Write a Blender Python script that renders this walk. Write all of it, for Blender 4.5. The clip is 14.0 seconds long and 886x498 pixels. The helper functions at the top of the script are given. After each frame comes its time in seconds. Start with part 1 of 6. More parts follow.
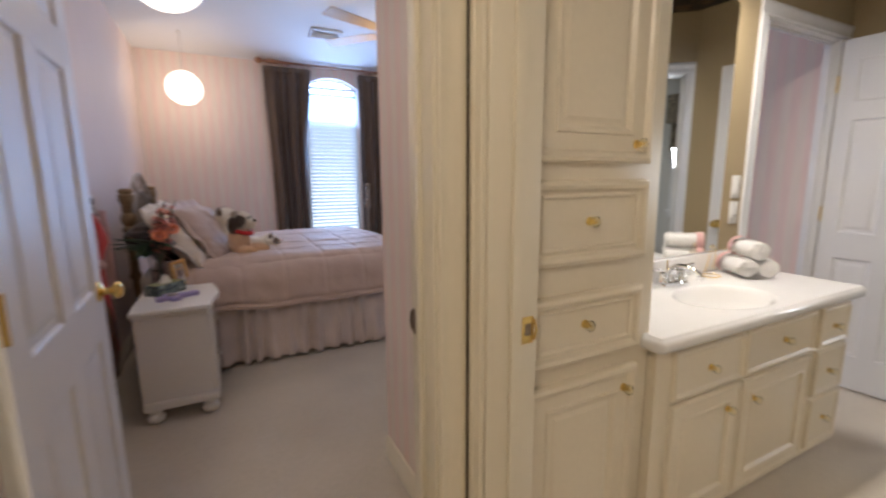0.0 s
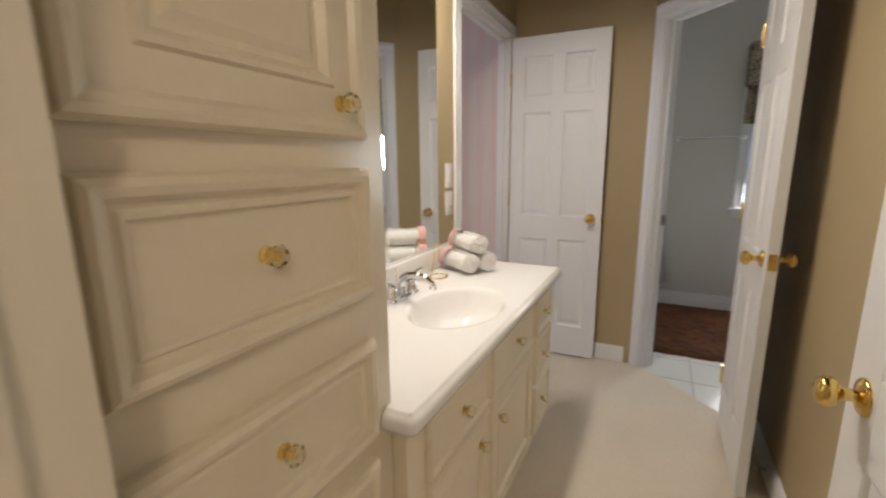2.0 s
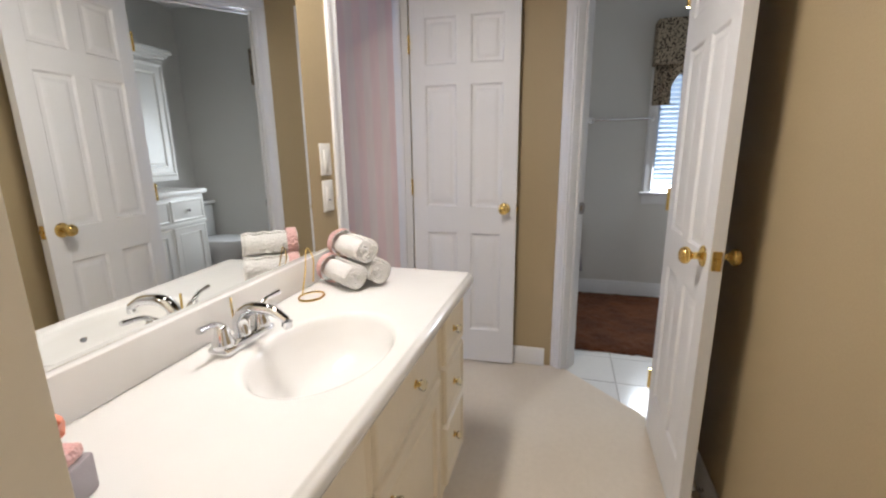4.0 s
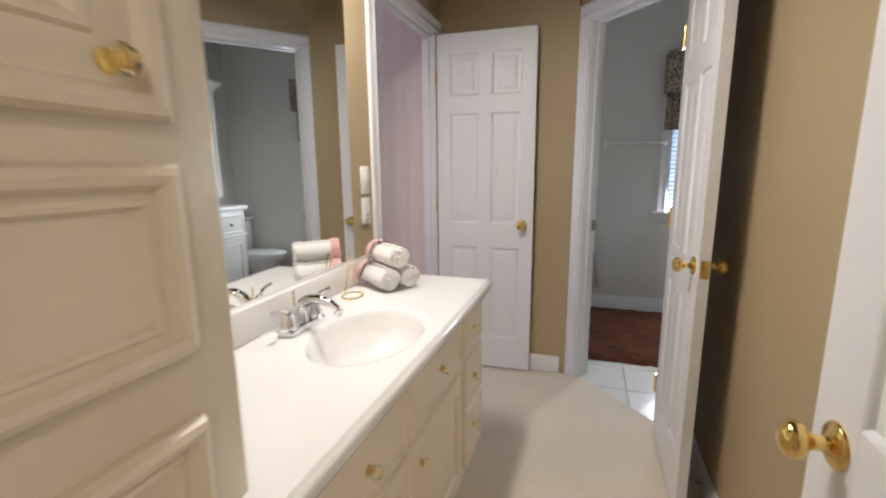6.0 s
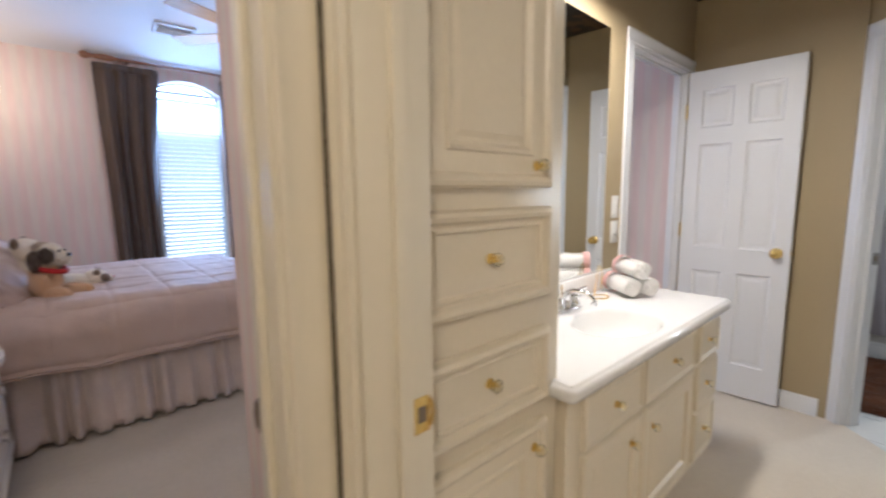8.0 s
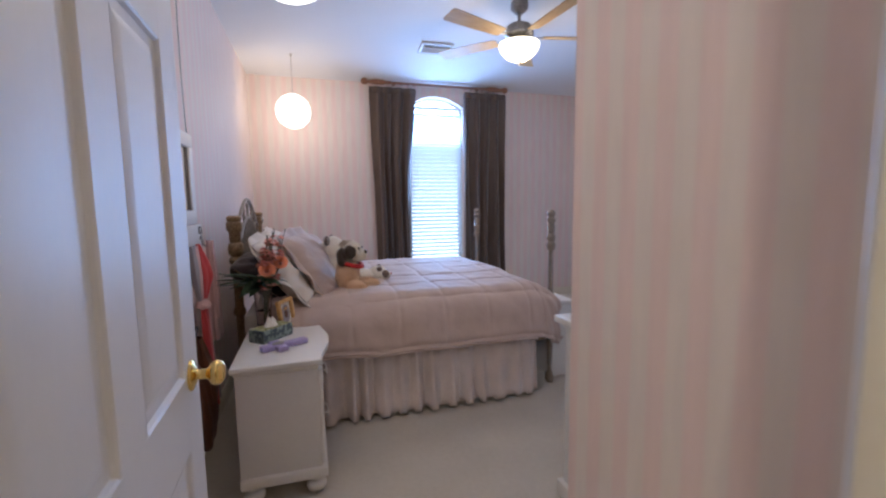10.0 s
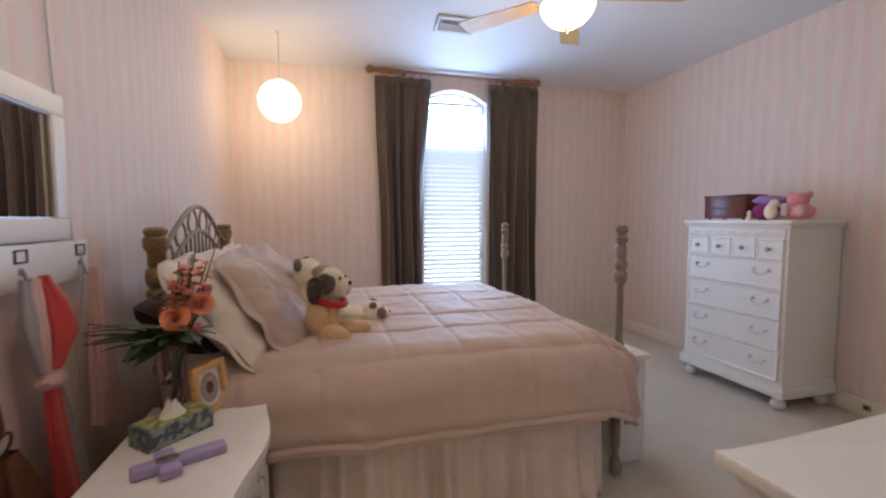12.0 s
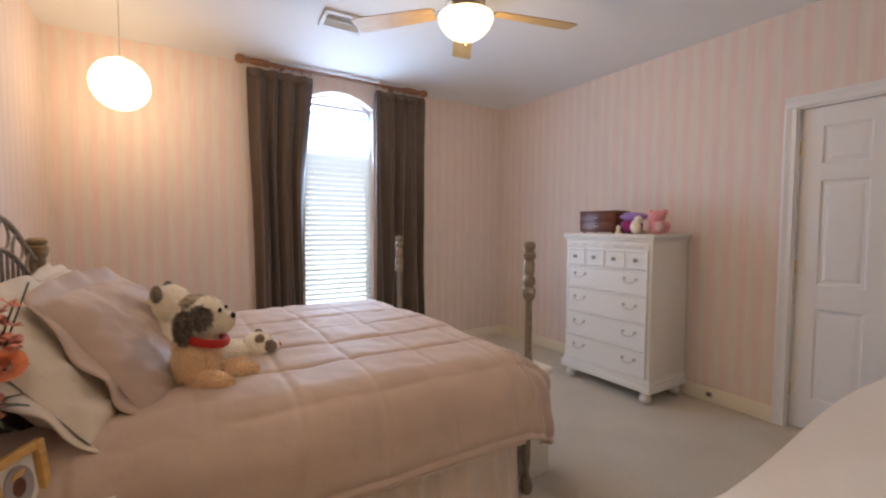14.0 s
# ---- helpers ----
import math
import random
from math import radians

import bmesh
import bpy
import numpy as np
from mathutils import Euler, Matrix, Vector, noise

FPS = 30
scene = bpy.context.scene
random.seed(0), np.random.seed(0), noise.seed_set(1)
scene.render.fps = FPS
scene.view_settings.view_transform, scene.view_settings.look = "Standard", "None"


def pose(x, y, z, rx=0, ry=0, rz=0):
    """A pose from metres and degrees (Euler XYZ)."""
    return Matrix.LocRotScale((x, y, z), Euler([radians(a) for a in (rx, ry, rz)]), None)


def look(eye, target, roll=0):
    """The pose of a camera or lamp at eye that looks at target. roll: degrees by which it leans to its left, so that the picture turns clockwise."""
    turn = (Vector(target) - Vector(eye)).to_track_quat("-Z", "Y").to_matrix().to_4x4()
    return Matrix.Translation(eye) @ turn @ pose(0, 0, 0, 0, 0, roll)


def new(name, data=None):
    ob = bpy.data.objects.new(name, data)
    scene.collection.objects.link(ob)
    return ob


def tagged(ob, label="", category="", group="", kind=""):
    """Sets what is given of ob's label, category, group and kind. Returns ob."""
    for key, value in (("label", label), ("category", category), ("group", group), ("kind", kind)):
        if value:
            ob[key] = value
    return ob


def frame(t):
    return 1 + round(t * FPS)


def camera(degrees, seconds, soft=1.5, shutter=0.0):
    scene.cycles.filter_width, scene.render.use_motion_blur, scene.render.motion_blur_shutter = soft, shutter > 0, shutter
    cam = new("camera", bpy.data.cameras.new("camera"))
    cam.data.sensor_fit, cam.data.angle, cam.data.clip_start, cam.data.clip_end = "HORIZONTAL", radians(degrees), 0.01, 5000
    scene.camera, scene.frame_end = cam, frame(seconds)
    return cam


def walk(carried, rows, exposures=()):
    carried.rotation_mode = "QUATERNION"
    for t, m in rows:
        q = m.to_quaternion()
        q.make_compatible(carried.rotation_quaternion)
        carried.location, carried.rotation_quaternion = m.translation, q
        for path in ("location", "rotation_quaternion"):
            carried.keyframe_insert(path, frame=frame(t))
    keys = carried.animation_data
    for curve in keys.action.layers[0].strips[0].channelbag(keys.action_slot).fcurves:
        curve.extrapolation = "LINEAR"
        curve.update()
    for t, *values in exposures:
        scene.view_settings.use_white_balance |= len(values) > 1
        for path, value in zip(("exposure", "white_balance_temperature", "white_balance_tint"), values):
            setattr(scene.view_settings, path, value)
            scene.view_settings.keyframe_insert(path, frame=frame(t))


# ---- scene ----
cam = camera(91.6, 14.0, soft=2.2, shutter=0.5)
EXPOSURES = [(0.0, -0.05, 6600, 13), (1.0, -0.20, 6700, 13), (2.0, -0.22, 7000, 13), (3.0, 0.0, 6450, 13), (6.0, -0.02, 6450, 13), (7.0, 0.08, 6500, 13), (9.0, 0.2, 5900, 11), (11.5, 0.15, 6850, 11), (12.0, 0.15, 7650, 12), (12.5, 0.15, 8200, 13), (14.0, 0.2, 9250, 13)]
WINDOW_POWER, TOILET_POWER, VANITY_POWER, HALL_POWER, FAN_POWER, LANTERN_POWER, BACKDROP = 42, 14, 6.4, 38, 8.6, 4.9, 2.1
PATH = [
    (0, (1.542, 1.654, 1.279), (2.445, 3.409, 0.954), -0.4),
    (0.5, (1.621, 1.767, 1.287), (2.826, 3.323, 0.932), -0.5),
    (1, (1.802, 1.83, 1.286), (3.174, 3.244, 0.945), -1.8),
    (1.5, (1.915, 1.904, 1.281), (3.473, 3.105, 0.92), -1.4),
    (2, (2.019, 2.036, 1.276), (3.772, 2.917, 0.891), -0.5),
    (2.5, (2.104, 2.075, 1.261), (3.95, 2.741, 0.872), -0.9),
    (3, (2.319, 2.077, 1.238), (4.188, 2.659, 0.825), -1.1),
    (3.2, (2.447, 2.113, 1.264), (4.316, 2.654, 0.801), -0.8),
    (5.3, (2.467, 2.067, 1.233), (4.35, 2.604, 0.83), -0.5),
    (5.5, (2.439, 2.07, 1.244), (4.317, 2.629, 0.844), -0.3),
    (6, (2.245, 2.041, 1.262), (4.108, 2.671, 0.903), -0.5),
    (6.5, (2.079, 2.015, 1.269), (3.899, 2.782, 0.953), -0.3),
    (7, (1.945, 1.901, 1.287), (3.626, 2.947, 1.003), -0.4),
    (7.5, (1.84, 1.839, 1.296), (3.333, 3.143, 1.029), -0.8),
    (8, (1.713, 1.867, 1.306), (3.039, 3.341, 1.047), -0.6),
    (8.5, (1.538, 1.932, 1.31), (2.686, 3.551, 1.063), -0.4),
    (9, (1.427, 2.005, 1.301), (2.362, 3.758, 1.07), -0.4),
    (9.2, (1.427, 2.048, 1.299), (2.262, 3.85, 1.063), -0.7),
    (11.3, (1.526, 2.935, 1.266), (1.998, 4.869, 1.074), -0.1),
    (11.5, (1.556, 3.019, 1.275), (2.045, 4.949, 1.082), 0.0),
    (12, (1.672, 3.2, 1.258), (2.184, 5.128, 1.118), -0.1),
    (12.5, (1.71, 3.288, 1.246), (2.293, 5.2, 1.136), -0.4),
    (13, (1.678, 3.35, 1.257), (2.44, 5.196, 1.162), -0.2),
    (13.5, (1.589, 3.414, 1.302), (2.542, 5.169, 1.189), 0.3),
    (14, (1.593, 3.444, 1.292), (2.647, 5.141, 1.19), 0.3),
]
walk(cam, [(t, look(eye, target, roll)) for t, eye, target, roll in PATH], EXPOSURES)

# ---------------- world and light ----------------
world = bpy.data.worlds.new("world")
scene.world = world
world.use_nodes = True
wn = world.node_tree
sky = wn.nodes.new("ShaderNodeTexSky")
sky.sky_type = 'NISHITA'
sky.sun_disc = False
sky.sun_elevation = radians(38)
sky.sun_rotation = radians(200)
wn.links.new(sky.outputs[0], wn.nodes["Background"].inputs[0])
wn.nodes["Background"].inputs[1].default_value = 0.12


def lamp(name, kind, m, power, colour, size=0.1, size_y=0.0):
    data = bpy.data.lights.new(name, kind)
    data.energy, data.color = power, colour
    if kind == 'AREA':
        data.size = size
        if size_y:
            data.shape, data.size_y = 'RECTANGLE', size_y
    elif kind == 'SUN':
        data.angle = size
    else:
        data.shadow_soft_size = size
    ob = new(name, data)
    ob.matrix_world = m
    return ob


lamp("sun", 'SUN', look((3, 1, 9), (3.2, 5, 0)), 2.0, (1.0, 0.95, 0.88), radians(0.5))
# daylight in the two window openings
lamp("bedroom_window_light", 'AREA', look((2.95, 7.44, 1.60), (2.95, 3.0, 2.5)), WINDOW_POWER, (0.30, 0.53, 1.0), 0.6, 1.9)
lamp("toilet_window_light", 'AREA', look((6.30, 1.31, 1.25), (4.5, 1.4, 0.8)), TOILET_POWER, (0.86, 0.94, 1.0), 0.20, 0.7)
# the vanity fixture over the mirror, and an unseen fill light added to brighten the hall
for vx in (3.24, 3.40, 3.56):
    lamp("vanity_bulb", 'AREA', look((vx, 2.66, 2.20), (vx, 2.56, 0.8)), VANITY_POWER, (1.0, 0.95, 0.88), 0.11)
lamp("hall_fill", 'POINT', pose(0.9, 1.2, 2.30), HALL_POWER, (1.0, 0.89, 0.73), 0.12)
lamp("fan_bulb", 'POINT', pose(3.11, 5.64, 2.30), FAN_POWER, (1.0, 0.80, 0.58), 0.09)
for lx, ly, lz, lp in ((1.31, 6.99, 2.21, 1.0), (1.40, 4.12, 2.215, 0.6)):
    lamp("lantern_bulb", 'POINT', pose(lx, ly, lz), LANTERN_POWER * lp, (1.0, 0.74, 0.47), 0.19)


# ---------------- materials ----------------
def nodes(name):
    m = bpy.data.materials.new(name)
    m.use_nodes = True
    t = m.node_tree
    return m, t, t.nodes["Principled BSDF"]


def ramp(t, fac, stops):
    r = t.nodes.new("ShaderNodeValToRGB")
    e = r.color_ramp.elements
    while len(e) < len(stops):
        e.new(0.5)
    for el, (p, c) in zip(e, stops):
        el.position, el.color = p, (*c, 1)
    t.links.new(fac, r.inputs[0])
    return r.outputs[0]


def noise_fac(t, scale, detail=3.0, coords="Object", stretch=(1, 1, 1)):
    c = t.nodes.new("ShaderNodeTexCoord")
    mp = t.nodes.new("ShaderNodeMapping")
    mp.inputs["Scale"].default_value = stretch
    t.links.new(c.outputs[coords], mp.inputs[0])
    n = t.nodes.new("ShaderNodeTexNoise")
    n.inputs["Scale"].default_value, n.inputs["Detail"].default_value = scale, detail
    t.links.new(mp.outputs[0], n.inputs["Vector"])
    return n.outputs[0]


def bump(t, bsdf, fac, strength, dist=0.01):
    b = t.nodes.new("ShaderNodeBump")
    b.inputs["Strength"].default_value, b.inputs["Distance"].default_value = strength, dist
    t.links.new(fac, b.inputs["Height"])
    t.links.new(b.outputs[0], bsdf.inputs["Normal"])


def mix(t, fac, a, b, mode='MIX'):
    m = t.nodes.new("ShaderNodeMix")
    m.data_type, m.blend_type = 'RGBA', mode
    for sock, v in ((m.inputs[0], fac), (m.inputs[6], a), (m.inputs[7], b)):
        if isinstance(v, (int, float)):
            sock.default_value = v
        elif isinstance(v, tuple):
            sock.default_value = (*v, 1)
        else:
            t.links.new(v, sock)
    return m.outputs[2]


def plain(name, col, rough=0.5, metal=0.0, var=0.06, big=3.0, fine=90.0, bumps=0.05, stretch=(1, 1, 1), sheen=0.0, spec=0.5, dist=0.004):
    """A surface of one colour, mottled at two scales, with fine relief."""
    m, t, b = nodes(name)
    lo = tuple(c * (1 - var) for c in col)
    hi = tuple(min(1, c * (1 + var)) for c in col)
    f1, f2 = noise_fac(t, big, 2, stretch=stretch), noise_fac(t, fine, 3, stretch=stretch)
    c1 = ramp(t, f1, [(0.3, lo), (0.7, hi)])
    c2 = ramp(t, f2, [(0.3, lo), (0.7, hi)])
    t.links.new(mix(t, 0.5, c1, c2), b.inputs["Base Color"])
    b.inputs["Roughness"].default_value, b.inputs["Metallic"].default_value = rough, metal
    b.inputs["Specular IOR Level"].default_value = spec
    if sheen:
        b.inputs["Sheen Weight"].default_value = sheen
    if bumps:
        bump(t, b, f2, bumps, dist)
    return m


def striped(name, a, c, period, soft=0.12):
    """Striped wallpaper: upright bands across both wall directions."""
    m, t, b = nodes(name)
    co = t.nodes.new("ShaderNodeTexCoord")
    sp = t.nodes.new("ShaderNodeSeparateXYZ")
    t.links.new(co.outputs["Object"], sp.inputs[0])
    add = t.nodes.new("ShaderNodeMath")
    t.links.new(sp.outputs[0], add.inputs[0])
    t.links.new(sp.outputs[1], add.inputs[1])
    mul = t.nodes.new("ShaderNodeMath")
    mul.operation = 'MULTIPLY'
    mul.inputs[1].default_value = 2 * math.pi / period
    t.links.new(add.outputs[0], mul.inputs[0])
    sn = t.nodes.new("ShaderNodeMath")
    sn.operation = 'SINE'
    t.links.new(mul.outputs[0], sn.inputs[0])
    mr = t.nodes.new("ShaderNodeMapRange")
    mr.inputs[1].default_value, mr.inputs[2].default_value = -soft * 3, soft * 3
    t.links.new(sn.outputs[0], mr.inputs[0])
    base = mix(t, mr.outputs[0], a, c)
    worn = ramp(t, noise_fac(t, 30, 4, stretch=(1, 1, 0.15)), [(0.3, (0.93, 0.93, 0.93)), (0.7, (1, 1, 1))])
    t.links.new(mix(t, 1.0, base, worn, 'MULTIPLY'), b.inputs["Base Color"])
    b.inputs["Roughness"].default_value = 0.62
    b.inputs["Specular IOR Level"].default_value = 0.3
    bump(t, b, noise_fac(t, 220, 2), 0.05, 0.002)
    return m


def glow(name, col, strength):
    m = bpy.data.materials.new(name)
    m.use_nodes = True
    b = m.node_tree.nodes["Principled BSDF"]
    b.inputs["Base Color"].default_value = (*col, 1)
    b.inputs["Emission Color"].default_value = (*col, 1)
    b.inputs["Emission Strength"].default_value = strength
    return m


def sheer(name, col):
    """Thin stuff that lets part of the daylight through."""
    m, t, b = nodes(name)
    b.inputs["Base Color"].default_value = (*col, 1)
    b.inputs["Roughness"].default_value = 0.5
    tr = t.nodes.new("ShaderNodeBsdfTranslucent")
    tr.inputs[0].default_value = (*col, 1)
    mx = t.nodes.new("ShaderNodeMixShader")
    mx.inputs[0].default_value = 0.6
    t.links.new(b.outputs[0], mx.inputs[1])
    t.links.new(tr.outputs[0], mx.inputs[2])
    t.links.new(mx.outputs[0], t.nodes["Material Output"].inputs[0])
    return m


def glassy(name, col=(1, 1, 1), rough=0.02):
    m, t, b = nodes(name)
    b.inputs["Base Color"].default_value = (*col, 1)
    b.inputs["Transmission Weight"].default_value = 1
    b.inputs["Roughness"].default_value, b.inputs["IOR"].default_value = rough, 1.45
    return m


def spotted(name, a, c, scale, thr, rough=0.8):
    """Blotches of one colour on another."""
    m, t, b = nodes(name)
    f = noise_fac(t, scale, 2)
    t.links.new(ramp(t, f, [(thr - 0.03, a), (thr + 0.03, c)]), b.inputs["Base Color"])
    b.inputs["Roughness"].default_value = rough
    bump(t, b, noise_fac(t, scale * 4, 2), 0.2, 0.004)
    return m


def carpet(name, lo, hi):
    m, t, b = nodes(name)
    f1, f2, f3 = noise_fac(t, 2.2, 3), noise_fac(t, 320, 2), noise_fac(t, 40, 3)
    c = mix(t, 0.45, ramp(t, f1, [(0.3, lo), (0.7, hi)]), ramp(t, f2, [(0.25, lo), (0.75, hi)]))
    t.links.new(mix(t, 0.25, c, ramp(t, f3, [(0.3, lo), (0.7, hi)])), b.inputs["Base Color"])
    b.inputs["Roughness"].default_value = 0.95
    b.inputs["Specular IOR Level"].default_value = 0.1
    b.inputs["Sheen Weight"].default_value = 0.2
    bump(t, b, f2, 0.6, 0.006)
    return m


def fabric(name, col, var=0.07, weave=420, sheen=0.25, rough=0.85, wr=0.35, wscale=9):
    m, t, b = nodes(name)
    lo, hi = tuple(c * (1 - var) for c in col), tuple(min(1, c * (1 + var)) for c in col)
    f1, f2, f3 = noise_fac(t, 6, 3), noise_fac(t, weave, 2), noise_fac(t, wscale, 4)
    t.links.new(mix(t, 0.4, ramp(t, f1, [(0.3, lo), (0.7, hi)]), ramp(t, f2, [(0.3, lo), (0.7, hi)])), b.inputs["Base Color"])
    b.inputs["Roughness"].default_value = rough
    b.inputs["Sheen Weight"].default_value = sheen
    b.inputs["Specular IOR Level"].default_value = 0.2
    bump(t, b, f3, wr, 0.02)
    return m


def wood(name, lo, hi, rough=0.4, axis=(1, 12, 12)):
    m, t, b = nodes(name)
    f = noise_fac(t, 6, 5, stretch=axis)
    t.links.new(ramp(t, f, [(0.3, lo), (0.7, hi)]), b.inputs["Base Color"])
    b.inputs["Roughness"].default_value = rough
    bump(t, b, f, 0.1, 0.002)
    return m


def antique(name, dark, light, rough, metal=0.0):
    """Painted metal with rubbed ridges."""
    m, t, b = nodes(name)
    f = noise_fac(t, 90, 4)
    t.links.new(ramp(t, f, [(0.2, dark), (0.8, light)]), b.inputs["Base Color"])
    b.inputs["Roughness"].default_value, b.inputs["Metallic"].default_value = rough, metal
    bump(t, b, f, 0.3, 0.003)
    return m


WALLPAPER = striped("pink_wallpaper", (0.80, 0.64, 0.592), (0.785, 0.692, 0.625), 0.105)
TAN = plain("tan_wall_paint", (0.41, 0.32, 0.19), 0.55, var=0.05, big=1.2, fine=160, bumps=0.12)
GREY_WALL = plain("pale_blue_grey_paint", (0.66, 0.645, 0.615), 0.55, var=0.05, big=1.2, fine=160, bumps=0.1)
CEIL_WHITE = plain("ceiling_paint", (0.78, 0.78, 0.78), 0.8, var=0.03, big=1.5, fine=130, bumps=0.25)
DARK_CEIL = spotted("dark_leafy_ceiling_paper", (0.018, 0.012, 0.008), (0.10, 0.055, 0.02), 9, 0.56, 0.6)
TRIM_WHITE = plain("white_gloss_trim", (0.76, 0.76, 0.77), 0.28, var=0.025, big=2, fine=60, bumps=0.04)
TRIM_CREAM = plain("cream_gloss_trim", (0.76, 0.70, 0.57), 0.32, var=0.02, big=2, fine=50, bumps=0.03, stretch=(4, 4, 0.3))
DOOR_WHITE = plain("white_door_enamel", (0.78, 0.78, 0.79), 0.40, var=0.025, big=2, fine=70, bumps=0.05, stretch=(4, 4, 0.5))
CABINET = plain("cream_cabinet_enamel", (0.74, 0.66, 0.52), 0.33, var=0.03, big=2, fine=60, bumps=0.05)
FURN_WHITE = plain("white_furniture_lacquer", (0.80, 0.78, 0.74), 0.35, var=0.025, big=3, fine=60, bumps=0.03)
MARBLE = plain("cultured_marble", (0.79, 0.78, 0.765), 0.14, var=0.02, big=5, fine=14, bumps=0.0)
PORCELAIN = plain("porcelain", (0.80, 0.80, 0.80), 0.08, var=0.01, bumps=0.0)
BRASS = plain("polished_brass", (0.83, 0.60, 0.22), 0.16, 1.0, var=0.05, big=8, fine=60, bumps=0.0)
CHROME = plain("chrome", (0.80, 0.81, 0.83), 0.06, 1.0, var=0.02, bumps=0.0)
NICKEL = plain("worn_nickel", (0.36, 0.34, 0.33), 0.4, 1.0, var=0.15, bumps=0.02)
IRON = plain("dark_iron", (0.055, 0.05, 0.05), 0.5, 0.6, var=0.1, bumps=0.02)
PEWTER_PULL = plain("pale_pewter_pull", (0.62, 0.58, 0.54), 0.42, 0.5, var=0.12, bumps=0.02)
STEEL = plain("strike_steel", (0.30, 0.24, 0.19), 0.4, 1.0, var=0.1, bumps=0.02)
CARPET = carpet("beige_carpet", (0.50, 0.445, 0.365), (0.67, 0.605, 0.515))
CARPET_BATH = carpet("light_carpet", (0.68, 0.595, 0.49), (0.82, 0.735, 0.62))
TILE = plain("white_floor_tile", (0.74, 0.74, 0.72), 0.2, var=0.03, big=6, fine=40, bumps=0.02)
GROUT = plain("grout", (0.45, 0.44, 0.41), 0.9, bumps=0.2)
RUG = fabric("dark_brown_shag", (0.10, 0.032, 0.010), 0.55, 160, 0.05, 0.9, 0.9, 60)
COMFORTER = fabric("mauve_comforter_satin", (0.535, 0.41, 0.348), 0.05, 500, 0.35, 0.6, 0.25, 14)
SKIRT = fabric("lace_bed_skirt", (0.66, 0.56, 0.51), 0.12, 160, 0.2, 0.9, 0.3, 50)
SHEET_CREAM = fabric("cream_pillow_sham", (0.70, 0.63, 0.55), 0.07, 300, 0.2, 0.85, 0.35, 12)
PILLOW_DARK = fabric("dark_brown_pillow", (0.035, 0.018, 0.016), 0.2, 300, 0.3, 0.7, 0.3, 12)
CURTAIN = fabric("brown_curtain_satin", (0.098, 0.066, 0.048), 0.12, 350, 0.35, 0.36, 0.15, 12)
POLE = wood("turned_curtain_pole_wood", (0.20, 0.085, 0.045), (0.36, 0.17, 0.09), 0.4, (10, 2, 10))
CHERRY = wood("cherry_jewel_box", (0.085, 0.018, 0.010), (0.19, 0.045, 0.022), 0.3, (12, 2, 12))
OAK = wood("light_oak_frame", (0.55, 0.30, 0.10), (0.72, 0.45, 0.18), 0.45, (4, 4, 12))
BLADE = wood("oak_fan_blade", (0.42, 0.26, 0.10), (0.56, 0.37, 0.17), 0.4, (1.5, 12, 12))
BED_METAL = antique("antiqued_bed_metal", (0.17, 0.125, 0.09), (0.36, 0.31, 0.25), 0.45, 0.3)
BED_BRONZE = antique("bronze_bed_post", (0.14, 0.075, 0.035), (0.40, 0.28, 0.15), 0.4, 0.4)
PEWTER = antique("pewter_fan_metal", (0.20, 0.18, 0.16), (0.42, 0.40, 0.38), 0.35, 0.8)
MIRROR = plain("mirror_glass", (0.86, 0.88, 0.87), 0.01, 1.0, var=0.0, bumps=0.0)
GLASS = glassy("clear_glass")
ACRYLIC = glassy("clear_gold_knob", (1.0, 0.97, 0.80), 0.05)
LANTERN = glow("lit_paper_lantern", (1.0, 0.90, 0.78), 3.0)
BOWL_GLASS = glow("lit_alabaster_bowl", (1.0, 0.86, 0.62), 2.6)
BULB = glow("lit_bulb_globe", (1.0, 0.85, 0.65), 6.0)
DAYLIGHT = glow("bright_sky_backdrop", (0.72, 0.86, 1.0), BACKDROP)
SLAT = sheer("white_blind_slat", (0.74, 0.84, 0.95))
VENT_METAL = plain("vent_enamel", (0.60, 0.61, 0.62), 0.4, bumps=0.0)
GAP_SHADE = plain("brown_gap_shade", (0.10, 0.075, 0.05), 0.9, bumps=0.0)
DARK = plain("dark_gap", (0.03, 0.028, 0.025), 0.9, bumps=0.0)
LEOPARD = spotted("leopard_valance", (0.05, 0.035, 0.025), (0.40, 0.33, 0.24), 70, 0.46)
TOWEL = fabric("white_towel", (0.90, 0.88, 0.86), 0.05, 260, 0.3, 0.95, 0.8, 120)
TOWEL_PINK = fabric("pink_towel_end", (0.86, 0.52, 0.50), 0.1, 260, 0.3, 0.95, 0.8, 120)
ROSE = fabric("coral_petal", (0.95, 0.36, 0.21), 0.12, 90, 0.2, 0.7, 0.2, 60)
BLOSSOM = fabric("coral_pink_blossom", (0.80, 0.36, 0.29), 0.2, 90, 0.2, 0.7, 0.2, 60)
LEAF = plain("green_leaf", (0.045, 0.085, 0.04), 0.5, var=0.3, big=20, fine=90, bumps=0.1)
STEM = plain("green_stem", (0.06, 0.09, 0.04), 0.6, var=0.2)
TISSUE_BOX = spotted("floral_tissue_box", (0.07, 0.10, 0.12), (0.26, 0.33, 0.30), 38, 0.5, 0.5)
TISSUE_TOP = spotted("yellow_green_box_top", (0.20, 0.22, 0.06), (0.48, 0.46, 0.25), 40, 0.5, 0.5)
PAPER = plain("white_tissue", (0.82, 0.80, 0.74), 0.9, bumps=0.1)
LILAC = plain("lilac_plastic", (0.40, 0.34, 0.60), 0.35, var=0.04)
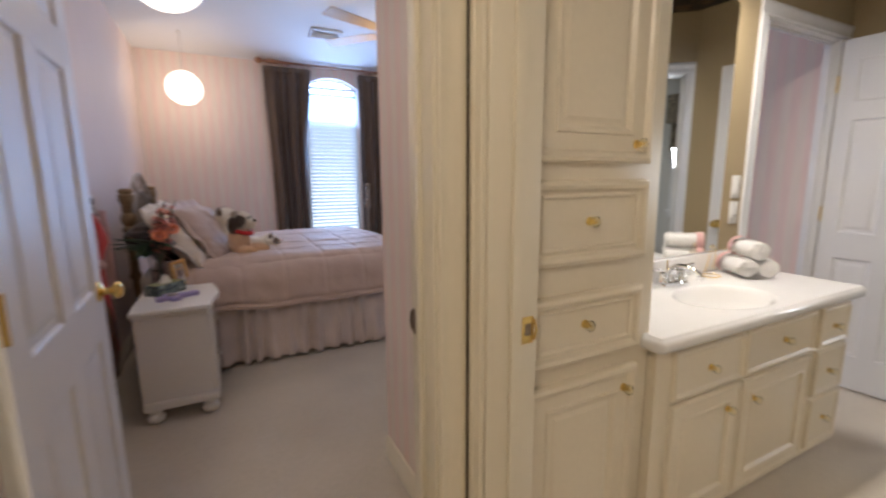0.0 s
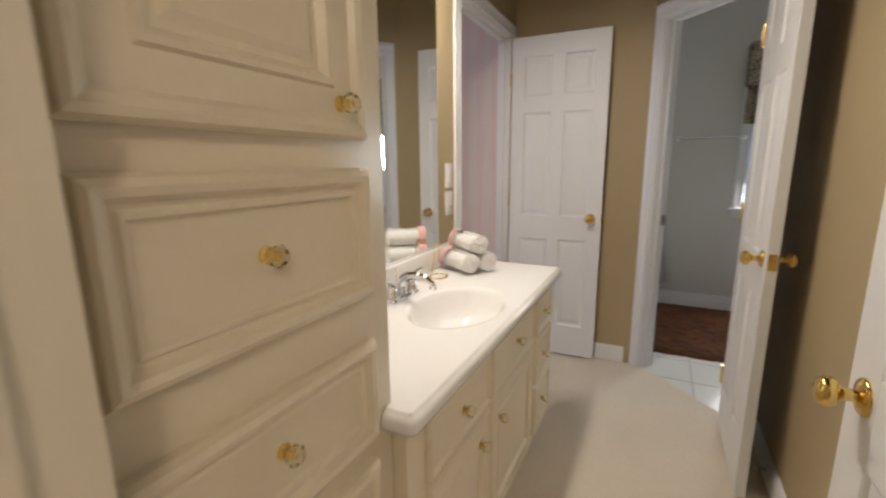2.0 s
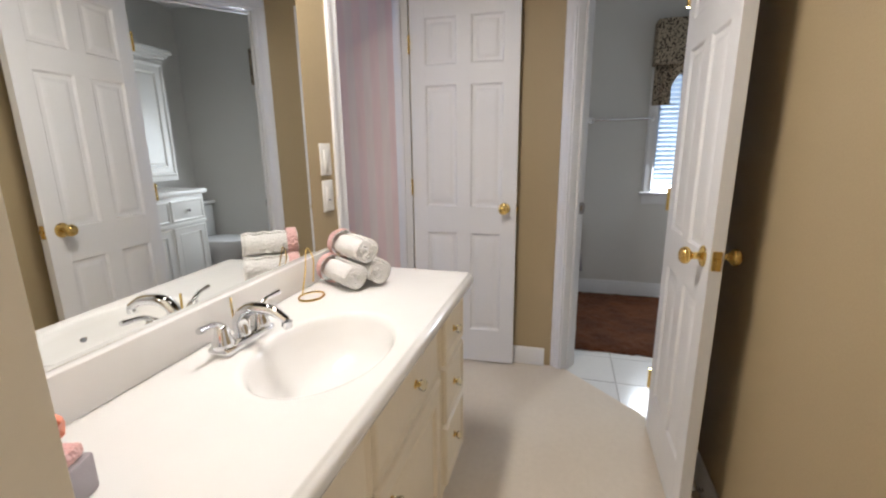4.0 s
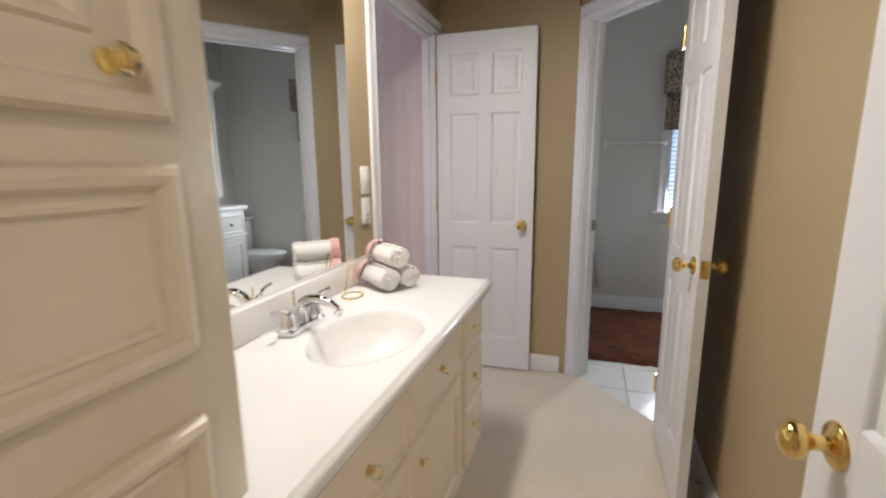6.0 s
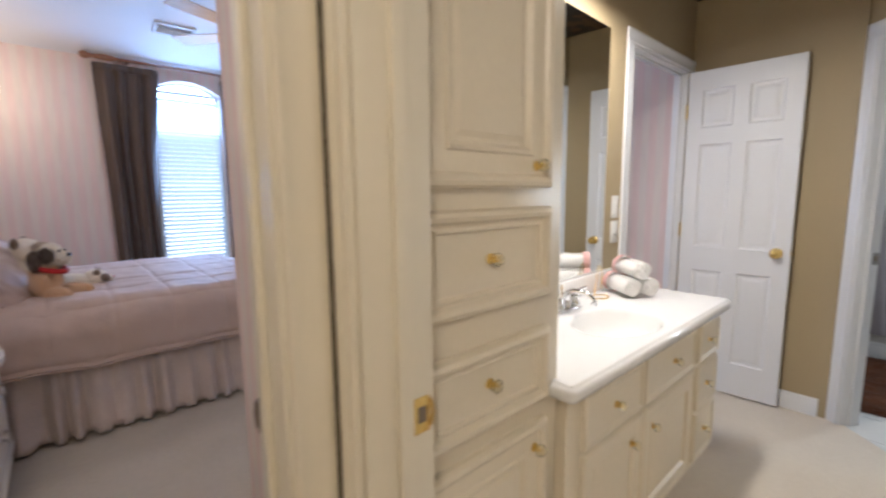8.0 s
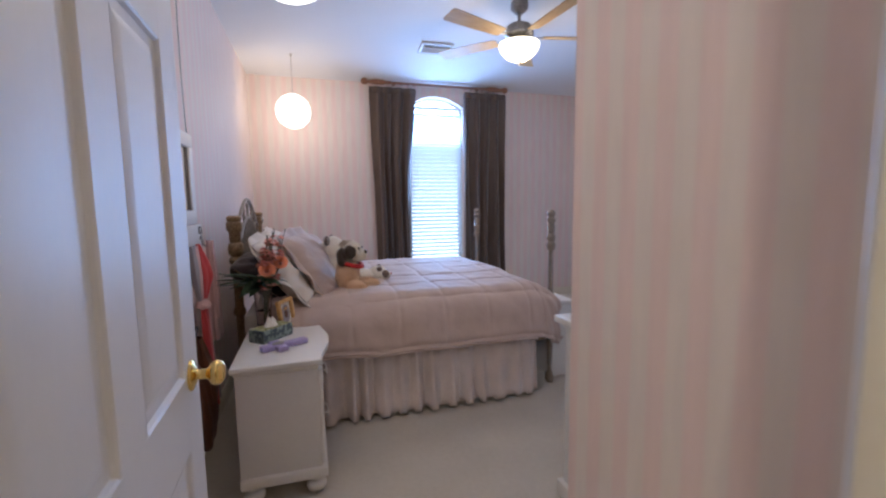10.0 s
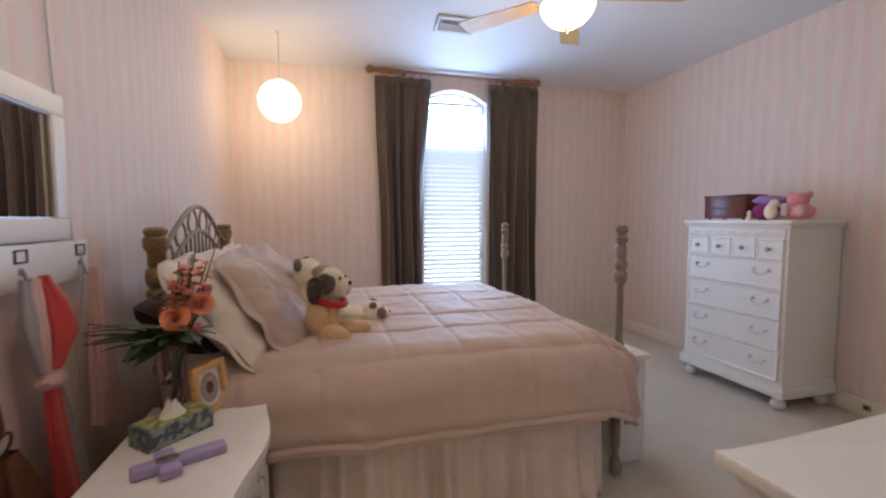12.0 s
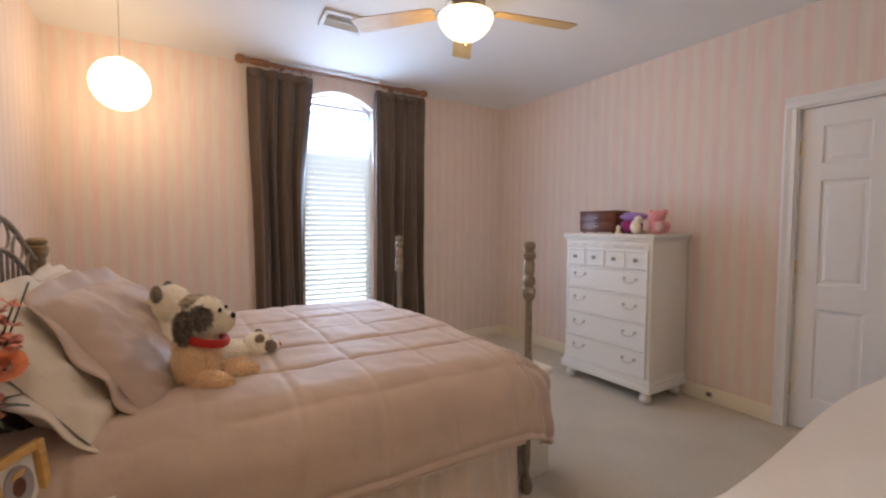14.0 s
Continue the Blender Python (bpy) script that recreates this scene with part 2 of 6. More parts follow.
FUR_TAN = fabric("tan_plush", (0.84, 0.57, 0.35), 0.14, 140, 0.6, 1.0, 0.5, 90)
FUR_WHITE = fabric("white_plush", (0.93, 0.84, 0.71), 0.10, 140, 0.6, 1.0, 0.5, 90)
FUR_GREY = fabric("grizzled_plush", (0.70, 0.58, 0.45), 0.15, 140, 0.5, 1.0, 1.0, 90)
FUR_DARK = fabric("grey_brown_plush", (0.20, 0.145, 0.11), 0.3, 140, 0.5, 1.0, 1.0, 90)
RED = fabric("red_cloth", (0.52, 0.03, 0.03), 0.1)
CORAL = fabric("coral_red_cloth", (0.62, 0.075, 0.075), 0.1)
PINK_CLOTH = fabric("pale_pink_cloth", (0.66, 0.42, 0.40), 0.08)
GREY_CLOTH = fabric("grey_cloth", (0.34, 0.31, 0.33), 0.1)
LEATHER = plain("brown_leather", (0.11, 0.036, 0.016), 0.45, var=0.3, big=14, fine=90, bumps=0.2)
SUEDE = plain("tan_suede_strap", (0.33, 0.13, 0.045), 0.8, var=0.15)
PURPLE = fabric("purple_plush", (0.34, 0.20, 0.50), 0.15)
MAGENTA = fabric("magenta_plush", (0.30, 0.02, 0.15), 0.15)
PINK_PLUSH = fabric("pink_plush", (0.75, 0.30, 0.33), 0.15)
BLACK = plain("black_bead", (0.012, 0.012, 0.012), 0.15, bumps=0.0)
PLASTIC = plain("white_plastic", (0.78, 0.77, 0.74), 0.3, var=0.01, bumps=0.0)
CORD = plain("pale_cord", (0.45, 0.44, 0.43), 0.5, bumps=0.0)
SOAP = plain("coral_box", (0.80, 0.24, 0.14), 0.4, var=0.15, big=20)


# ---------------- mesh helpers ----------------
def finish(bm, name, smooth=None):
    bmesh.ops.recalc_face_normals(bm, faces=bm.faces)
    me = bpy.data.meshes.new(name)
    bm.to_mesh(me)
    bm.free()
    if smooth is not None:
        me.shade_smooth()
        if smooth < 170:
            me.set_sharp_from_angle(angle=radians(smooth))
    return me


def part(name, bm, material, parent=None, label="", smooth=40, m=None):
    me = finish(bm, name, smooth)
    me.materials.append(material)
    ob = new(name, me)
    if parent is not None:
        ob.parent = parent
    if m is not None:
        ob.matrix_local = m
    if label:
        ob["label"] = label
    return ob


def thing(name, m, label, category, group=""):
    ob = new(name)
    ob.empty_display_size = 0.05
    ob.matrix_world = m
    return tagged(ob, label, category, group)


def structure(name, bm, material, label, category, smooth=30):
    return tagged(part(name, bm, material, smooth=smooth), label, category, kind="structure")


def box(bm, x0, x1, y0, y1, z0, z1, bev=0.0, seg=2):
    b2 = bmesh.new()
    bmesh.ops.create_cube(b2, size=1, matrix=Matrix.LocRotScale(((x0 + x1) / 2, (y0 + y1) / 2, (z0 + z1) / 2), None, (abs(x1 - x0), abs(y1 - y0), abs(z1 - z0))))
    if bev:
        bmesh.ops.bevel(b2, geom=b2.edges[:], offset=bev, segments=seg, profile=0.5, affect='EDGES')
    merge(bm, b2)
    return bm


def merge(bm, b2, m=None):
    vs = [bm.verts.new(m @ v.co if m else v.co) for v in b2.verts]
    b2.verts.index_update()
    for f in b2.faces:
        bm.faces.new([vs[v.index] for v in f.verts])
    b2.free()
    return bm


def boxes(*bs, bev=0.0):
    bm = bmesh.new()
    for b in bs:
        box(bm, *b, bev=bev)
    return bm


def lathe(profile, seg=20, m=None, bm=None, close=True):
    """Turn (radius, height) pairs about z."""
    b2 = bmesh.new()
    rings = []
    for r, z in profile:
        rings.append([b2.verts.new((r * math.cos(2 * math.pi * i / seg), r * math.sin(2 * math.pi * i / seg), z)) for i in range(seg)])
    for a, b in zip(rings, rings[1:]):
        for i in range(seg):
            j = (i + 1) % seg
            b2.faces.new((a[i], a[j], b[j], b[i]))
    if close:
        for ring, (r, z) in ((rings[0], profile[0]), (rings[-1], profile[-1])):
            if r > 1e-5:
                b2.faces.new(ring)
    bmesh.ops.remove_doubles(b2, verts=b2.verts, dist=1e-6)
    if bm is None:
        bm = bmesh.new()
    return merge(bm, b2, m)


def tube(points, r, seg=8, bm=None, closed=False):
    """A round bar along a line of points; r may be a list."""
    if bm is None:
        bm = bmesh.new()
    pts = [Vector(p) for p in points]
    n = len(pts)
    rings = []
    side = None
    for i, p in enumerate(pts):
        a = pts[(i - 1) % n] if (i or closed) else p
        b = pts[(i + 1) % n] if (i < n - 1 or closed) else p
        d = (b - a).normalized()
        if side is None:
            side = d.orthogonal().normalized()
        side = (side - d * side.dot(d))
        side = side.normalized() if side.length > 1e-5 else d.orthogonal().normalized()
        up = d.cross(side)
        rr = r[i] if isinstance(r, (list, tuple)) else r
        rings.append([bm.verts.new(p + side * (rr * math.cos(2 * math.pi * k / seg)) + up * (rr * math.sin(2 * math.pi * k / seg))) for k in range(seg)])
    pairs = list(zip(rings, rings[1:])) + ([(rings[-1], rings[0])] if closed else [])
    for a, b in pairs:
        for k in range(seg):
            j = (k + 1) % seg
            bm.faces.new((a[k], a[j], b[j], b[k]))
    if not closed:
        bm.faces.new(rings[0][::-1])
        bm.faces.new(rings[-1])
    return bm


def curve(pts, n=8):
    """Catmull-Rom points through pts."""
    p = [Vector(v) for v in pts]
    p = [p[0] * 2 - p[1]] + p + [p[-1] * 2 - p[-2]]
    out = []
    for i in range(1, len(p) - 2):
        a, b, c, d = p[i - 1:i + 3]
        for k in range(n):
            t = k / n
            out.append(0.5 * ((2 * b) + (c - a) * t + (2 * a - 5 * b + 4 * c - d) * t * t + (3 * b - a - 3 * c + d) * t ** 3))
    out.append(p[-2])
    return out


def sheet(f, nu, nv, bm=None, closed_u=False):
    """A grid of points f(u, v), u and v from 0 to 1."""
    if bm is None:
        bm = bmesh.new()
    g = [[bm.verts.new(f(i / nu, j / nv)) for j in range(nv + 1)] for i in range(nu if closed_u else nu + 1)]
    for i in range(nu):
        a, b = g[i], g[(i + 1) % len(g)]
        for j in range(nv):
            bm.faces.new((a[j], b[j], b[j + 1], a[j + 1]))
    return bm


def thick(bm, t):
    """Give an open sheet a second side and closed rims."""
    bmesh.ops.recalc_face_normals(bm, faces=bm.faces)
    bm.normal_update()
    faces, rims = bm.faces[:], [e for e in bm.edges if e.is_boundary]
    twin = {v: bm.verts.new(v.co - v.normal * t) for v in bm.verts[:]}
    for f in faces:
        bm.faces.new([twin[v] for v in reversed(f.verts)])
    for e in rims:
        a, b = e.verts
        bm.faces.new((a, b, twin[b], twin[a]))
    return bm


def rings(bm, x0, x1, z0, z1, prof, sgn=-1.0, y=0.0, back=True):
    """A moulded panel in the xz plane: (inset, height) steps from its rim to its middle; sgn -1 faces -y."""
    rs = []
    for ins, h in prof:
        yy = y + sgn * h
        rs.append([bm.verts.new(v) for v in ((x0 + ins, yy, z0 + ins), (x1 - ins, yy, z0 + ins), (x1 - ins, yy, z1 - ins), (x0 + ins, yy, z1 - ins))])
    for a, b in zip(rs, rs[1:]):
        for i in range(4):
            j = (i + 1) % 4
            bm.faces.new((a[i], a[j], b[j], b[i]))
    bm.faces.new(rs[-1])
    if back:
        bm.faces.new(rs[0][::-1])
    return bm


def blob(centre, radii, sub=3, lump=0.0, freq=3.0, m=None, bm=None, seed=0.0):
    b2 = bmesh.new()
    bmesh.ops.create_icosphere(b2, subdivisions=sub, radius=1)
    for v in b2.verts:
        k = 1 + lump * noise.noise(v.co * freq + Vector((seed, seed * 2, 0)))
        v.co = Vector((v.co.x * radii[0], v.co.y * radii[1], v.co.z * radii[2])) * k
        if m:
            v.co = m @ v.co
        v.co += Vector(centre)
    if bm is None:
        bm = bmesh.new()
    return merge(bm, b2)


# ---------------- the shell ----------------
CEIL, CENTRE, BATH_H = 2.67, 2.88, 2.49
LX, RX, WY, SY = 0.84, 4.955, 7.48, 3.40     # bedroom: left, right, window and south walls
structure("floor", boxes((-0.6, 2.10, 2.53, 7.7, -0.12, 0), (2.10, 5.1, 2.95, 7.7, -0.12, 0)), CARPET, "beige cut-pile bedroom carpet", "carpet")
structure("floor_hall", boxes((-0.6, 2.10, -0.2, 2.53, -0.12, 0)), CARPET, "beige cut-pile hall carpet", "carpet")


def prism(pts, z0, z1, bm=None):
    """An upright block on a plan outline."""
    if bm is None:
        bm = bmesh.new()
    lo, hi = [bm.verts.new((x, y, z0)) for x, y in pts], [bm.verts.new((x, y, z1)) for x, y in pts]
    bm.faces.new(lo[::-1])
    bm.faces.new(hi)
    for i in range(len(pts)):
        j = (i + 1) % len(pts)
        bm.faces.new((lo[i], lo[j], hi[j], hi[i]))
    return bm


D0, D1 = Vector((4.93, 2.16)), Vector((4.31, 1.55))       # the slanting wall with the toilet door
DD = (D1 - D0).normalized()
DN = Vector((DD.y, -DD.x))                                  # towards the vanity
if DN.x > 0:
    DN = -DN
DL = (D1 - D0).length
structure("floor_bath", prism([(2.10, 1.40), (4.31, 1.40), (4.33, 1.53), (4.93, 2.12), (4.93, 2.95), (2.10, 2.95)], -0.12, 0.0), CARPET_BATH, "pale beige vanity room carpet", "carpet")

# bedroom walls, papered
structure("wall_west", boxes((LX - 0.14, LX, 2.60, WY + 0.2, 0, 3.0)), WALLPAPER, "pink and cream striped wallpaper wall", "wall")
structure("wall_east", boxes((RX, RX + 0.14, 4.62, WY + 0.2, 0, 3.0), (RX, RX + 0.14, 2.90, 3.80, 0, 3.0), (RX, RX + 0.14, 3.80, 4.62, 2.06, 3.0)), WALLPAPER, "pink and cream striped wallpaper wall with closet door", "wall")
structure("wall_south", boxes((2.15, 3.90, SY - 0.08, SY, 0, 3.0), (3.82, 3.90, 3.03, SY - 0.08, 0, 3.0)), WALLPAPER, "pink and cream striped wallpaper wall", "wall")
structure("wall_entry_return", boxes((2.15, 2.23, 2.60, SY - 0.08, 0, 3.0)), WALLPAPER, "pink striped wallpaper return wall beside the door", "wall")
structure("wall_entry", boxes((LX, 1.14, 2.53, 2.60, 0, 3.0), (1.96, 2.15, 2.53, 2.60, 0, 3.0), (1.14, 1.96, 2.53, 2.60, 2.08, 3.0)), WALLPAPER, "papered bedroom side of door wall", "wall")
structure("wall_bath_bedroom_side", boxes((3.90, 4.0, 2.965, 3.03, 0, 3.0), (4.82, RX, 2.965, 3.03, 0, 3.0), (4.0, 4.82, 2.965, 3.03, 2.06, 3.0)), WALLPAPER, "papered bedroom side of bath wall", "wall")

# window wall, with an arched opening
WX0, WX1, WZ0, WZS, WZT = 2.60, 3.28, 0.46, 2.44, 2.56


def arch_pts(x0, x1, zs, zt, n=16):
    return [(x0 + (x1 - x0) * i / n, zs + (zt - zs) * (1 - (2 * i / n - 1) ** 2)) for i in range(n + 1)]


def arched_wall(y0, y1):
    bm = boxes((LX - 0.14, WX0, y0, y1, 0, 3.0), (WX1, RX + 0.14, y0, y1, 0, 3.0), (WX0, WX1, y0, y1, 0, WZ0))
    ap = arch_pts(WX0, WX1, WZS, WZT)
    for (xa, za), (xb, zb) in zip(ap, ap[1:]):
        v = [bm.verts.new(p) for p in ((xa, y0, za), (xb, y0, zb), (xb, y0, 3.0), (xa, y0, 3.0), (xa, y1, za), (xb, y1, zb), (xb, y1, 3.0), (xa, y1, 3.0))]
        for q in ((0, 1, 2, 3), (7, 6, 5, 4), (0, 4, 5, 1), (2, 6, 7, 3)):
            bm.faces.new([v[k] for k in q])
    return bm


structure("wall_north", arched_wall(WY, WY + 0.18), WALLPAPER, "pink striped wallpaper wall with arched window", "wall", 20)

# bedroom ceiling: sloping margins and a flat middle
bm = bmesh.new()
cx0, cx1, cy0, cy1, inset = LX - 0.02, RX + 0.02, 2.56, WY + 0.02, 1.1
o = [bm.verts.new(p) for p in ((cx0, cy0, CEIL), (cx1, cy0, CEIL), (cx1, cy1, CEIL), (cx0, cy1, CEIL))]
i4 = [bm.verts.new(p) for p in ((cx0 + inset, cy0 + 0.9, CENTRE), (cx1 - inset, cy0 + 0.9, CENTRE), (cx1 - inset, cy1 - inset, CENTRE), (cx0 + inset, cy1 - inset, CENTRE))]
up = [bm.verts.new(p) for p in ((cx0, cy0, 3.1), (cx1, cy0, 3.1), (cx1, cy1, 3.1), (cx0, cy1, 3.1))]
for k in range(4):
    j = (k + 1) % 4
    bm.faces.new((o[k], o[j], i4[j], i4[k]))
    bm.faces.new((o[k], o[j], up[j], up[k]))
bm.faces.new(i4)
bm.faces.new(up)
structure("ceiling", bm, CEIL_WHITE, "white bedroom ceiling with sloping margins", "ceiling", 20)

# hall
structure("wall_hall_north", boxes((-0.6, 1.14, 2.47, 2.53, 0, 3.0), (1.96, 2.03, 2.47, 2.53, 0, 3.0), (1.14, 1.96, 2.47, 2.53, 2.08, 3.0)), TAN, "tan painted hall wall", "wall")
structure("wall_hall_east", boxes((2.03, 2.10, -0.2, 1.58, 0, 2.9), (2.03, 2.10, 2.42, 2.53, 0, 2.9), (2.03, 2.10, 1.58, 2.42, 2.08, 2.9)), TAN, "tan painted hall wall", "wall")
structure("wall_hall_west", boxes((-0.74, -0.6, -0.2, 2.6, 0, 2.9)), TAN, "tan painted hall wall", "wall")
structure("wall_hall_south", boxes((-0.74, 2.10, -0.34, -0.2, 0, 2.9)), TAN, "tan painted hall wall", "wall")
structure("ceiling_hall", boxes((-0.74, 2.10, -0.34, 2.53, 2.60, 2.72)), CEIL_WHITE, "white hall ceiling", "ceiling")

# vanity room
structure("wall_vanity_west", boxes((2.10, 2.17, 1.40, 1.58, 0, 2.6), (2.10, 2.17, 2.42, 2.60, 0, 2.6), (2.10, 2.17, 1.58, 2.42, 2.08, 2.6)), TAN, "tan painted wall around the entry door", "wall")
structure("wall_mirror", boxes((2.17, 4.0, 2.94, 2.965, 0, 2.6), (4.82, 5.02, 2.94, 2.965, 0, 2.6), (4.0, 4.82, 2.94, 2.965, 2.06, 2.6)), TAN, "tan painted wall behind the vanity", "wall")
structure("wall_vanity_east", boxes((4.88, 5.02, 2.135, 2.94, 0, 2.6)), TAN, "tan painted end wall", "wall")
structure("wall_vanity_south", boxes((2.10, 4.33, 1.43, 1.55, 0, 2.6)), TAN, "tan painted long wall", "wall")
TD0, TD1 = 0.10, DL - 0.09        # toilet door opening along the slanting wall


def slant(u0, u1, w0, w1, z0, z1, bm=None, bev=0.0):
    """A block along the slanting wall: u from its far end, w towards the vanity."""
    p = [D0 + DD * u + DN * w for u, w in ((u0, w0), (u1, w0), (u1, w1), (u0, w1))]
    b2 = prism([(v.x, v.y) for v in p], z0, z1)
    if bev:
        bmesh.ops.bevel(b2, geom=b2.edges[:], offset=bev, segments=2, profile=0.5, affect='EDGES')
    if bm is None:
        bm = bmesh.new()
    return merge(bm, b2)


bm = slant(0, TD0, -0.05, 0, 0, 2.6)
slant(TD1, DL, -0.05, 0, 0, 2.6, bm)
slant(TD0, TD1, -0.05, 0, 2.06, 2.6, bm)
structure("wall_slant", bm, TAN, "tan painted slanting wall with toilet door", "wall")
bm = slant(-0.15, TD0, -0.11, -0.05, 0, 2.6)
slant(TD1, DL + 0.15, -0.11, -0.05, 0, 2.6, bm)
slant(TD0, TD1, -0.11, -0.05, 2.06, 2.6, bm)
structure("wall_slant_inner", bm, GREY_WALL, "pale grey toilet room side of slanting wall", "wall")
structure("ceiling_bath", prism([(2.10, 1.40), (4.35, 1.40), (5.02, 2.10), (5.02, 2.97), (2.10, 2.97)], BATH_H, BATH_H + 0.1), DARK_CEIL, "dark brown leaf-patterned vanity ceiling", "ceiling")

# toilet room
TX, TY0, TY1 = 6.35, 0.25, 2.45
structure("floor_toilet", prism([(4.30, 0.2), (6.4, 0.2), (6.4, 2.5), (5.0, 2.5), (4.932, 2.12), (4.31, 1.51)], -0.12, -0.006), GROUT, "pale grouted toilet room floor", "floor")
bm = boxes((TX, TX + 0.15, TY0 - 0.1, 1.20, 0, 2.6), (TX, TX + 0.15, 1.42, TY1 + 0.1, 0, 2.6), (TX, TX + 0.15, 1.20, 1.42, 0, 0.90), (TX, TX + 0.15, 1.20, 1.42, 2.0, 2.6))
structure("wall_toilet_east", bm, GREY_WALL, "pale blue-grey toilet room wall with window", "wall")
structure("wall_toilet_south", boxes((4.2, TX + 0.15, TY0 - 0.12, TY0, 0, 2.6)), GREY_WALL, "pale blue-grey toilet room wall", "wall")
structure("wall_toilet_north", boxes((5.02, TX + 0.15, TY1, TY1 + 0.12, 0, 2.6), (5.02, 5.10, 2.10, TY1, 0, 2.6)), GREY_WALL, "pale blue-grey toilet room wall", "wall")
structure("wall_toilet_west", boxes((4.12, 4.25, TY0, 1.43, 0, 2.6)), GREY_WALL, "pale blue-grey toilet room wall", "wall")
structure("ceiling_toilet", prism([(4.2, 0.15), (6.5, 0.15), (6.5, 2.57), (5.022, 2.57), (5.022, 2.1), (4.352, 1.41), (4.2, 1.41)], 2.6, 2.7), CEIL_WHITE, "white toilet room ceiling", "ceiling")


# ---------------- trim ----------------
def casing_bar(w, h, t=0.013):
    """A moulded casing strip: upright, width along x, face to -y."""
    bm = bmesh.new()
    prof = [(0, 0), (0, -t * 0.75), (w * 0.10, -t), (w * 0.30, -t), (w * 0.38, -t * 0.72), (w * 0.78, -t * 0.62), (w * 0.86, -t * 0.85), (w * 0.94, -t * 0.8), (w, -t * 0.45), (w, 0)]
    lo, hi = [bm.verts.new((x, y, 0)) for x, y in prof], [bm.verts.new((x, y, h)) for x, y in prof]
    bm.faces.new(lo)
    bm.faces.new(hi[::-1])
    for i in range(len(prof)):
        j = (i + 1) % len(prof)
        bm.faces.new((lo[i], lo[j], hi[j], hi[i]))
    return bm


def door_set(name, m, width, height, depth, mat_face, mat_back, label, w=0.085, wl=None, strike=None, strike_mat=None, left=True, right=True, back=True):
    """Jambs, stop and casing of a door opening: x across, face at y = 0 looking to -y, depth to +y."""
    wl = w if wl is None else wl
    e = thing(name, m, label, "door frame")
    e["kind"] = "structure"
    jt = 0.02
    part("jamb", boxes((-jt, 0, 0.002, depth - 0.002, 0, height + jt), bev=0.002), mat_face, e)
    part("jamb", boxes((width, width + jt, 0.002, depth - 0.002, 0, height + jt), bev=0.002), mat_face, e)
    part("head_jamb", boxes((0, width, 0.002, depth - 0.002, height, height + jt), bev=0.002), mat_face, e)
    part("stop", boxes((0, 0.012, depth * 0.42, depth * 0.62, 0, height), bev=0.003), mat_face, e)
    part("stop", boxes((width - 0.012, width, depth * 0.42, depth * 0.62, 0, height), bev=0.003), mat_face, e)
    part("stop", boxes((0.012, width - 0.012, depth * 0.42, depth * 0.62, height - 0.012, height), bev=0.003), mat_face, e)
    if left:
        part("casing", casing_bar(wl, height + 0.01), mat_face, e, m=pose(-0.008 - wl, 0, 0))
    if right:
        part("casing", casing_bar(w, height + 0.01), mat_face, e, m=pose(width + 0.008 + w, 0, 0) @ Matrix.Diagonal((-1, 1, 1, 1)))
    part("casing", casing_bar(w, width + 0.016 + w + wl), mat_face, e, m=pose(-0.008 - wl, 0, height + 0.01 + w) @ pose(0, 0, 0, 0, 90, 0))
    if back:
        for sx in (0, 1):
            part("back_casing", casing_bar(w, height + 0.01), mat_back, e, m=(pose(width + 0.008 + w, depth, 0) if sx else pose(-0.008 - w, depth, 0)) @ Matrix.Diagonal((-1 if sx else 1, -1, 1, 1)))
        part("back_casing", casing_bar(w, width + 0.016 + 2 * w), mat_back, e, m=pose(-0.008 - w, depth, height + 0.01 + w) @ pose(0, 0, 0, 0, 90, 0) @ Matrix.Diagonal((1, -1, 1, 1)))
    if strike is not None:
        sx = 0.0 if strike == "left" else width
        s = 1 if strike == "left" else -1
        p = part("strike_plate", boxes((sx - 0.001, sx + s * 0.0025, depth * 0.66, depth * 0.66 + 0.034, 0.905, 0.968), bev=0.0008), strike_mat, e, "worn metal strike plate")
        part("latch_hole", boxes((sx + s * 0.0026, sx + s * 0.0034, depth * 0.66 + 0.009, depth * 0.66 + 0.026, 0.924, 0.952)), STEEL, p)
        part("lip", tube([(sx + s * 0.002, depth * 0.66 + 0.036, 0.912), (sx + s * 0.004, depth * 0.66 + 0.040, 0.936), (sx + s * 0.002, depth * 0.66 + 0.036, 0.960)], 0.003, 6), strike_mat, p)
    return e


# bedroom door frame: hall side cream, room side white
door_set("door_frame_bedroom", pose(1.16, 2.47, 0), 0.78, 2.045, 0.13, TRIM_CREAM, TRIM_WHITE, "cream painted moulded door casing of the bedroom", w=0.066, wl=0.085, strike="right", strike_mat=STEEL)
# vanity entry frame in the hall's east wall (x across runs along -y)
door_set("door_frame_vanity", pose(2.03, 2.40, 0, 0, 0, -90), 0.80, 2.045, 0.14, TRIM_CREAM, TRIM_CREAM, "cream painted moulded door casing of the vanity room", w=0.085, wl=0.047, strike="left", strike_mat=BRASS, back=False)
structure("trim_filler", boxes((2.0207, 2.0296, 2.459, 2.4695, 0.0, 2.05), bev=0.001), TRIM_CREAM, "cream filler strip between the two door casings", "trim")
# dark strip that paints the shadow in the gap between the casings
structure("trim_gap_shade", boxes((2.0142, 2.0205, 2.4585, 2.4695, 0.0, 2.05)), GAP_SHADE, "thin brown strip painted as the shade in the gap between the two cream door casings", "trim")
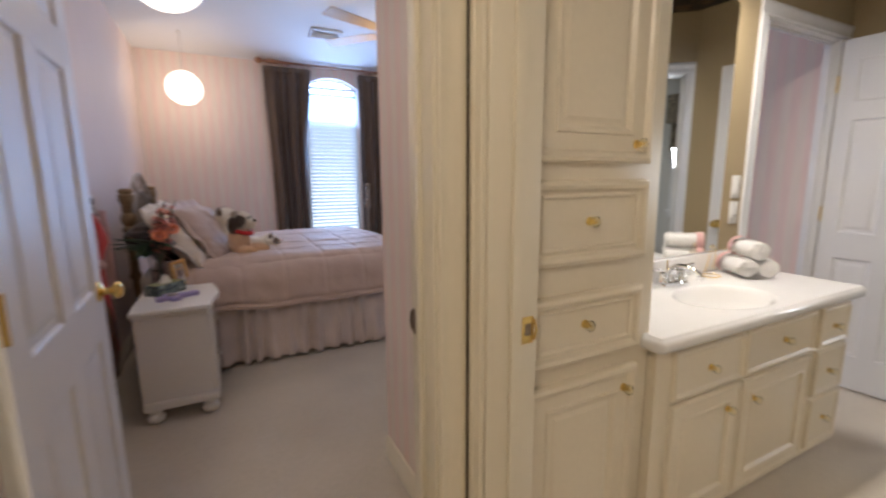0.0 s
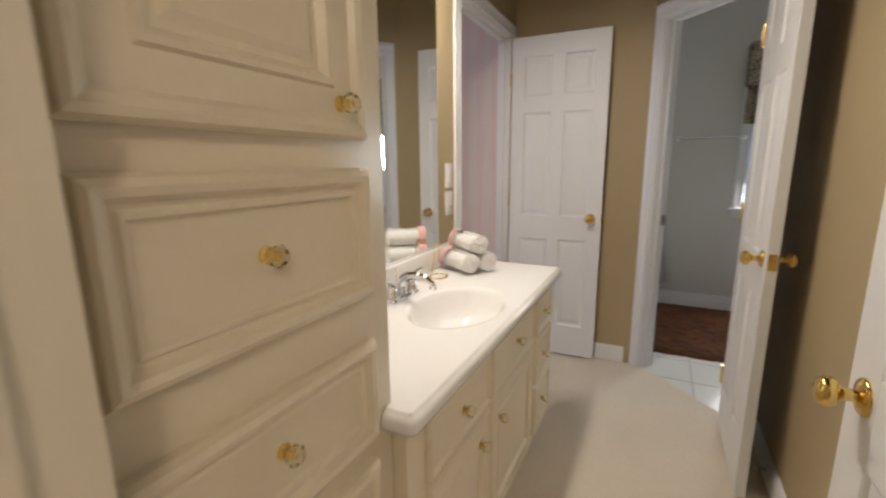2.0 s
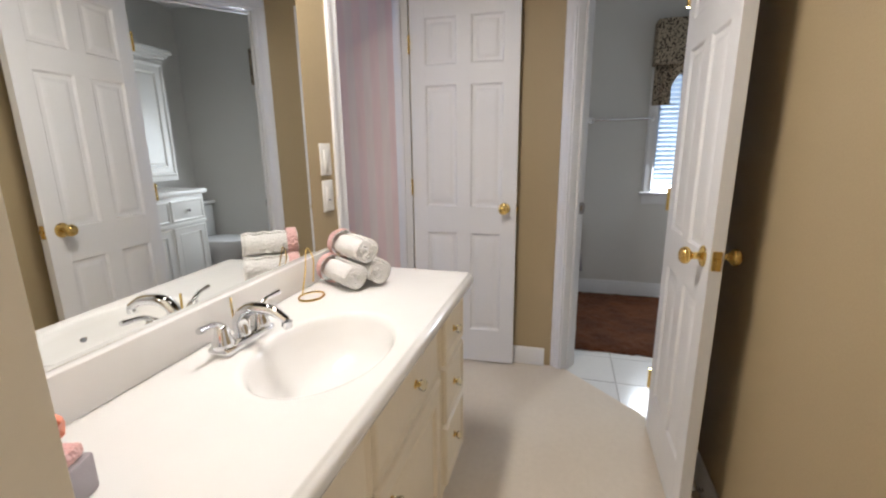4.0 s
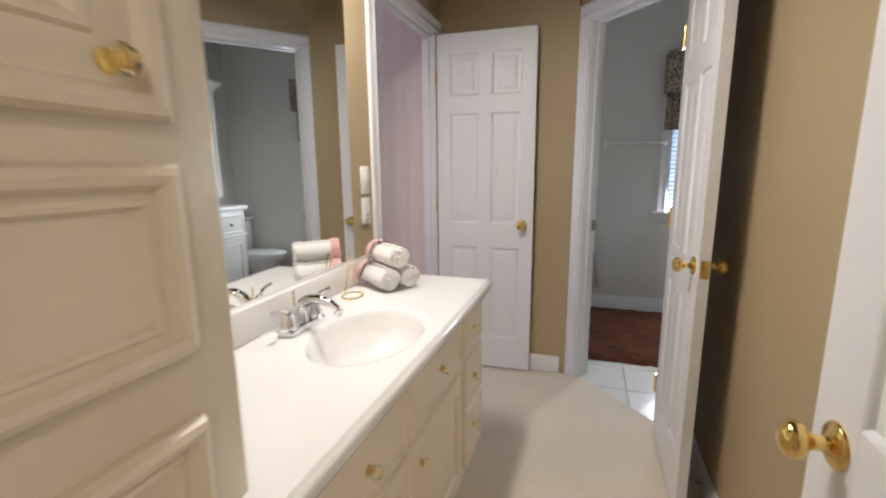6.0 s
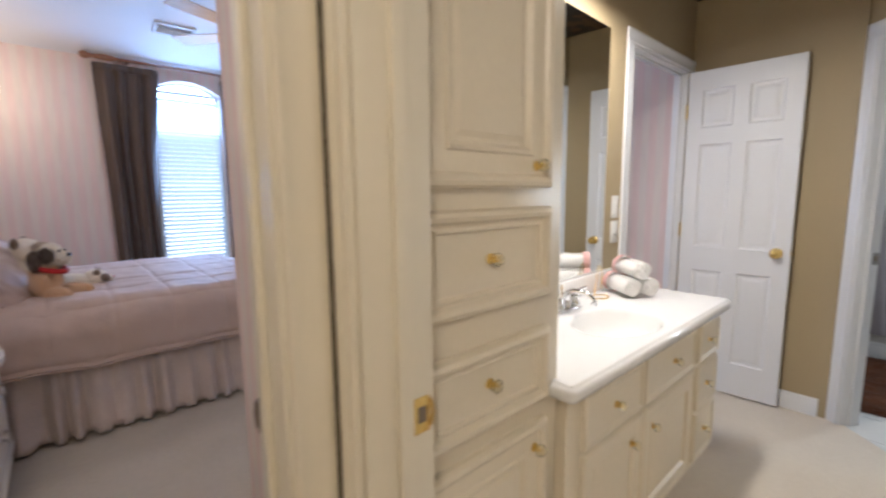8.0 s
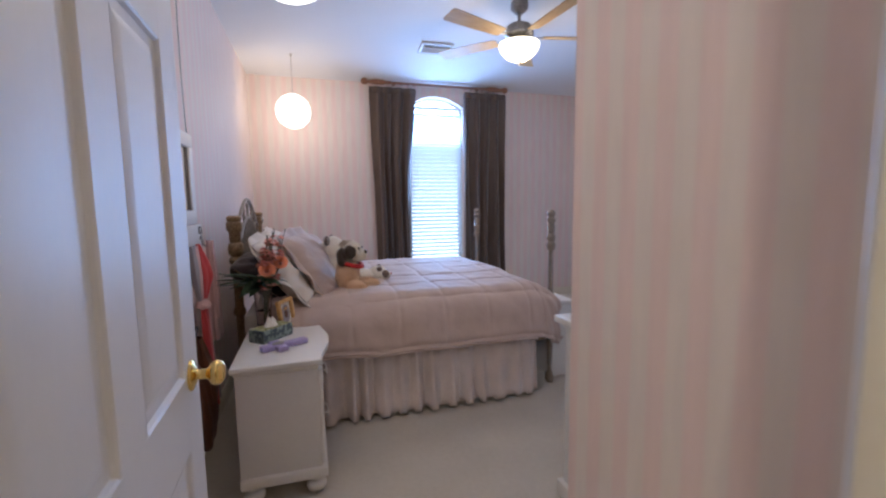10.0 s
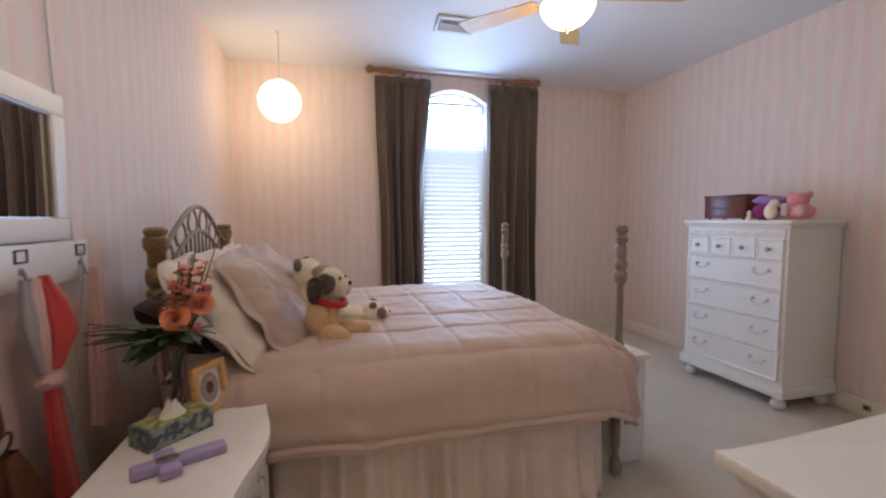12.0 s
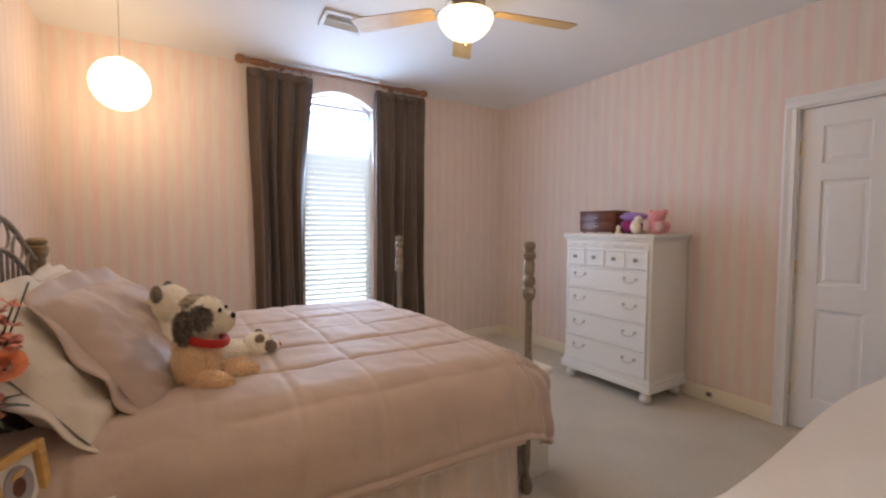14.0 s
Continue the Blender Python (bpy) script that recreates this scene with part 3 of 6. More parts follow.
# bath to bedroom
door_set("door_frame_bath", pose(4.02, 2.94, 0), 0.777, 2.045, 0.09, TRIM_WHITE, TRIM_WHITE, "white moulded casing of bath to bedroom door", w=0.07, right=False, back=False)
# toilet door, along the slanting wall
ang = math.degrees(math.atan2(DD.y, DD.x))
P0 = D0 + DD * (TD0 + 0.02)
door_set("door_frame_toilet", pose(P0.x, P0.y, 0, 0, 0, ang), TD1 - TD0 - 0.04, 2.045, 0.11, TRIM_WHITE, TRIM_WHITE, "white moulded casing of the toilet room door", w=0.075, strike="left", strike_mat=NICKEL)
# closet door frame on the bedroom's east wall
door_set("door_frame_closet", pose(RX, 4.60, 0, 0, 0, -90), 0.78, 2.045, 0.14, TRIM_WHITE, TRIM_WHITE, "cream-white moulded casing of the closet door", w=0.07, back=False)


def baseboard(name, a, b, mat, h=0.105):
    a, b = Vector(a), Vector(b)
    d = b - a
    bm = bmesh.new()
    prof = [(0, 0), (-0.014, 0), (-0.014, h * 0.72), (-0.010, h * 0.80), (-0.011, h * 0.86), (-0.005, h), (0, h)]
    lo, hi = [bm.verts.new((0, y, z)) for y, z in prof], [bm.verts.new((d.length, y, z)) for y, z in prof]
    bm.faces.new(lo)
    bm.faces.new(hi[::-1])
    for i in range(len(prof)):
        j = (i + 1) % len(prof)
        bm.faces.new((lo[i], lo[j], hi[j], hi[i]))
    ob = structure(name, bm, mat, "painted moulded baseboard along the wall", "baseboard")
    ob.matrix_world = pose(a.x, a.y, 0.001, 0, 0, math.degrees(math.atan2(d.y, d.x)))
    return ob


baseboard("baseboard_north", (LX, WY), (RX, WY), TRIM_CREAM)
baseboard("baseboard_east", (RX, WY - 0.015), (RX, 4.68), TRIM_CREAM)
baseboard("baseboard_west", (LX, 2.62), (LX, WY - 0.015), TRIM_CREAM)
baseboard("baseboard_south", (3.90, SY), (2.15, SY), TRIM_CREAM)
baseboard("baseboard_return", (2.15, SY), (2.15, 2.64), TRIM_CREAM)
baseboard("baseboard_vanity_south", (4.27, 1.55), (2.18, 1.55), TRIM_WHITE)
baseboard("baseboard_vanity_east", (4.88, 2.93), (4.88, 2.17), TRIM_WHITE)
baseboard("baseboard_toilet_east", (TX, TY1), (TX, TY0), TRIM_WHITE, 0.12)
baseboard("baseboard_toilet_south", (TX - 0.02, TY0), (4.34, TY0), TRIM_WHITE, 0.12)


# ---------------- doors ----------------
def knob(parent, x, z, y, side):
    """A round brass knob on its rose; side -1 sticks out to -y."""
    r = pose(x, y, z, 90 if side < 0 else -90, 0, 0)
    k = part("door_knob", lathe([(0.0, 0.066), (0.012, 0.065), (0.021, 0.061), (0.026, 0.053), (0.0265, 0.046), (0.023, 0.039), (0.014, 0.034), (0.0105, 0.028), (0.0105, 0.008), (0.013, 0.006)], 24), BRASS, parent, "polished brass door knob", smooth=60, m=r)
    part("rose", lathe([(0.032, 0.0), (0.032, 0.003), (0.029, 0.006), (0.021, 0.008), (0.016, 0.011), (0.011, 0.012)], 24), BRASS, k, smooth=50)
    return k


def panel_door(name, m, w, h, label, knob_z=0.935, t=0.035, latch=True, hinges=True, knobs=(-1, 1)):
    """A six-panel door: hinge edge at x = 0, faces at y = 0 (front, -y) and y = t."""
    if t < 0:
        m, t = m @ pose(0, t, 0), -t
    e = thing(name, m, label, "door")
    e["kind"] = "structure"
    st, mid, z0 = 0.105 * w / 0.76, 0.10 * w / 0.76, 0.012
    top = h + z0
    rails = [(z0, z0 + 0.20), (z0 + 0.78, z0 + 0.93), (z0 + 1.58, z0 + 1.68), (top - 0.115, top)]
    for x0, x1 in ((0, st), (w - st, w)):
        part("stile", boxes((x0, x1, 0, t, z0, top), bev=0.0008), DOOR_WHITE, e, smooth=20)
    for a, b in rails:
        part("rail", boxes((st, w - st, 0, t, a, b), bev=0.0008), DOOR_WHITE, e, smooth=20)
    for (a, b), (c, d) in zip(rails, rails[1:]):
        part("mullion", boxes((w / 2 - mid / 2, w / 2 + mid / 2, 0, t, b, c), bev=0.0008), DOOR_WHITE, e, smooth=20)
    prof = [(0, 0.0), (0.004, -0.0025), (0.009, -0.0085), (0.016, -0.0095), (0.026, -0.0095), (0.044, -0.003), (0.048, -0.0025)]
    for (a, b), (c, d) in zip(rails, rails[1:]):
        for x0, x1 in ((st, w / 2 - mid / 2), (w / 2 + mid / 2, w - st)):
            bm = bmesh.new()
            rings(bm, x0, x1, b, c, prof, -1, 0.0, False)
            rings(bm, x0, x1, b, c, prof, 1, t, False)
            part("panel", bm, DOOR_WHITE, e, smooth=15)
    for s in knobs:
        knob(e, w - 0.065, knob_z, 0 if s < 0 else t, s)
    if latch:
        p = part("latch_plate", boxes((w - 0.0005, w + 0.0025, t / 2 - 0.0125, t / 2 + 0.0125, knob_z - 0.029, knob_z + 0.029), bev=0.001), BRASS, e, "brass latch plate")
        part("bolt", boxes((w + 0.002, w + 0.011, t / 2 - 0.006, t / 2 + 0.006, knob_z - 0.008, knob_z + 0.008), bev=0.002), BRASS, p)
        for zz in (-0.021, 0.021):
            part("screw", lathe([(0.003, 0.0), (0.003, 0.001), (0.0, 0.0014)], 10), BRASS, p, m=pose(w + 0.0025, t / 2, knob_z + zz, 0, 90, 0))
    if hinges:
        for z in (0.25, 1.05, 1.80):
            part("hinge", tube([(-0.004, -0.005, z - 0.045), (-0.004, -0.005, z + 0.045)], 0.006, 10), BRASS, e, "brass hinge")
    return e


panel_door("door_bedroom", pose(1.165, 2.605, 0, 0, 0, 91.5), 0.77, 2.03, "white six-panel bedroom door standing open with brass knobs", t=-0.035)
panel_door("door_vanity", pose(2.20, 1.675, 0, 0, 0, 0), 0.77, 2.03, "white six-panel door standing open against the wall with brass knobs", knob_z=0.895)
panel_door("door_bath", pose(4.80, 2.933, 0, 0, 0, -88), 0.583, 2.03, "white six-panel door standing open into the vanity room")
panel_door("door_toilet", pose(4.385, 1.655, 0, 0, 0, 180), 0.57, 2.03, "white six-panel toilet room door standing open with brass knobs", t=-0.035)
panel_door("door_closet", pose(RX + 0.035, 4.597, 0, 0, 0, -90), 0.772, 2.03, "white six-panel closet door, closed", latch=False, knobs=(-1,))


# ---------------- bedroom window ----------------
def multi(name, pieces, label, category, group="", m=None):
    """One mesh of several materials: a plain toy or figure."""
    bm, mats, idx = bmesh.new(), [], []
    for b2, mat in pieces:
        n = len(b2.faces)
        merge(bm, b2)
        if mat not in mats:
            mats.append(mat)
        idx += [mats.index(mat)] * n
    bm.faces.ensure_lookup_table()
    for f, k in zip(bm.faces, idx):
        f.material_index = k
    me = finish(bm, name, 60)
    for mat in mats:
        me.materials.append(mat)
    ob = new(name, me)
    if m is not None:
        ob.matrix_world = m
    return tagged(ob, label, category, group)


win = thing("window_1", pose(WX0, WY, 0), "tall arched bedroom window with a white frame", "window")
win["kind"] = "structure"
ww = WX1 - WX0
fr = boxes((0.002, 0.035, 0.09, 0.14, WZ0, WZS), (ww - 0.035, ww - 0.002, 0.09, 0.14, WZ0, WZS), (0.035, ww - 0.035, 0.09, 0.14, WZ0, WZ0 + 0.04), (0.035, ww - 0.035, 0.09, 0.14, WZS - 0.02, WZS + 0.015), bev=0.003)
part("window_frame", fr, TRIM_WHITE, win)
ap = arch_pts(0.012, ww - 0.012, WZS, WZT - 0.02, 24)
part("arch_frame", tube([(x, 0.115, z) for x, z in ap], 0.011, 8), TRIM_WHITE, win)
part("window_sill", boxes((-0.03, ww + 0.03, -0.03, 0.09, WZ0 - 0.025, WZ0 + 0.004), bev=0.006), TRIM_WHITE, win)
for z0, z1 in ((WZ0 + 0.03, WZS - 0.01), (WZS + 0.01, WZT - 0.01)):
    p = part("pane", boxes((0.03, ww - 0.03, 0.112, 0.116, z0, z1)), GLASS, win)
    p.visible_shadow = False
structure("backdrop_window", boxes((1.4, 4.5, 8.6, 8.62, -0.5, 4.2)), DAYLIGHT, "overexposed pale sky outside the window", "sky")


def blind(m, width, z0, z1, pitch, label, tilt=-66, depth=0.026):
    e = thing("window_blind", m, label, "blind")
    sl = bmesh.new()
    n = 5
    sheet(lambda u, v: (u * width, (v - 0.5) * depth, 0.0018 * (1 - (2 * v - 1) ** 2)), 1, n, sl)
    me = finish(sl, "slat", 60)
    me.materials.append(SLAT)
    count = int((z1 - z0) / pitch)
    for i in range(count):
        s = new("slat", me)
        s.parent = e
        s.matrix_local = pose(0, 0, z0 + 0.03 + i * pitch, tilt - 5 + 20 * (1 - i / count) + 1.5 * math.sin(i * 1.7), 0, 0)
    part("head_rail", boxes((0, width, -0.02, 0.02, z1, z1 + 0.03), bev=0.003), SLAT, e)
    part("bottom_rail", boxes((0, width, -0.013, 0.013, z0, z0 + 0.016), bev=0.004), SLAT, e)
    for x in (0.09, width - 0.09):
        part("ladder_cord", tube([(x, -0.014, z0 + 0.01), (x, -0.014, z1)], 0.0012, 5), PLASTIC, e)
    return e


blind(pose(WX0 + 0.012, WY + 0.045, 0), ww - 0.024, WZ0 + 0.012, 2.33, 0.047, "white slatted blind lowered over the bright window", -60, 0.05)


# ---------------- curtains ----------------
def curtain(x0, x1, seed, label, lean=0.0, tuck=0.0):
    y, z0, z1 = WY - 0.10, 0.03, 2.585
    w = x1 - x0

    def f(u, v):
        z = z1 + (z0 - z1) * v
        gather = 0.86 + 0.14 * min(1, v * 2.2)
        narrow = 1 - 0.05 * math.sin(math.pi * v)
        x = (x0 + x1) / 2 + (u - 0.5) * w * narrow + lean * v * (1 - u) - tuck * u * min(1, v * 3) + 0.012 * noise.noise((u * 2, v * 3, seed + 9))
        ph = u * 2 * math.pi * 4.2 + seed + 2.8 * noise.noise((u * 4, v * 0.9, seed))
        amp = (0.030 + 0.034 * v) * gather * (0.75 + 0.9 * noise.noise((u * 7 + seed, v * 0.8, 3)))
        return (x + 0.008 * math.sin(ph * 2 + 1), y + amp * math.sin(ph) + 0.012 * noise.noise((u * 3, v * 2, seed)), z)
    e = thing("curtain", pose(0, 0, 0), label, "curtain", "window curtains")
    part("drape", thick(sheet(f, 120, 40), 0.003), CURTAIN, e, smooth=180)
    part("pleat_heading", thick(sheet(lambda u, v: (x0 + 0.01 + u * (w - 0.02), y - 0.012 + 0.013 * math.sin(u * 2 * math.pi * 4.2 + seed), z1 + 0.02 - 0.07 * v), 90, 3), 0.003), CURTAIN, e, smooth=180)
    return e


curtain(2.11, 2.67, 0.6, "dark brown satin curtain drawn to one side of the window", 0.07, 0.07)
curtain(3.25, 3.80, 2.9, "dark brown satin curtain drawn to one side of the window")
rod = thing("curtain_rod", pose(2.93, WY - 0.11, 2.655), "turned reddish wooden curtain rod with ball finials and rings", "curtain rod")
part("rod", tube([(-0.80, 0, 0), (0.82, 0, 0)], 0.014, 12), POLE, rod, "slender pale pole")
for s in (-1, 1):
    prof = [(0.0, 0.0), (0.020, 0.006), (0.033, 0.025), (0.036, 0.045), (0.030, 0.068), (0.017, 0.082), (0.024, 0.090), (0.024, 0.098), (0.016, 0.104), (0.022, 0.118), (0.028, 0.15), (0.030, 0.19), (0.026, 0.24), (0.030, 0.26), (0.018, 0.272), (0.018, 0.34)]
    part("finial", lathe(prof, 20), POLE, rod, "turned wooden finial", smooth=50, m=pose(s * 0.90, 0, 0, 0, -90 * s, 0))
    part("bracket", boxes((s * 0.52 - 0.012, s * 0.52 + 0.012, 0.012, 0.108, -0.014, 0.014), bev=0.004), POLE, rod)
for x in [-0.74 + i * 0.075 for i in range(7)] + [0.34 + i * 0.075 for i in range(7)]:
    part("curtain_ring", tube([(x, 0.021 * math.cos(a), 0.021 * math.sin(a) - 0.008) for a in [2 * math.pi * k / 16 for k in range(16)]], 0.0038, 6, closed=True), POLE, rod)
part("cord_line", tube([(-0.78, -0.02, 0.03), (0.0, -0.02, 0.022), (0.80, -0.02, 0.03)], 0.0035, 6), PLASTIC, rod, "white traverse cord")


# ---------------- ceiling things ----------------
def ceiling_z(x, y):
    d = min(x - LX, RX - x, WY - y)
    return CEIL + (CENTRE - CEIL) * min(1, max(0, d / 1.1))


def ceiling_vent(x, y, w, d):
    slope = math.degrees(math.atan2(CENTRE - CEIL, 1.1))
    e = thing("ceiling_vent", pose(x, y, ceiling_z(x, y) - 0.002, -slope, 0, 0), "grey-white louvred ceiling air vent", "vent")
    bm = bmesh.new()
    for a in ((-w / 2, w / 2, -d / 2, -d / 2 + 0.03), (-w / 2, w / 2, d / 2 - 0.03, d / 2), (-w / 2, -w / 2 + 0.03, -d / 2 + 0.03, d / 2 - 0.03), (w / 2 - 0.03, w / 2, -d / 2 + 0.03, d / 2 - 0.03)):
        box(bm, *a, -0.012, 0.0, bev=0.002)
    part("frame", bm, VENT_METAL, e)
    part("backing", boxes((-w / 2 + 0.03, w / 2 - 0.03, -d / 2 + 0.03, d / 2 - 0.03, -0.002, 0.0)), VENT_METAL, e)
    n = 8
    for i in range(n):
        yy = -d / 2 + 0.04 + (d - 0.08) * i / (n - 1)
        part("slat", boxes((-w / 2 + 0.03, w / 2 - 0.03, -0.007, 0.007, -0.0008, 0.0008)), VENT_METAL, e, m=pose(0, yy, -0.008, 35 if i < n / 2 else -35, 0, 0))
    return e


ceiling_vent(2.70, 6.66, 0.33, 0.20)


def pendant(x, y, z, r, label):
    e = thing("paper_lantern", pose(x, y, z), label, "pendant lamp", "paper lantern lamps")
    prof = []
    for i in range(33):
        a = math.pi * i / 32
        prof.append((max(0.0, r * math.sin(a) * (1 + 0.006 * (1 if i % 2 else -1))), -r * math.cos(a)))
    s = part("shade", lathe(prof, 36), LANTERN, e, "glowing white paper shade", smooth=180)
    s.visible_shadow = False
    top = ceiling_z(x, y) - z
    part("cap", lathe([(0.0, r - 0.004), (0.03, r - 0.004), (0.03, r + 0.012), (0.0, r + 0.02)], 16), PLASTIC, e)
    part("cord", tube([(0, 0, r + 0.01), (0, 0, top - 0.02)], 0.003, 6), CORD, e)
    part("ceiling_hook", lathe([(0.0, top - 0.03), (0.008, top - 0.028), (0.012, top - 0.01), (0.022, top)], 14), PLASTIC, e)
    return e


pendant(1.31, 6.99, 2.21, 0.165, "round white paper lantern lamp, lit, hanging by the window wall")
pendant(1.40, 4.12, 2.215, 0.17, "round white paper lantern lamp, lit, hanging near the door")

fan = thing("ceiling_fan", pose(3.11, 5.64, CENTRE - 0.03), "pewter ceiling fan with oak blades and a lit alabaster bowl", "ceiling fan")
part("canopy", lathe([(0.068, 0.03), (0.070, -0.02), (0.060, -0.035), (0.040, -0.048), (0.036, -0.060), (0.018, -0.066)], 28), PEWTER, fan, smooth=40)
part("down_rod", tube([(0, 0, -0.06), (0, 0, -0.14)], 0.013, 12), PEWTER, fan)
part("motor_housing", lathe([(0.018, -0.12), (0.05, -0.13), (0.085, -0.145), (0.105, -0.165), (0.108, -0.20), (0.118, -0.21), (0.118, -0.225), (0.095, -0.245), (0.06, -0.255), (0.055, -0.275)], 32), PEWTER, fan, smooth=35)
part("light_fitter", lathe([(0.055, -0.27), (0.10, -0.278), (0.125, -0.285), (0.13, -0.295), (0.11, -0.30)], 32), PEWTER, fan, smooth=35)
bowl = part("glass_bowl", lathe([(0.150, -0.285), (0.163, -0.292), (0.165, -0.305), (0.155, -0.335), (0.150, -0.345), (0.140, -0.36), (0.105, -0.395), (0.06, -0.42), (0.02, -0.428), (0.0, -0.429)], 36), BOWL_GLASS, fan, "glowing alabaster glass bowl", smooth=60)
bowl.visible_shadow = False
part("bowl_finial", lathe([(0.0, -0.462), (0.006, -0.460), (0.010, -0.450), (0.006, -0.442), (0.020, -0.436), (0.022, -0.428)], 16), PEWTER, fan, smooth=60)
for k in range(5):
    a = 58 + 72 * k
    b2 = bmesh.new()
    outline = [(0.20, -0.052), (0.30, -0.058), (0.55, -0.068), (0.725, -0.072), (0.745, -0.060), (0.75, 0.060), (0.73, 0.072), (0.55, 0.068), (0.30, 0.058), (0.20, 0.052)]
    prism(outline, -0.003, 0.003, b2)
    blade = part("blade", b2, BLADE, fan, m=pose(0, 0, -0.245, 0, 0, a) @ pose(0, 0, 0, 11, 0, 0))
    part("blade_iron", boxes((0.09, 0.20, -0.014, 0.014, -0.002, 0.004), (0.19, 0.27, -0.035, 0.035, 0.0032, 0.007), bev=0.0015), PEWTER, blade)
for s in (0.05, -0.04):
    part("pull_chain", tube([(s, -0.11, -0.29), (s, -0.115, -0.44)], 0.0015, 5), PEWTER, fan)

# cord swagged from the near lantern down the wall
cord = thing("lamp_cord", pose(LX, 4.80, 0), "pale lamp cord hanging down the papered wall", "cord")
part("cord", tube(curve([(0.012, 0.05, 2.66), (0.008, 0.03, 2.1), (0.008, 0.04, 1.75), (0.010, 0.075, 1.40), (0.008, 0.10, 1.2), (0.030, 0.105, 1.10), (0.012, 0.06, 0.7), (0.012, 0.02, 0.32)], 8), 0.0032, 6), CORD, cord)


# ---------------- bed ----------------
BX0, BX1, BY0, BY1, BTOP = 1.025, 2.931, 4.881, 6.481, 0.703
bed = thing("bed", pose(1.98, 5.68, 0), "antiqued metal four-poster bed with an arched scrolled headboard", "bed")


def bed_part(name, bm, mat, label=""):
    for v in bm.verts:
        v.co -= Vector((1.98, 5.68, 0))
    return part(name, bm, mat, bed, label, smooth=45)


HEADPOST = [(0.0, 0.0), (0.026, 0.0), (0.034, 0.02), (0.034, 0.05), (0.022, 0.07), (0.020, 0.10), (0.024, 0.12), (0.024, 0.60), (0.036, 0.615), (0.036, 0.64), (0.026, 0.66), (0.026, 0.92), (0.040, 0.935), (0.044, 0.955), (0.030, 0.975), (0.042, 0.99), (0.046, 1.02), (0.042, 1.05), (0.030, 1.06), (0.034, 1.07), (0.034, 1.12), (0.044, 1.135), (0.048, 1.15), (0.048, 1.18), (0.036, 1.19), (0.044, 1.20), (0.044, 1.215), (0.03, 1.225), (0.0, 1.225)]
FOOTPOST = [(0.0, 0.0), (0.028, 0.0), (0.036, 0.025), (0.030, 0.06), (0.020, 0.08), (0.018, 0.11), (0.026, 0.14), (0.030, 0.30), (0.030, 0.50), (0.034, 0.60), (0.038, 0.63), (0.030, 0.66), (0.024, 0.68), (0.022, 0.94), (0.030, 0.955), (0.036, 0.975), (0.036, 0.995), (0.024, 1.01), (0.034, 1.025), (0.034, 1.05), (0.022, 1.065), (0.028, 1.075), (0.030, 1.12), (0.022, 1.135), (0.034, 1.15), (0.036, 1.165), (0.022, 1.18), (0.032, 1.195), (0.034, 1.21), (0.022, 1.225), (0.0, 1.228)]
FOOTPOST = [(r * (0.70 if 0.09 < z < 0.955 else 0.88), z) for r, z in FOOTPOST]
HY0, HY1, HXB = 5.216, 6.425, 0.985
for px, py, prof, mat in ((HXB, HY0, HEADPOST, BED_BRONZE), (HXB, HY1, HEADPOST, BED_BRONZE), (3.022, 4.965, FOOTPOST, BED_METAL), (3.022, 6.369, FOOTPOST, BED_METAL)):
    bed_part("post", lathe(prof, 20, Matrix.Translation((px, py, 0))), mat, "turned metal bed post with ringed collars")
mid = (HY0 + HY1) / 2


def arch(z0, z1, inset, n=24):
    out = []
    for i in range(n + 1):
        s = i / n * 2 - 1
        hgt = math.cos(s * math.pi / 2) ** 1.3 if abs(s) < 1 else 0
        out.append((HXB, mid + s * (mid - HY0 - inset), z0 + (z1 - z0) * hgt))
    return out


bed_part("top_arch", tube(arch(1.113, 1.327, 0.02), 0.012, 8), BED_METAL, "arched top rail")
bed_part("inner_arch", tube(arch(1.00, 1.196, 0.03), 0.011, 8), BED_METAL)
bed_part("head_rail", tube([(HXB, HY0, 0.83), (HXB, HY1, 0.83)], 0.012, 8), BED_METAL)
inner = arch(1.00, 1.196, 0.03, 16)
for i in range(2, 15):
    _, yy, zz = inner[i]
    bed_part("spindle", tube([(HXB, yy, 0.83), (HXB, yy, (0.83 + zz) / 2), (HXB, yy, zz)], [0.006, 0.008, 0.006], 6), BED_METAL)
for k in range(6):
    s = (k - 2.5) / 3.1
    yy = mid + s * (mid - HY0)
    zc = 1.057 + 0.20 * math.cos(s * math.pi / 2) ** 1.3
    loop = [(HXB, yy + 0.075 * math.cos(a) * (1 - 0.25 * math.sin(a)), zc + 0.062 * math.sin(a)) for a in [2 * math.pi * j / 20 for j in range(20)]]
    bed_part("scroll", tube(loop, 0.006, 6, closed=True), BED_METAL, "scrolled loop")
bed_part("side_rail", boxes((HXB + 0.02, 3.0, 4.985, 5.02, 0.30, 0.39), bev=0.004), BED_BRONZE)
bed_part("side_rail", boxes((HXB + 0.02, 3.0, 6.36, 6.397, 0.30, 0.39), bev=0.004), BED_BRONZE)
bed_part("foot_rail", boxes((3.0, 3.03, 5.02, 6.35, 0.30, 0.39), bev=0.004), BED_BRONZE)
bed_part("box_spring", boxes((HXB + 0.05, 2.90, 5.03, 6.35, 0.31, 0.49), bev=0.02), SHEET_CREAM)
bed_part("mattress", boxes((HXB + 0.05, 2.90, 4.97, 6.41, 0.49, 0.668), bev=0.05), SHEET_CREAM)


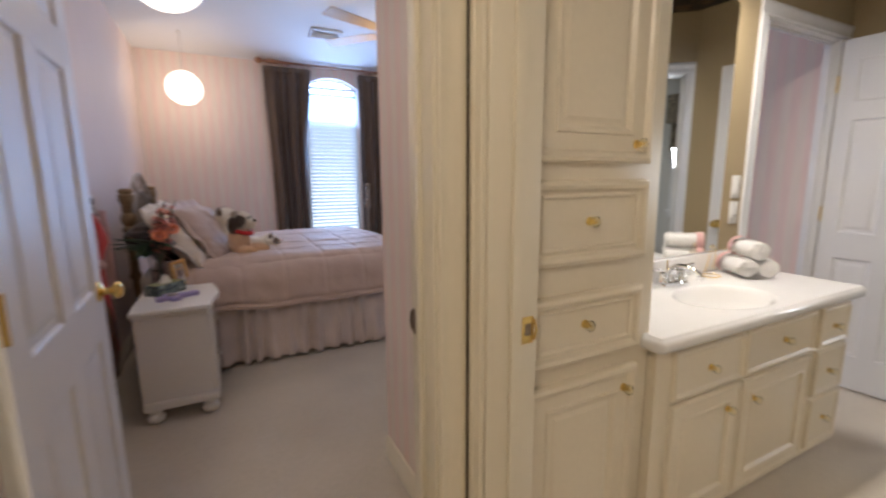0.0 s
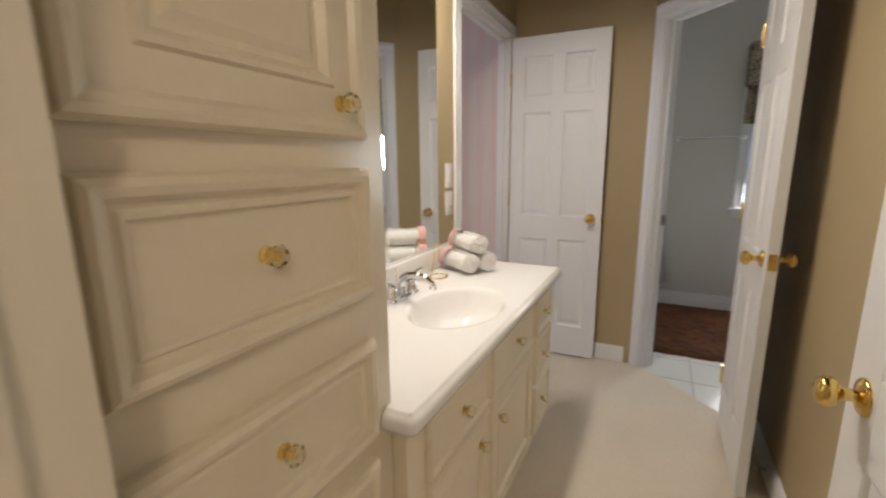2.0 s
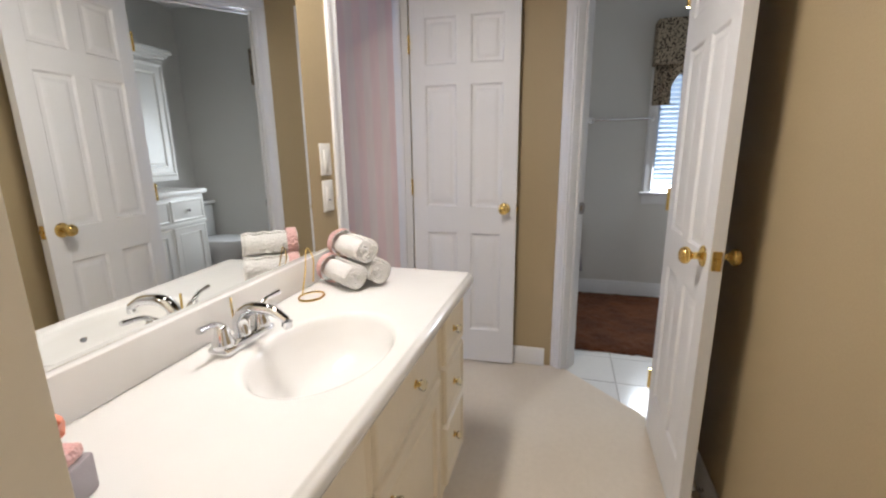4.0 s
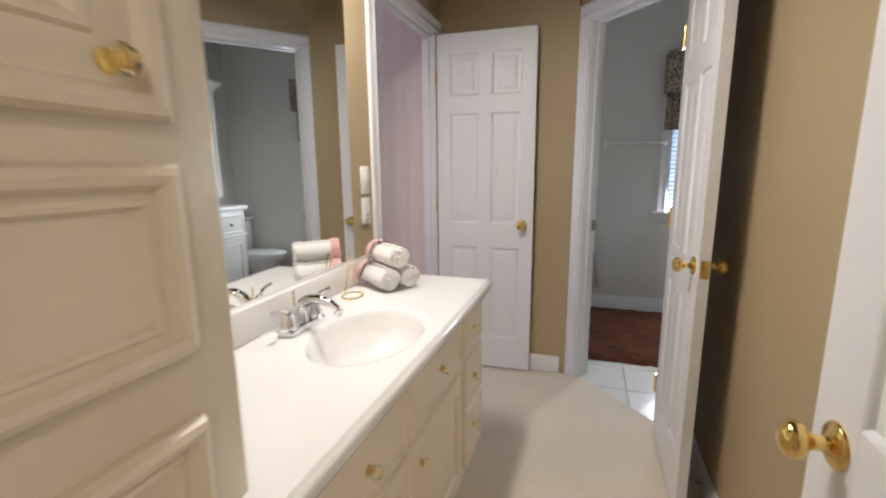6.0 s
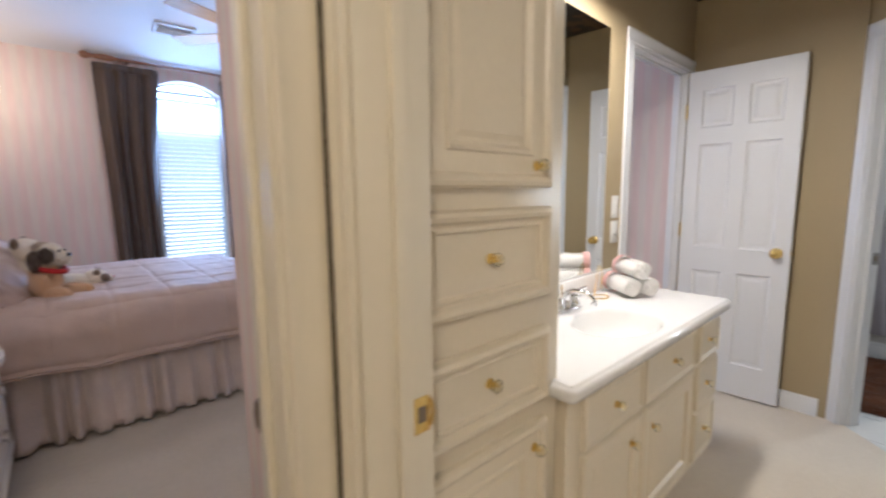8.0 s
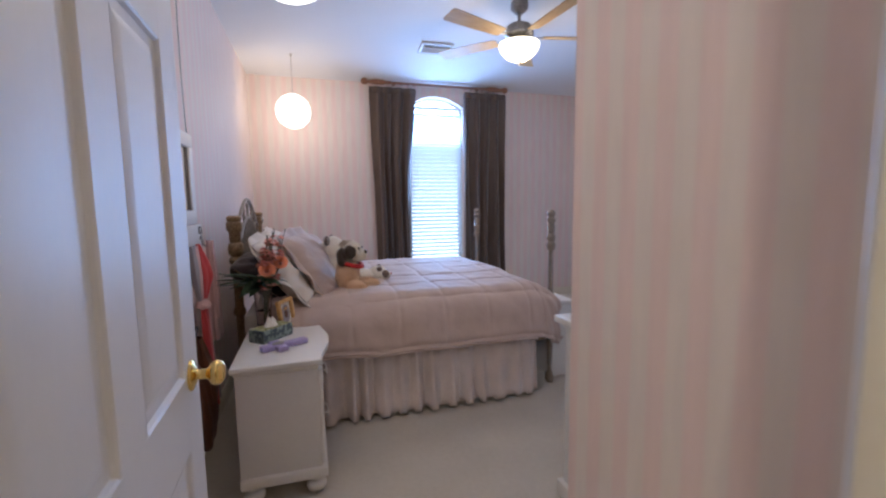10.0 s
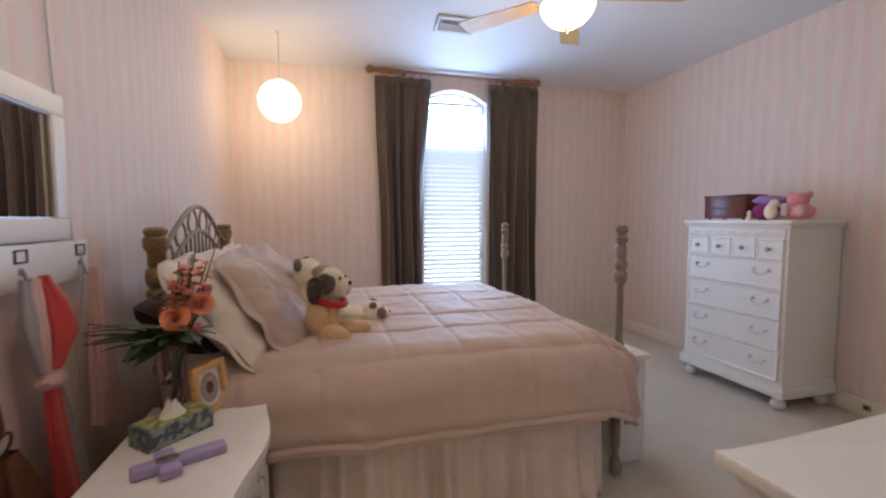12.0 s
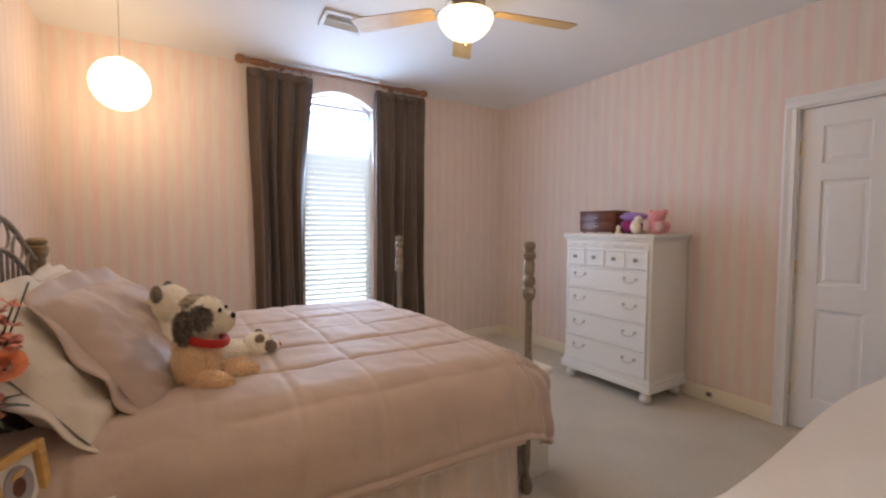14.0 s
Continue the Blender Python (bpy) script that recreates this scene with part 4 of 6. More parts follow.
def fold(d, r):
    """How far out and how far down cloth goes, d along it past an edge of radius r."""
    a = min(d / r, math.pi / 2)
    out, down = r * math.sin(a), r * (1 - math.cos(a))
    rest = max(0, d - r * math.pi / 2)
    return out + rest * 0.07, down + rest * 0.997


def comforter_point(u, v):
    r = 0.14
    half, drop, length, fdrop = 0.772, 0.375, 1.674, 0.41
    a = (v * 2 - 1) * (half + drop)
    b = u * (length + fdrop)
    da, db = max(0.0, abs(a) - half), max(0.0, b - length)
    d = math.sqrt(da * da + db * db)
    out, down = fold(d, r) if d > 0 else (0, 0)
    sx = (db / d) if d > 0 else 0
    sy = (da / d) if d > 0 else 0
    corner = (sx * sy) * 2
    x = BX0 + 0.13 + min(b, length) + out * sx
    y = (BY0 + BY1) / 2 + math.copysign(min(abs(a), half) + out * sy, a)
    z = BTOP + 0.012 - down
    # quilting: puffed cells with stitched channels
    qa, qb = a / 0.28, b / 0.28 + 0.3
    pa, pb = abs(math.sin(math.pi * qa)), abs(math.sin(math.pi * qb))
    low = 1 if d < 0.2 else max(0.25, 1 - (d - 0.2) * 5)
    puff = 0.019 * min(1, pa * 3.2) ** 0.5 * (1 - low * 0.5 * (1 - min(1, pb * 3.6) ** 0.5))
    wr = (0.012 + 0.012 * min(1, d / 0.2)) * noise.noise((a * 4, b * 4, 1.3)) + 0.007 * noise.noise((a * 11, b * 11, 5.1))
    k = min(1, d / 0.1)
    x += sx * (puff * k + wr) + 0.012 * k * math.sin(b * 23 + a * 3) * corner * 2
    y += math.copysign(sy * (puff * k + wr), a)
    z += (1 - k) * puff + wr * 0.8
    z += 0.018 * math.cos(a / half * 1.3) * (1 - k) + 0.02 * k * noise.noise((b * 3.1, math.copysign(2.0, a), 0.7))
    if corner > 0.4:
        out2 = 0.05 * (corner - 0.4) * math.sin((math.atan2(da, db)) * 14)
        x += out2 * sx
        y += math.copysign(out2 * sy, a)
        z = max(z, 0.37)
    return (x, y, z)


cf = thing("comforter", pose(0, 0, 0), "dusty mauve quilted satin comforter spread over the bed", "comforter")
part("quilt", thick(sheet(comforter_point, 230, 230), -0.012), COMFORTER, cf, smooth=180)
hem = [comforter_point(u, 0.0) for u in [i / 80 for i in range(64)]]
part("hem_piping", tube([Vector(p) - Vector((0, 0.004, 0.004)) for p in hem], 0.006, 6), COMFORTER, cf, smooth=180)


def skirt_sheet(bm, p0, p1, out, n, seed):
    p0, p1, out = Vector(p0), Vector(p1), Vector(out)
    L = (p1 - p0).length

    def f(u, v):
        ph = u * L * 2 * math.pi / 0.105 + 1.6 * math.sin(u * 17 + seed) + 4.5 * noise.noise((u * 9, seed, 0.5)) + seed
        deep = 1 + 0.9 * noise.noise((u * 15, seed, 2.0))
        amp = (0.008 + 0.026 * v) * deep
        p = p0 + (p1 - p0) * u + out * (amp * math.sin(ph) + 0.045 * v - 0.01)
        z = 0.46 - v * (0.435 + 0.006 * math.sin(ph * 3))
        return (p.x, p.y, z)
    return sheet(f, n, 12, bm)


sk = thing("bed_skirt", pose(0, 0, 0), "cream-pink gathered lace bed skirt reaching the carpet", "bed skirt")
part("side_ruffle", thick(skirt_sheet(bmesh.new(), (1.06, 4.825, 0), (2.84, 4.825, 0), (0, -1, 0), 420, 0.4), 0.003), SKIRT, sk, smooth=180)
part("side_ruffle", thick(skirt_sheet(bmesh.new(), (1.06, 6.535, 0), (2.84, 6.535, 0), (0, 1, 0), 200, 1.4), 0.003), SKIRT, sk, smooth=180)
part("foot_ruffle", thick(skirt_sheet(bmesh.new(), (2.866, 4.90, 0), (2.866, 6.46, 0), (1, 0, 0), 300, 2.2), 0.003), SKIRT, sk, smooth=180)


def pillow_mesh(w, h, t, seed=0.0):
    """A plump creased pillow in the yz plane, thick along x."""
    bm = bmesh.new()
    for side in (1, -1):
        def f(u, v):
            a, b = u * 2 - 1, v * 2 - 1
            pl = max(0.0, (1 - abs(a) ** 2.6)) ** 0.5 * max(0.0, (1 - abs(b) ** 2.6)) ** 0.5
            wr = 0.022 * noise.noise((a * 2.2, b * 1.6, seed)) + 0.012 * noise.noise((a * 6 + b * 3, b * 4, seed + 4)) + 0.004 * noise.noise((a * 16, b * 12, seed + 7))
            pinch = 1 - 0.06 * (1 - abs(a * b)) * max(abs(a), abs(b)) ** 4
            sag = 0.05 * h * b * abs(a) ** 2
            return (side * (t / 2 * pl + 0.004) + wr * min(1, pl * 3 + 0.2), a * w / 2 * pinch, b * h / 2 * pinch - sag)
        sheet(f, 44, 44, bm)
    bmesh.ops.remove_doubles(bm, verts=bm.verts, dist=0.0005)
    return bm


def pillow(m, w, h, t, mat, label, flange=0.04, seed=0.0):
    e = thing("pillow", m, label, "pillow", "pillows on the bed")
    part("cushion", pillow_mesh(w, h, t, seed), mat, e, smooth=180)
    if flange:
        bm = bmesh.new()

        def g(u, v):
            ang = u * 2 * math.pi
            ca, sa = math.cos(ang), math.sin(ang)
            k = 1 / max(abs(ca), abs(sa)) ** 0.62
            wob = 0.012 * math.sin(ang * 11 + seed) + 0.02 * noise.noise((ca * 3, sa * 3, seed))
            return (wob * v, ca * k * (w / 2 * 0.90 + v * (flange + w * 0.05)), sa * k * (h / 2 * 0.90 + v * (flange + h * 0.05)))
        part("flange", thick(sheet(g, 110, 4, bm, closed_u=True), 0.004), mat, e, smooth=180)
    return e


pillow(pose(1.145, 5.26, 0.825, 0, -52, 0), 0.62, 0.43, 0.18, PILLOW_DARK, "dark brown pillow leaning on the headboard", 0.0, 0.3)
pillow(pose(1.305, 5.225, 0.895, 0, -40, -8), 0.76, 0.485, 0.16, SHEET_CREAM, "cream flanged pillow sham leaning on the headboard", 0.05, 1.7)
pillow(pose(1.455, 5.315, 0.892, 0, -35, -12), 0.66, 0.485, 0.16, COMFORTER, "mauve flanged pillow sham matching the comforter", 0.05, 3.1)
pillow(pose(1.229, 6.07, 0.90, 0, -38, 3), 0.60, 0.43, 0.15, SHEET_CREAM, "cream pillow sham leaning on the headboard", 0.04, 5.2)

# toys on the bed
def furry(bm, length, per_face=5, seed=0):
    """Cover a rounded body with short drooping tufts of pile."""
    rr = random.Random(seed)
    bm.normal_update()
    tufts = []
    for f in bm.faces:
        n = f.normal.copy()
        vs = [v.co.copy() for v in f.verts]
        for _ in range(per_face):
            a, b = rr.random(), rr.random()
            if a + b > 1:
                a, b = 1 - a, 1 - b
            p = vs[0] + (vs[1] - vs[0]) * a + (vs[2] - vs[0]) * b
            side = n.cross(Vector((rr.uniform(-1, 1), rr.uniform(-1, 1), rr.uniform(-1, 1))))
            if side.length < 1e-4:
                continue
            side = side.normalized() * length * 0.16
            tip = p + n * length * rr.uniform(0.45, 1.0) + Vector((rr.uniform(-0.3, 0.3), rr.uniform(-0.3, 0.3), -0.45)) * length
            tufts.append((p - side, p + side, tip))
    for t in tufts:
        bm.faces.new([bm.verts.new(c) for c in t])
    return bm


dog = [(furry(blob((0, 0, 0.12), (0.10, 0.105, 0.125), 3, 0.10, 4), 0.015, 5), FUR_TAN), (furry(blob((0.01, 0, 0.225), (0.085, 0.09, 0.08), 3, 0.08, 4, seed=1), 0.015, 5, 1), FUR_GREY),
       (furry(blob((0.05, -0.01, 0.285), (0.085, 0.088, 0.076), 3, 0.08, 4, seed=2), 0.015, 5, 2), FUR_WHITE), (furry(blob((0.058, -0.080, 0.295), (0.036, 0.018, 0.036), 3, 0.1, 4, seed=6), 0.024, 6, 11), FUR_DARK), (furry(blob((0.0, -0.005, 0.340), (0.050, 0.060, 0.026), 3, 0.08, 4, seed=5), 0.015, 5, 9), FUR_GREY),
       (furry(blob((0.125, -0.015, 0.268), (0.050, 0.052, 0.042), 3, 0.05, 4), 0.012, 4, 3), FUR_WHITE),
       (blob((0.172, -0.018, 0.285), (0.014, 0.018, 0.013), 2), BLACK), (furry(blob((-0.012, -0.092, 0.262), (0.028, 0.020, 0.052), 3, 0.1, 4), 0.024, 6, 4), FUR_DARK), (furry(blob((0.045, 0.085, 0.265), (0.034, 0.026, 0.062), 3, 0.1, 4), 0.015, 5, 5), FUR_DARK),
       (blob((0.128, -0.052, 0.312), (0.009, 0.009, 0.009), 2), BLACK), (blob((0.128, 0.022, 0.312), (0.009, 0.009, 0.009), 2), BLACK),
       (tube([(0.045 + 0.088 * math.cos(a), -0.005 + 0.088 * math.sin(a), 0.200 - 0.02 * math.cos(a)) for a in [2 * math.pi * k / 20 for k in range(20)]], 0.017, 8, closed=True), RED),
       (furry(blob((0.085, -0.07, 0.045), (0.115, 0.046, 0.046), 3, 0.08, 4, m=pose(0, 0, 0, 0, 0, -14).to_3x3().to_4x4()), 0.014, 5, 6), FUR_TAN), (furry(blob((0.125, 0.075, 0.045), (0.130, 0.046, 0.046), 3, 0.08, 4, m=pose(0, 0, 0, 0, 0, 10).to_3x3().to_4x4()), 0.014, 5, 7), FUR_TAN),
       (furry(blob((0.065, -0.035, 0.12), (0.040, 0.042, 0.12), 3, 0.06, 4), 0.014, 5, 8), FUR_TAN)]
multi("plush_dog", dog, "tan and white plush dog with a red collar", "soft toy", m=pose(1.645, 5.151, BTOP + 0.022, 0, 0, -24) @ Matrix.Diagonal((0.74, 0.76, 0.90, 1)))
bear = [(furry(blob((0, 0, 0.13), (0.10, 0.11, 0.13), 3, 0.08, 4), 0.011, 4), FUR_WHITE), (furry(blob((0.03, 0, 0.27), (0.088, 0.094, 0.082), 3, 0.06, 4), 0.011, 4, 2), FUR_WHITE), (blob((0.10, 0, 0.255), (0.045, 0.045, 0.035), 3), FUR_WHITE),
        (blob((0.0, -0.085, 0.325), (0.022, 0.034, 0.034), 3), FUR_DARK), (blob((0.0, 0.085, 0.325), (0.022, 0.034, 0.034), 3), FUR_DARK), (blob((0.145, 0, 0.265), (0.010, 0.014, 0.010), 2), BLACK),
        (blob((0.12, -0.08, 0.045), (0.12, 0.045, 0.045), 3, 0.06, 4), FUR_WHITE), (blob((0.12, 0.08, 0.045), (0.12, 0.045, 0.045), 3, 0.06, 4), FUR_WHITE)]
multi("plush_bear", bear, "cream plush bear with brown ears behind the dog", "soft toy", m=pose(1.545, 5.40, BTOP + 0.018, 0, 0, -14) @ Matrix.Diagonal((0.86, 0.86, 0.98, 1)))
cat = [(furry(blob((0, 0, 0.05), (0.13, 0.075, 0.055), 3, 0.08, 4), 0.012, 4), FUR_WHITE), (furry(blob((0.12, 0.0, 0.068), (0.062, 0.065, 0.055), 3, 0.06, 4), 0.011, 4, 3), FUR_WHITE), (blob((0.185, -0.005, 0.06), (0.028, 0.03, 0.024), 2), FUR_WHITE), (blob((0.21, -0.005, 0.066), (0.008, 0.012, 0.008), 2), RED),
       (blob((0.05, -0.09, 0.025), (0.07, 0.028, 0.024), 3), FUR_TAN), (blob((0.17, -0.045, 0.07), (0.028, 0.02, 0.026), 3), FUR_DARK), (blob((0.13, -0.05, 0.105), (0.02, 0.012, 0.022), 2), FUR_DARK), (blob((0.13, 0.05, 0.105), (0.02, 0.012, 0.022), 2), FUR_DARK)]
multi("plush_puppy", cat, "small white and tan plush puppy lying on the comforter", "soft toy", m=pose(1.755, 5.40, BTOP + 0.018, 0, 0, -6))


# ---------------- bedroom furniture ----------------
BUN = [(0.0, 0.0), (0.022, 0.0), (0.038, 0.012), (0.045, 0.032), (0.040, 0.052), (0.026, 0.062), (0.030, 0.070), (0.034, 0.082), (0.034, 0.092)]
FRONT = [(0, 0.0), (0, 0.012), (0.004, 0.016), (0.012, 0.016), (0.018, 0.012), (0.022, 0.012)]


def bail_pull(parent, x, z, y, mat, w=0.10):
    """A drooping bail handle on two posts, on a drawer face at y looking to -y."""
    h = part("handle", tube(curve([(x - w / 2, y - 0.016, z + 0.012), (x - w * 0.42, y - 0.022, z - 0.008), (x, y - 0.024, z - 0.020), (x + w * 0.42, y - 0.022, z - 0.008), (x + w / 2, y - 0.016, z + 0.012)], 6), 0.0042, 8), mat, parent, "antiqued metal bail pull")
    for s in (-1, 1):
        part("post", lathe([(0.013, 0.0), (0.012, 0.004), (0.006, 0.006), (0.005, 0.018), (0.0, 0.020)], 12), mat, h, m=pose(x + s * w / 2, y, z + 0.012, 90, 0, 0))
    return h


def small_knob(parent, x, z, y, mat):
    return part("knob", lathe([(0.010, 0.0), (0.006, 0.004), (0.006, 0.010), (0.014, 0.015), (0.016, 0.021), (0.011, 0.026), (0.0, 0.028)], 14), mat, parent, "small metal knob", m=pose(x, y, z, 90, 0, 0), smooth=60)


def carcass(e, w, d, z0, z1, mat, over=0.02, top_t=0.028, base=0.06):
    """A cabinet body with its moulded base and top; front at y = 0 looking to -y."""
    part("body", boxes((0, w, 0.018, d, z0, z1 - top_t), bev=0.004), mat, e)
    b = bmesh.new()
    for o, za, zb in ((0.022, z0 - 0.01, z0 + base * 0.6), (0.012, z0 + base * 0.6, z0 + base * 0.85), (0.004, z0 + base * 0.85, z0 + base)):
        box(b, -o, w + o, 0.018 - o, d, za, zb, bev=0.004)
    part("base_moulding", b, mat, e)
    b = bmesh.new()
    box(b, -over * 0.55, w + over * 0.55, 0.018 - over * 0.55, d, z1 - top_t - 0.018, z1 - top_t, bev=0.006)
    part("cornice", b, mat, e)
    part("top", boxes((-over, w + over, 0.018 - over, d + 0.004, z1 - top_t, z1), bev=0.009), mat, e)
    for x in (0.045, w - 0.045):
        for y in (0.055, d - 0.05):
            part("bun_foot", lathe([(r, z * (z0 / 0.092)) for r, z in BUN], 18), mat, e, "turned bun foot", smooth=50, m=pose(x, y, 0))


def drawer(e, x0, x1, z0, z1, mat, knobs, pull_mat, bail=True, pw=0.10):
    bm = bmesh.new()
    rings(bm, x0, x1, z0, z1, [(0, -0.004)] + FRONT, -1, 0.018)
    d = part("drawer", bm, mat, e, smooth=25)
    for kx, kz in knobs:
        if bail:
            bail_pull(d, kx, kz, 0.018 - 0.012, pull_mat, pw)
        else:
            small_knob(d, kx, kz, 0.018 - 0.012, pull_mat)
    return d


# tall chest of drawers against the east wall, front to -x
W, D = 0.79, 0.48
chest = thing("chest_of_drawers", pose(4.46, 6.05, 0, 0, 0, -90), "tall white chest of drawers with bun feet and bail pulls", "chest of drawers")
carcass(chest, W, D, 0.10, 1.245, FURN_WHITE, 0.025, 0.03, 0.085)
part("frieze", boxes((0.02, W - 0.02, 0.010, 0.020, 1.135, 1.185), bev=0.003), FURN_WHITE, chest)
for i in range(7):
    part("scallop", lathe([(0.0, 0.006), (0.02, 0.005), (0.036, 0.001), (0.038, 0.0)], 16), FURN_WHITE, chest, m=pose(0.09 + i * (W - 0.18) / 6, 0.010, 1.165, 90, 0, 0) @ Matrix.Diagonal((1, 0.5, 1, 1)))
x0, x1 = 0.022, W - 0.022
wq = (x1 - x0) / 4
for i in range(4):
    drawer(chest, x0 + i * wq + 0.002, x0 + (i + 1) * wq - 0.002, 0.985, 1.125, FURN_WHITE, [(x0 + (i + 0.5) * wq, 1.055)], NICKEL, False)
for z0, z1 in ((0.795, 0.978), (0.592, 0.788), (0.387, 0.585), (0.19, 0.380)):
    drawer(chest, x0 + 0.002, x1 - 0.002, z0, z1, FURN_WHITE, [(x0 + 0.14, (z0 + z1) / 2 + 0.016), (x1 - 0.14, (z0 + z1) / 2 + 0.016)], PEWTER_PULL)

# jewel box and toys on the chest
jb = thing("jewelry_box", pose(4.55, 5.98, 1.2455, 0, 0, -88), "dark cherry wood jewelry box with two drawers", "jewelry box")
part("case", boxes((0, 0.34, 0.006, 0.20, 0.012, 0.17), bev=0.004), CHERRY, jb)
part("lid", boxes((-0.006, 0.346, 0.0, 0.206, 0.170, 0.186), bev=0.005), CHERRY, jb)
for i, z in enumerate((0.028, 0.096)):
    d = part("drawer", boxes((0.014, 0.326, 0.0, 0.006, z, z + 0.06), bev=0.002), CHERRY, jb)
    part("pull", tube([(0.15, -0.002, z + 0.032), (0.155, -0.010, z + 0.030), (0.185, -0.010, z + 0.030), (0.19, -0.002, z + 0.032)], 0.003, 6), CHROME, d, "small silver pull")
for x in (0.03, 0.31):
    for y in (0.03, 0.18):
        part("foot", lathe([(0.008, 0.0), (0.012, 0.006), (0.009, 0.012)], 10), CHERRY, jb, m=pose(x, y, 0))
multi("purple_plush", [(blob((0, 0, 0.06), (0.07, 0.085, 0.06), 3, 0.12, 4), MAGENTA), (blob((0.0, -0.02, 0.135), (0.055, 0.11, 0.035), 3, 0.25, 5), PURPLE), (blob((-0.05, -0.07, 0.055), (0.035, 0.04, 0.055), 3, 0.15, 5), FUR_WHITE), (blob((-0.05, -0.09, 0.11), (0.03, 0.03, 0.03), 3), FUR_WHITE)],
      "purple and magenta plush toy lying on the chest", "soft toy", m=pose(4.62, 5.53, 1.2455))
multi("white_figurine", [(lathe([(0.0, 0), (0.022, 0.0), (0.024, 0.01), (0.012, 0.03), (0.018, 0.045), (0.012, 0.062), (0.0, 0.068)], 14), FUR_WHITE)], "small white figurine on the chest", "figurine", m=pose(4.535, 5.585, 1.2455))
multi("pink_plush", [(blob((0, 0, 0.055), (0.065, 0.085, 0.055), 3, 0.10, 4), PINK_PLUSH), (blob((-0.01, 0.01, 0.13), (0.06, 0.06, 0.05), 3, 0.1, 4), PINK_PLUSH), (blob((-0.06, -0.045, 0.06), (0.022, 0.03, 0.04), 3), PINK_CLOTH), (blob((-0.06, 0.05, 0.06), (0.022, 0.03, 0.04), 3), PINK_CLOTH), (blob((0, -0.05, 0.165), (0.02, 0.02, 0.022), 2), PINK_PLUSH), (blob((0, 0.06, 0.165), (0.02, 0.02, 0.022), 2), PINK_PLUSH)],
      "pink plush toy sitting on the chest", "soft toy", m=pose(4.64, 5.32, 1.2455))


def serpentine_top(x0, x1, y0, y1, z0, z1):
    """A table top whose front, at low y, swells in a soft double curve."""
    pts = []
    n = 28
    for i in range(n + 1):
        u = i / n
        pts.append((x0 + (x1 - x0) * u, y0 - 0.022 * math.cos((u - 0.5) * 2 * math.pi) * (1 if 0.03 < u < 0.97 else 0.6)))
    pts += [(x1, y1), (x0, y1)]
    bm = prism(pts, z0, z1)
    sharp = [e for e in bm.edges if abs(e.verts[0].co.z - e.verts[1].co.z) < 1e-6]
    bmesh.ops.bevel(bm, geom=sharp, offset=min(0.009, (z1 - z0) * 0.4), segments=3, profile=0.6, affect='EDGES')
    return bm


# nightstand by the bed, front to +x
NZ = 0.625
ns = thing("nightstand", pose(1.468, 4.205, 0, 0, 0, 90), "white nightstand with a serpentine top and bun feet", "nightstand")
NW, ND = 0.60, 0.37
part("body", boxes((0.025, NW - 0.025, 0.03, ND, 0.09, NZ - 0.03), bev=0.006), FURN_WHITE, ns)
part("base_moulding", boxes((0.005, NW - 0.005, 0.008, ND, 0.075, 0.12), bev=0.010), FURN_WHITE, ns)
part("cornice", serpentine_top(0.012, NW - 0.012, 0.020, ND, NZ - 0.05, NZ - 0.028), FURN_WHITE, ns)
part("top", serpentine_top(-0.012, NW + 0.012, -0.002, ND + 0.01, NZ - 0.028, NZ), FURN_WHITE, ns)
for z0, z1 in ((0.13, 0.34), (0.35, 0.56)):
    d = part("drawer", rings(bmesh.new(), 0.05, NW - 0.05, z0, z1, [(0, -0.004)] + FRONT, -1, 0.03), FURN_WHITE, ns, smooth=25)
    bail_pull(d, NW / 2, (z0 + z1) / 2 + 0.01, 0.016, PEWTER_PULL)
for x in (0.05, NW - 0.05):
    part("corner_scroll", lathe([(0.010, 0.13), (0.016, 0.16), (0.010, 0.20), (0.010, 0.47), (0.018, 0.525), (0.012, 0.565)], 12), FURN_WHITE, ns, m=pose(0.035 if x < 0.2 else NW - 0.035, 0.028, 0))
    for y in (0.06, ND - 0.05):
        part("bun_foot", lathe([(r, z * 0.85) for r, z in BUN], 18), FURN_WHITE, ns, "turned bun foot", smooth=50, m=pose(x, y, 0))

# low dresser against the south wall, front to +y
LW, LD, LZ = 1.575, 0.41, 0.84
low = thing("low_dresser", pose(3.93, 3.818, 0, 0, 0, 180), "low white dresser with a moulded serpentine top", "dresser")
part("body", boxes((0.03, LW - 0.03, 0.03, LD, 0.09, LZ - 0.03), bev=0.006), FURN_WHITE, low)
part("base_moulding", boxes((0.01, LW - 0.01, 0.008, LD, 0.075, 0.14), bev=0.010), FURN_WHITE, low)
part("cornice", serpentine_top(0.015, LW - 0.015, 0.022, LD, LZ - 0.055, LZ - 0.03), FURN_WHITE, low)
part("top", serpentine_top(-0.012, LW + 0.012, 0.0, LD + 0.005, LZ - 0.03, LZ), FURN_WHITE, low)
for c in range(2):
    for z0, z1 in ((0.15, 0.355), (0.365, 0.57), (0.58, 0.775)):
        xa = 0.06 + c * (LW - 0.12) / 2
        d = part("drawer", rings(bmesh.new(), xa + 0.005, xa + (LW - 0.12) / 2 - 0.005, z0, z1, [(0, -0.004)] + FRONT, -1, 0.03), FURN_WHITE, low, smooth=25)
        for s in (-0.18, 0.18):
            bail_pull(d, xa + (LW - 0.12) / 4 + s, (z0 + z1) / 2 + 0.01, 0.016, NICKEL)
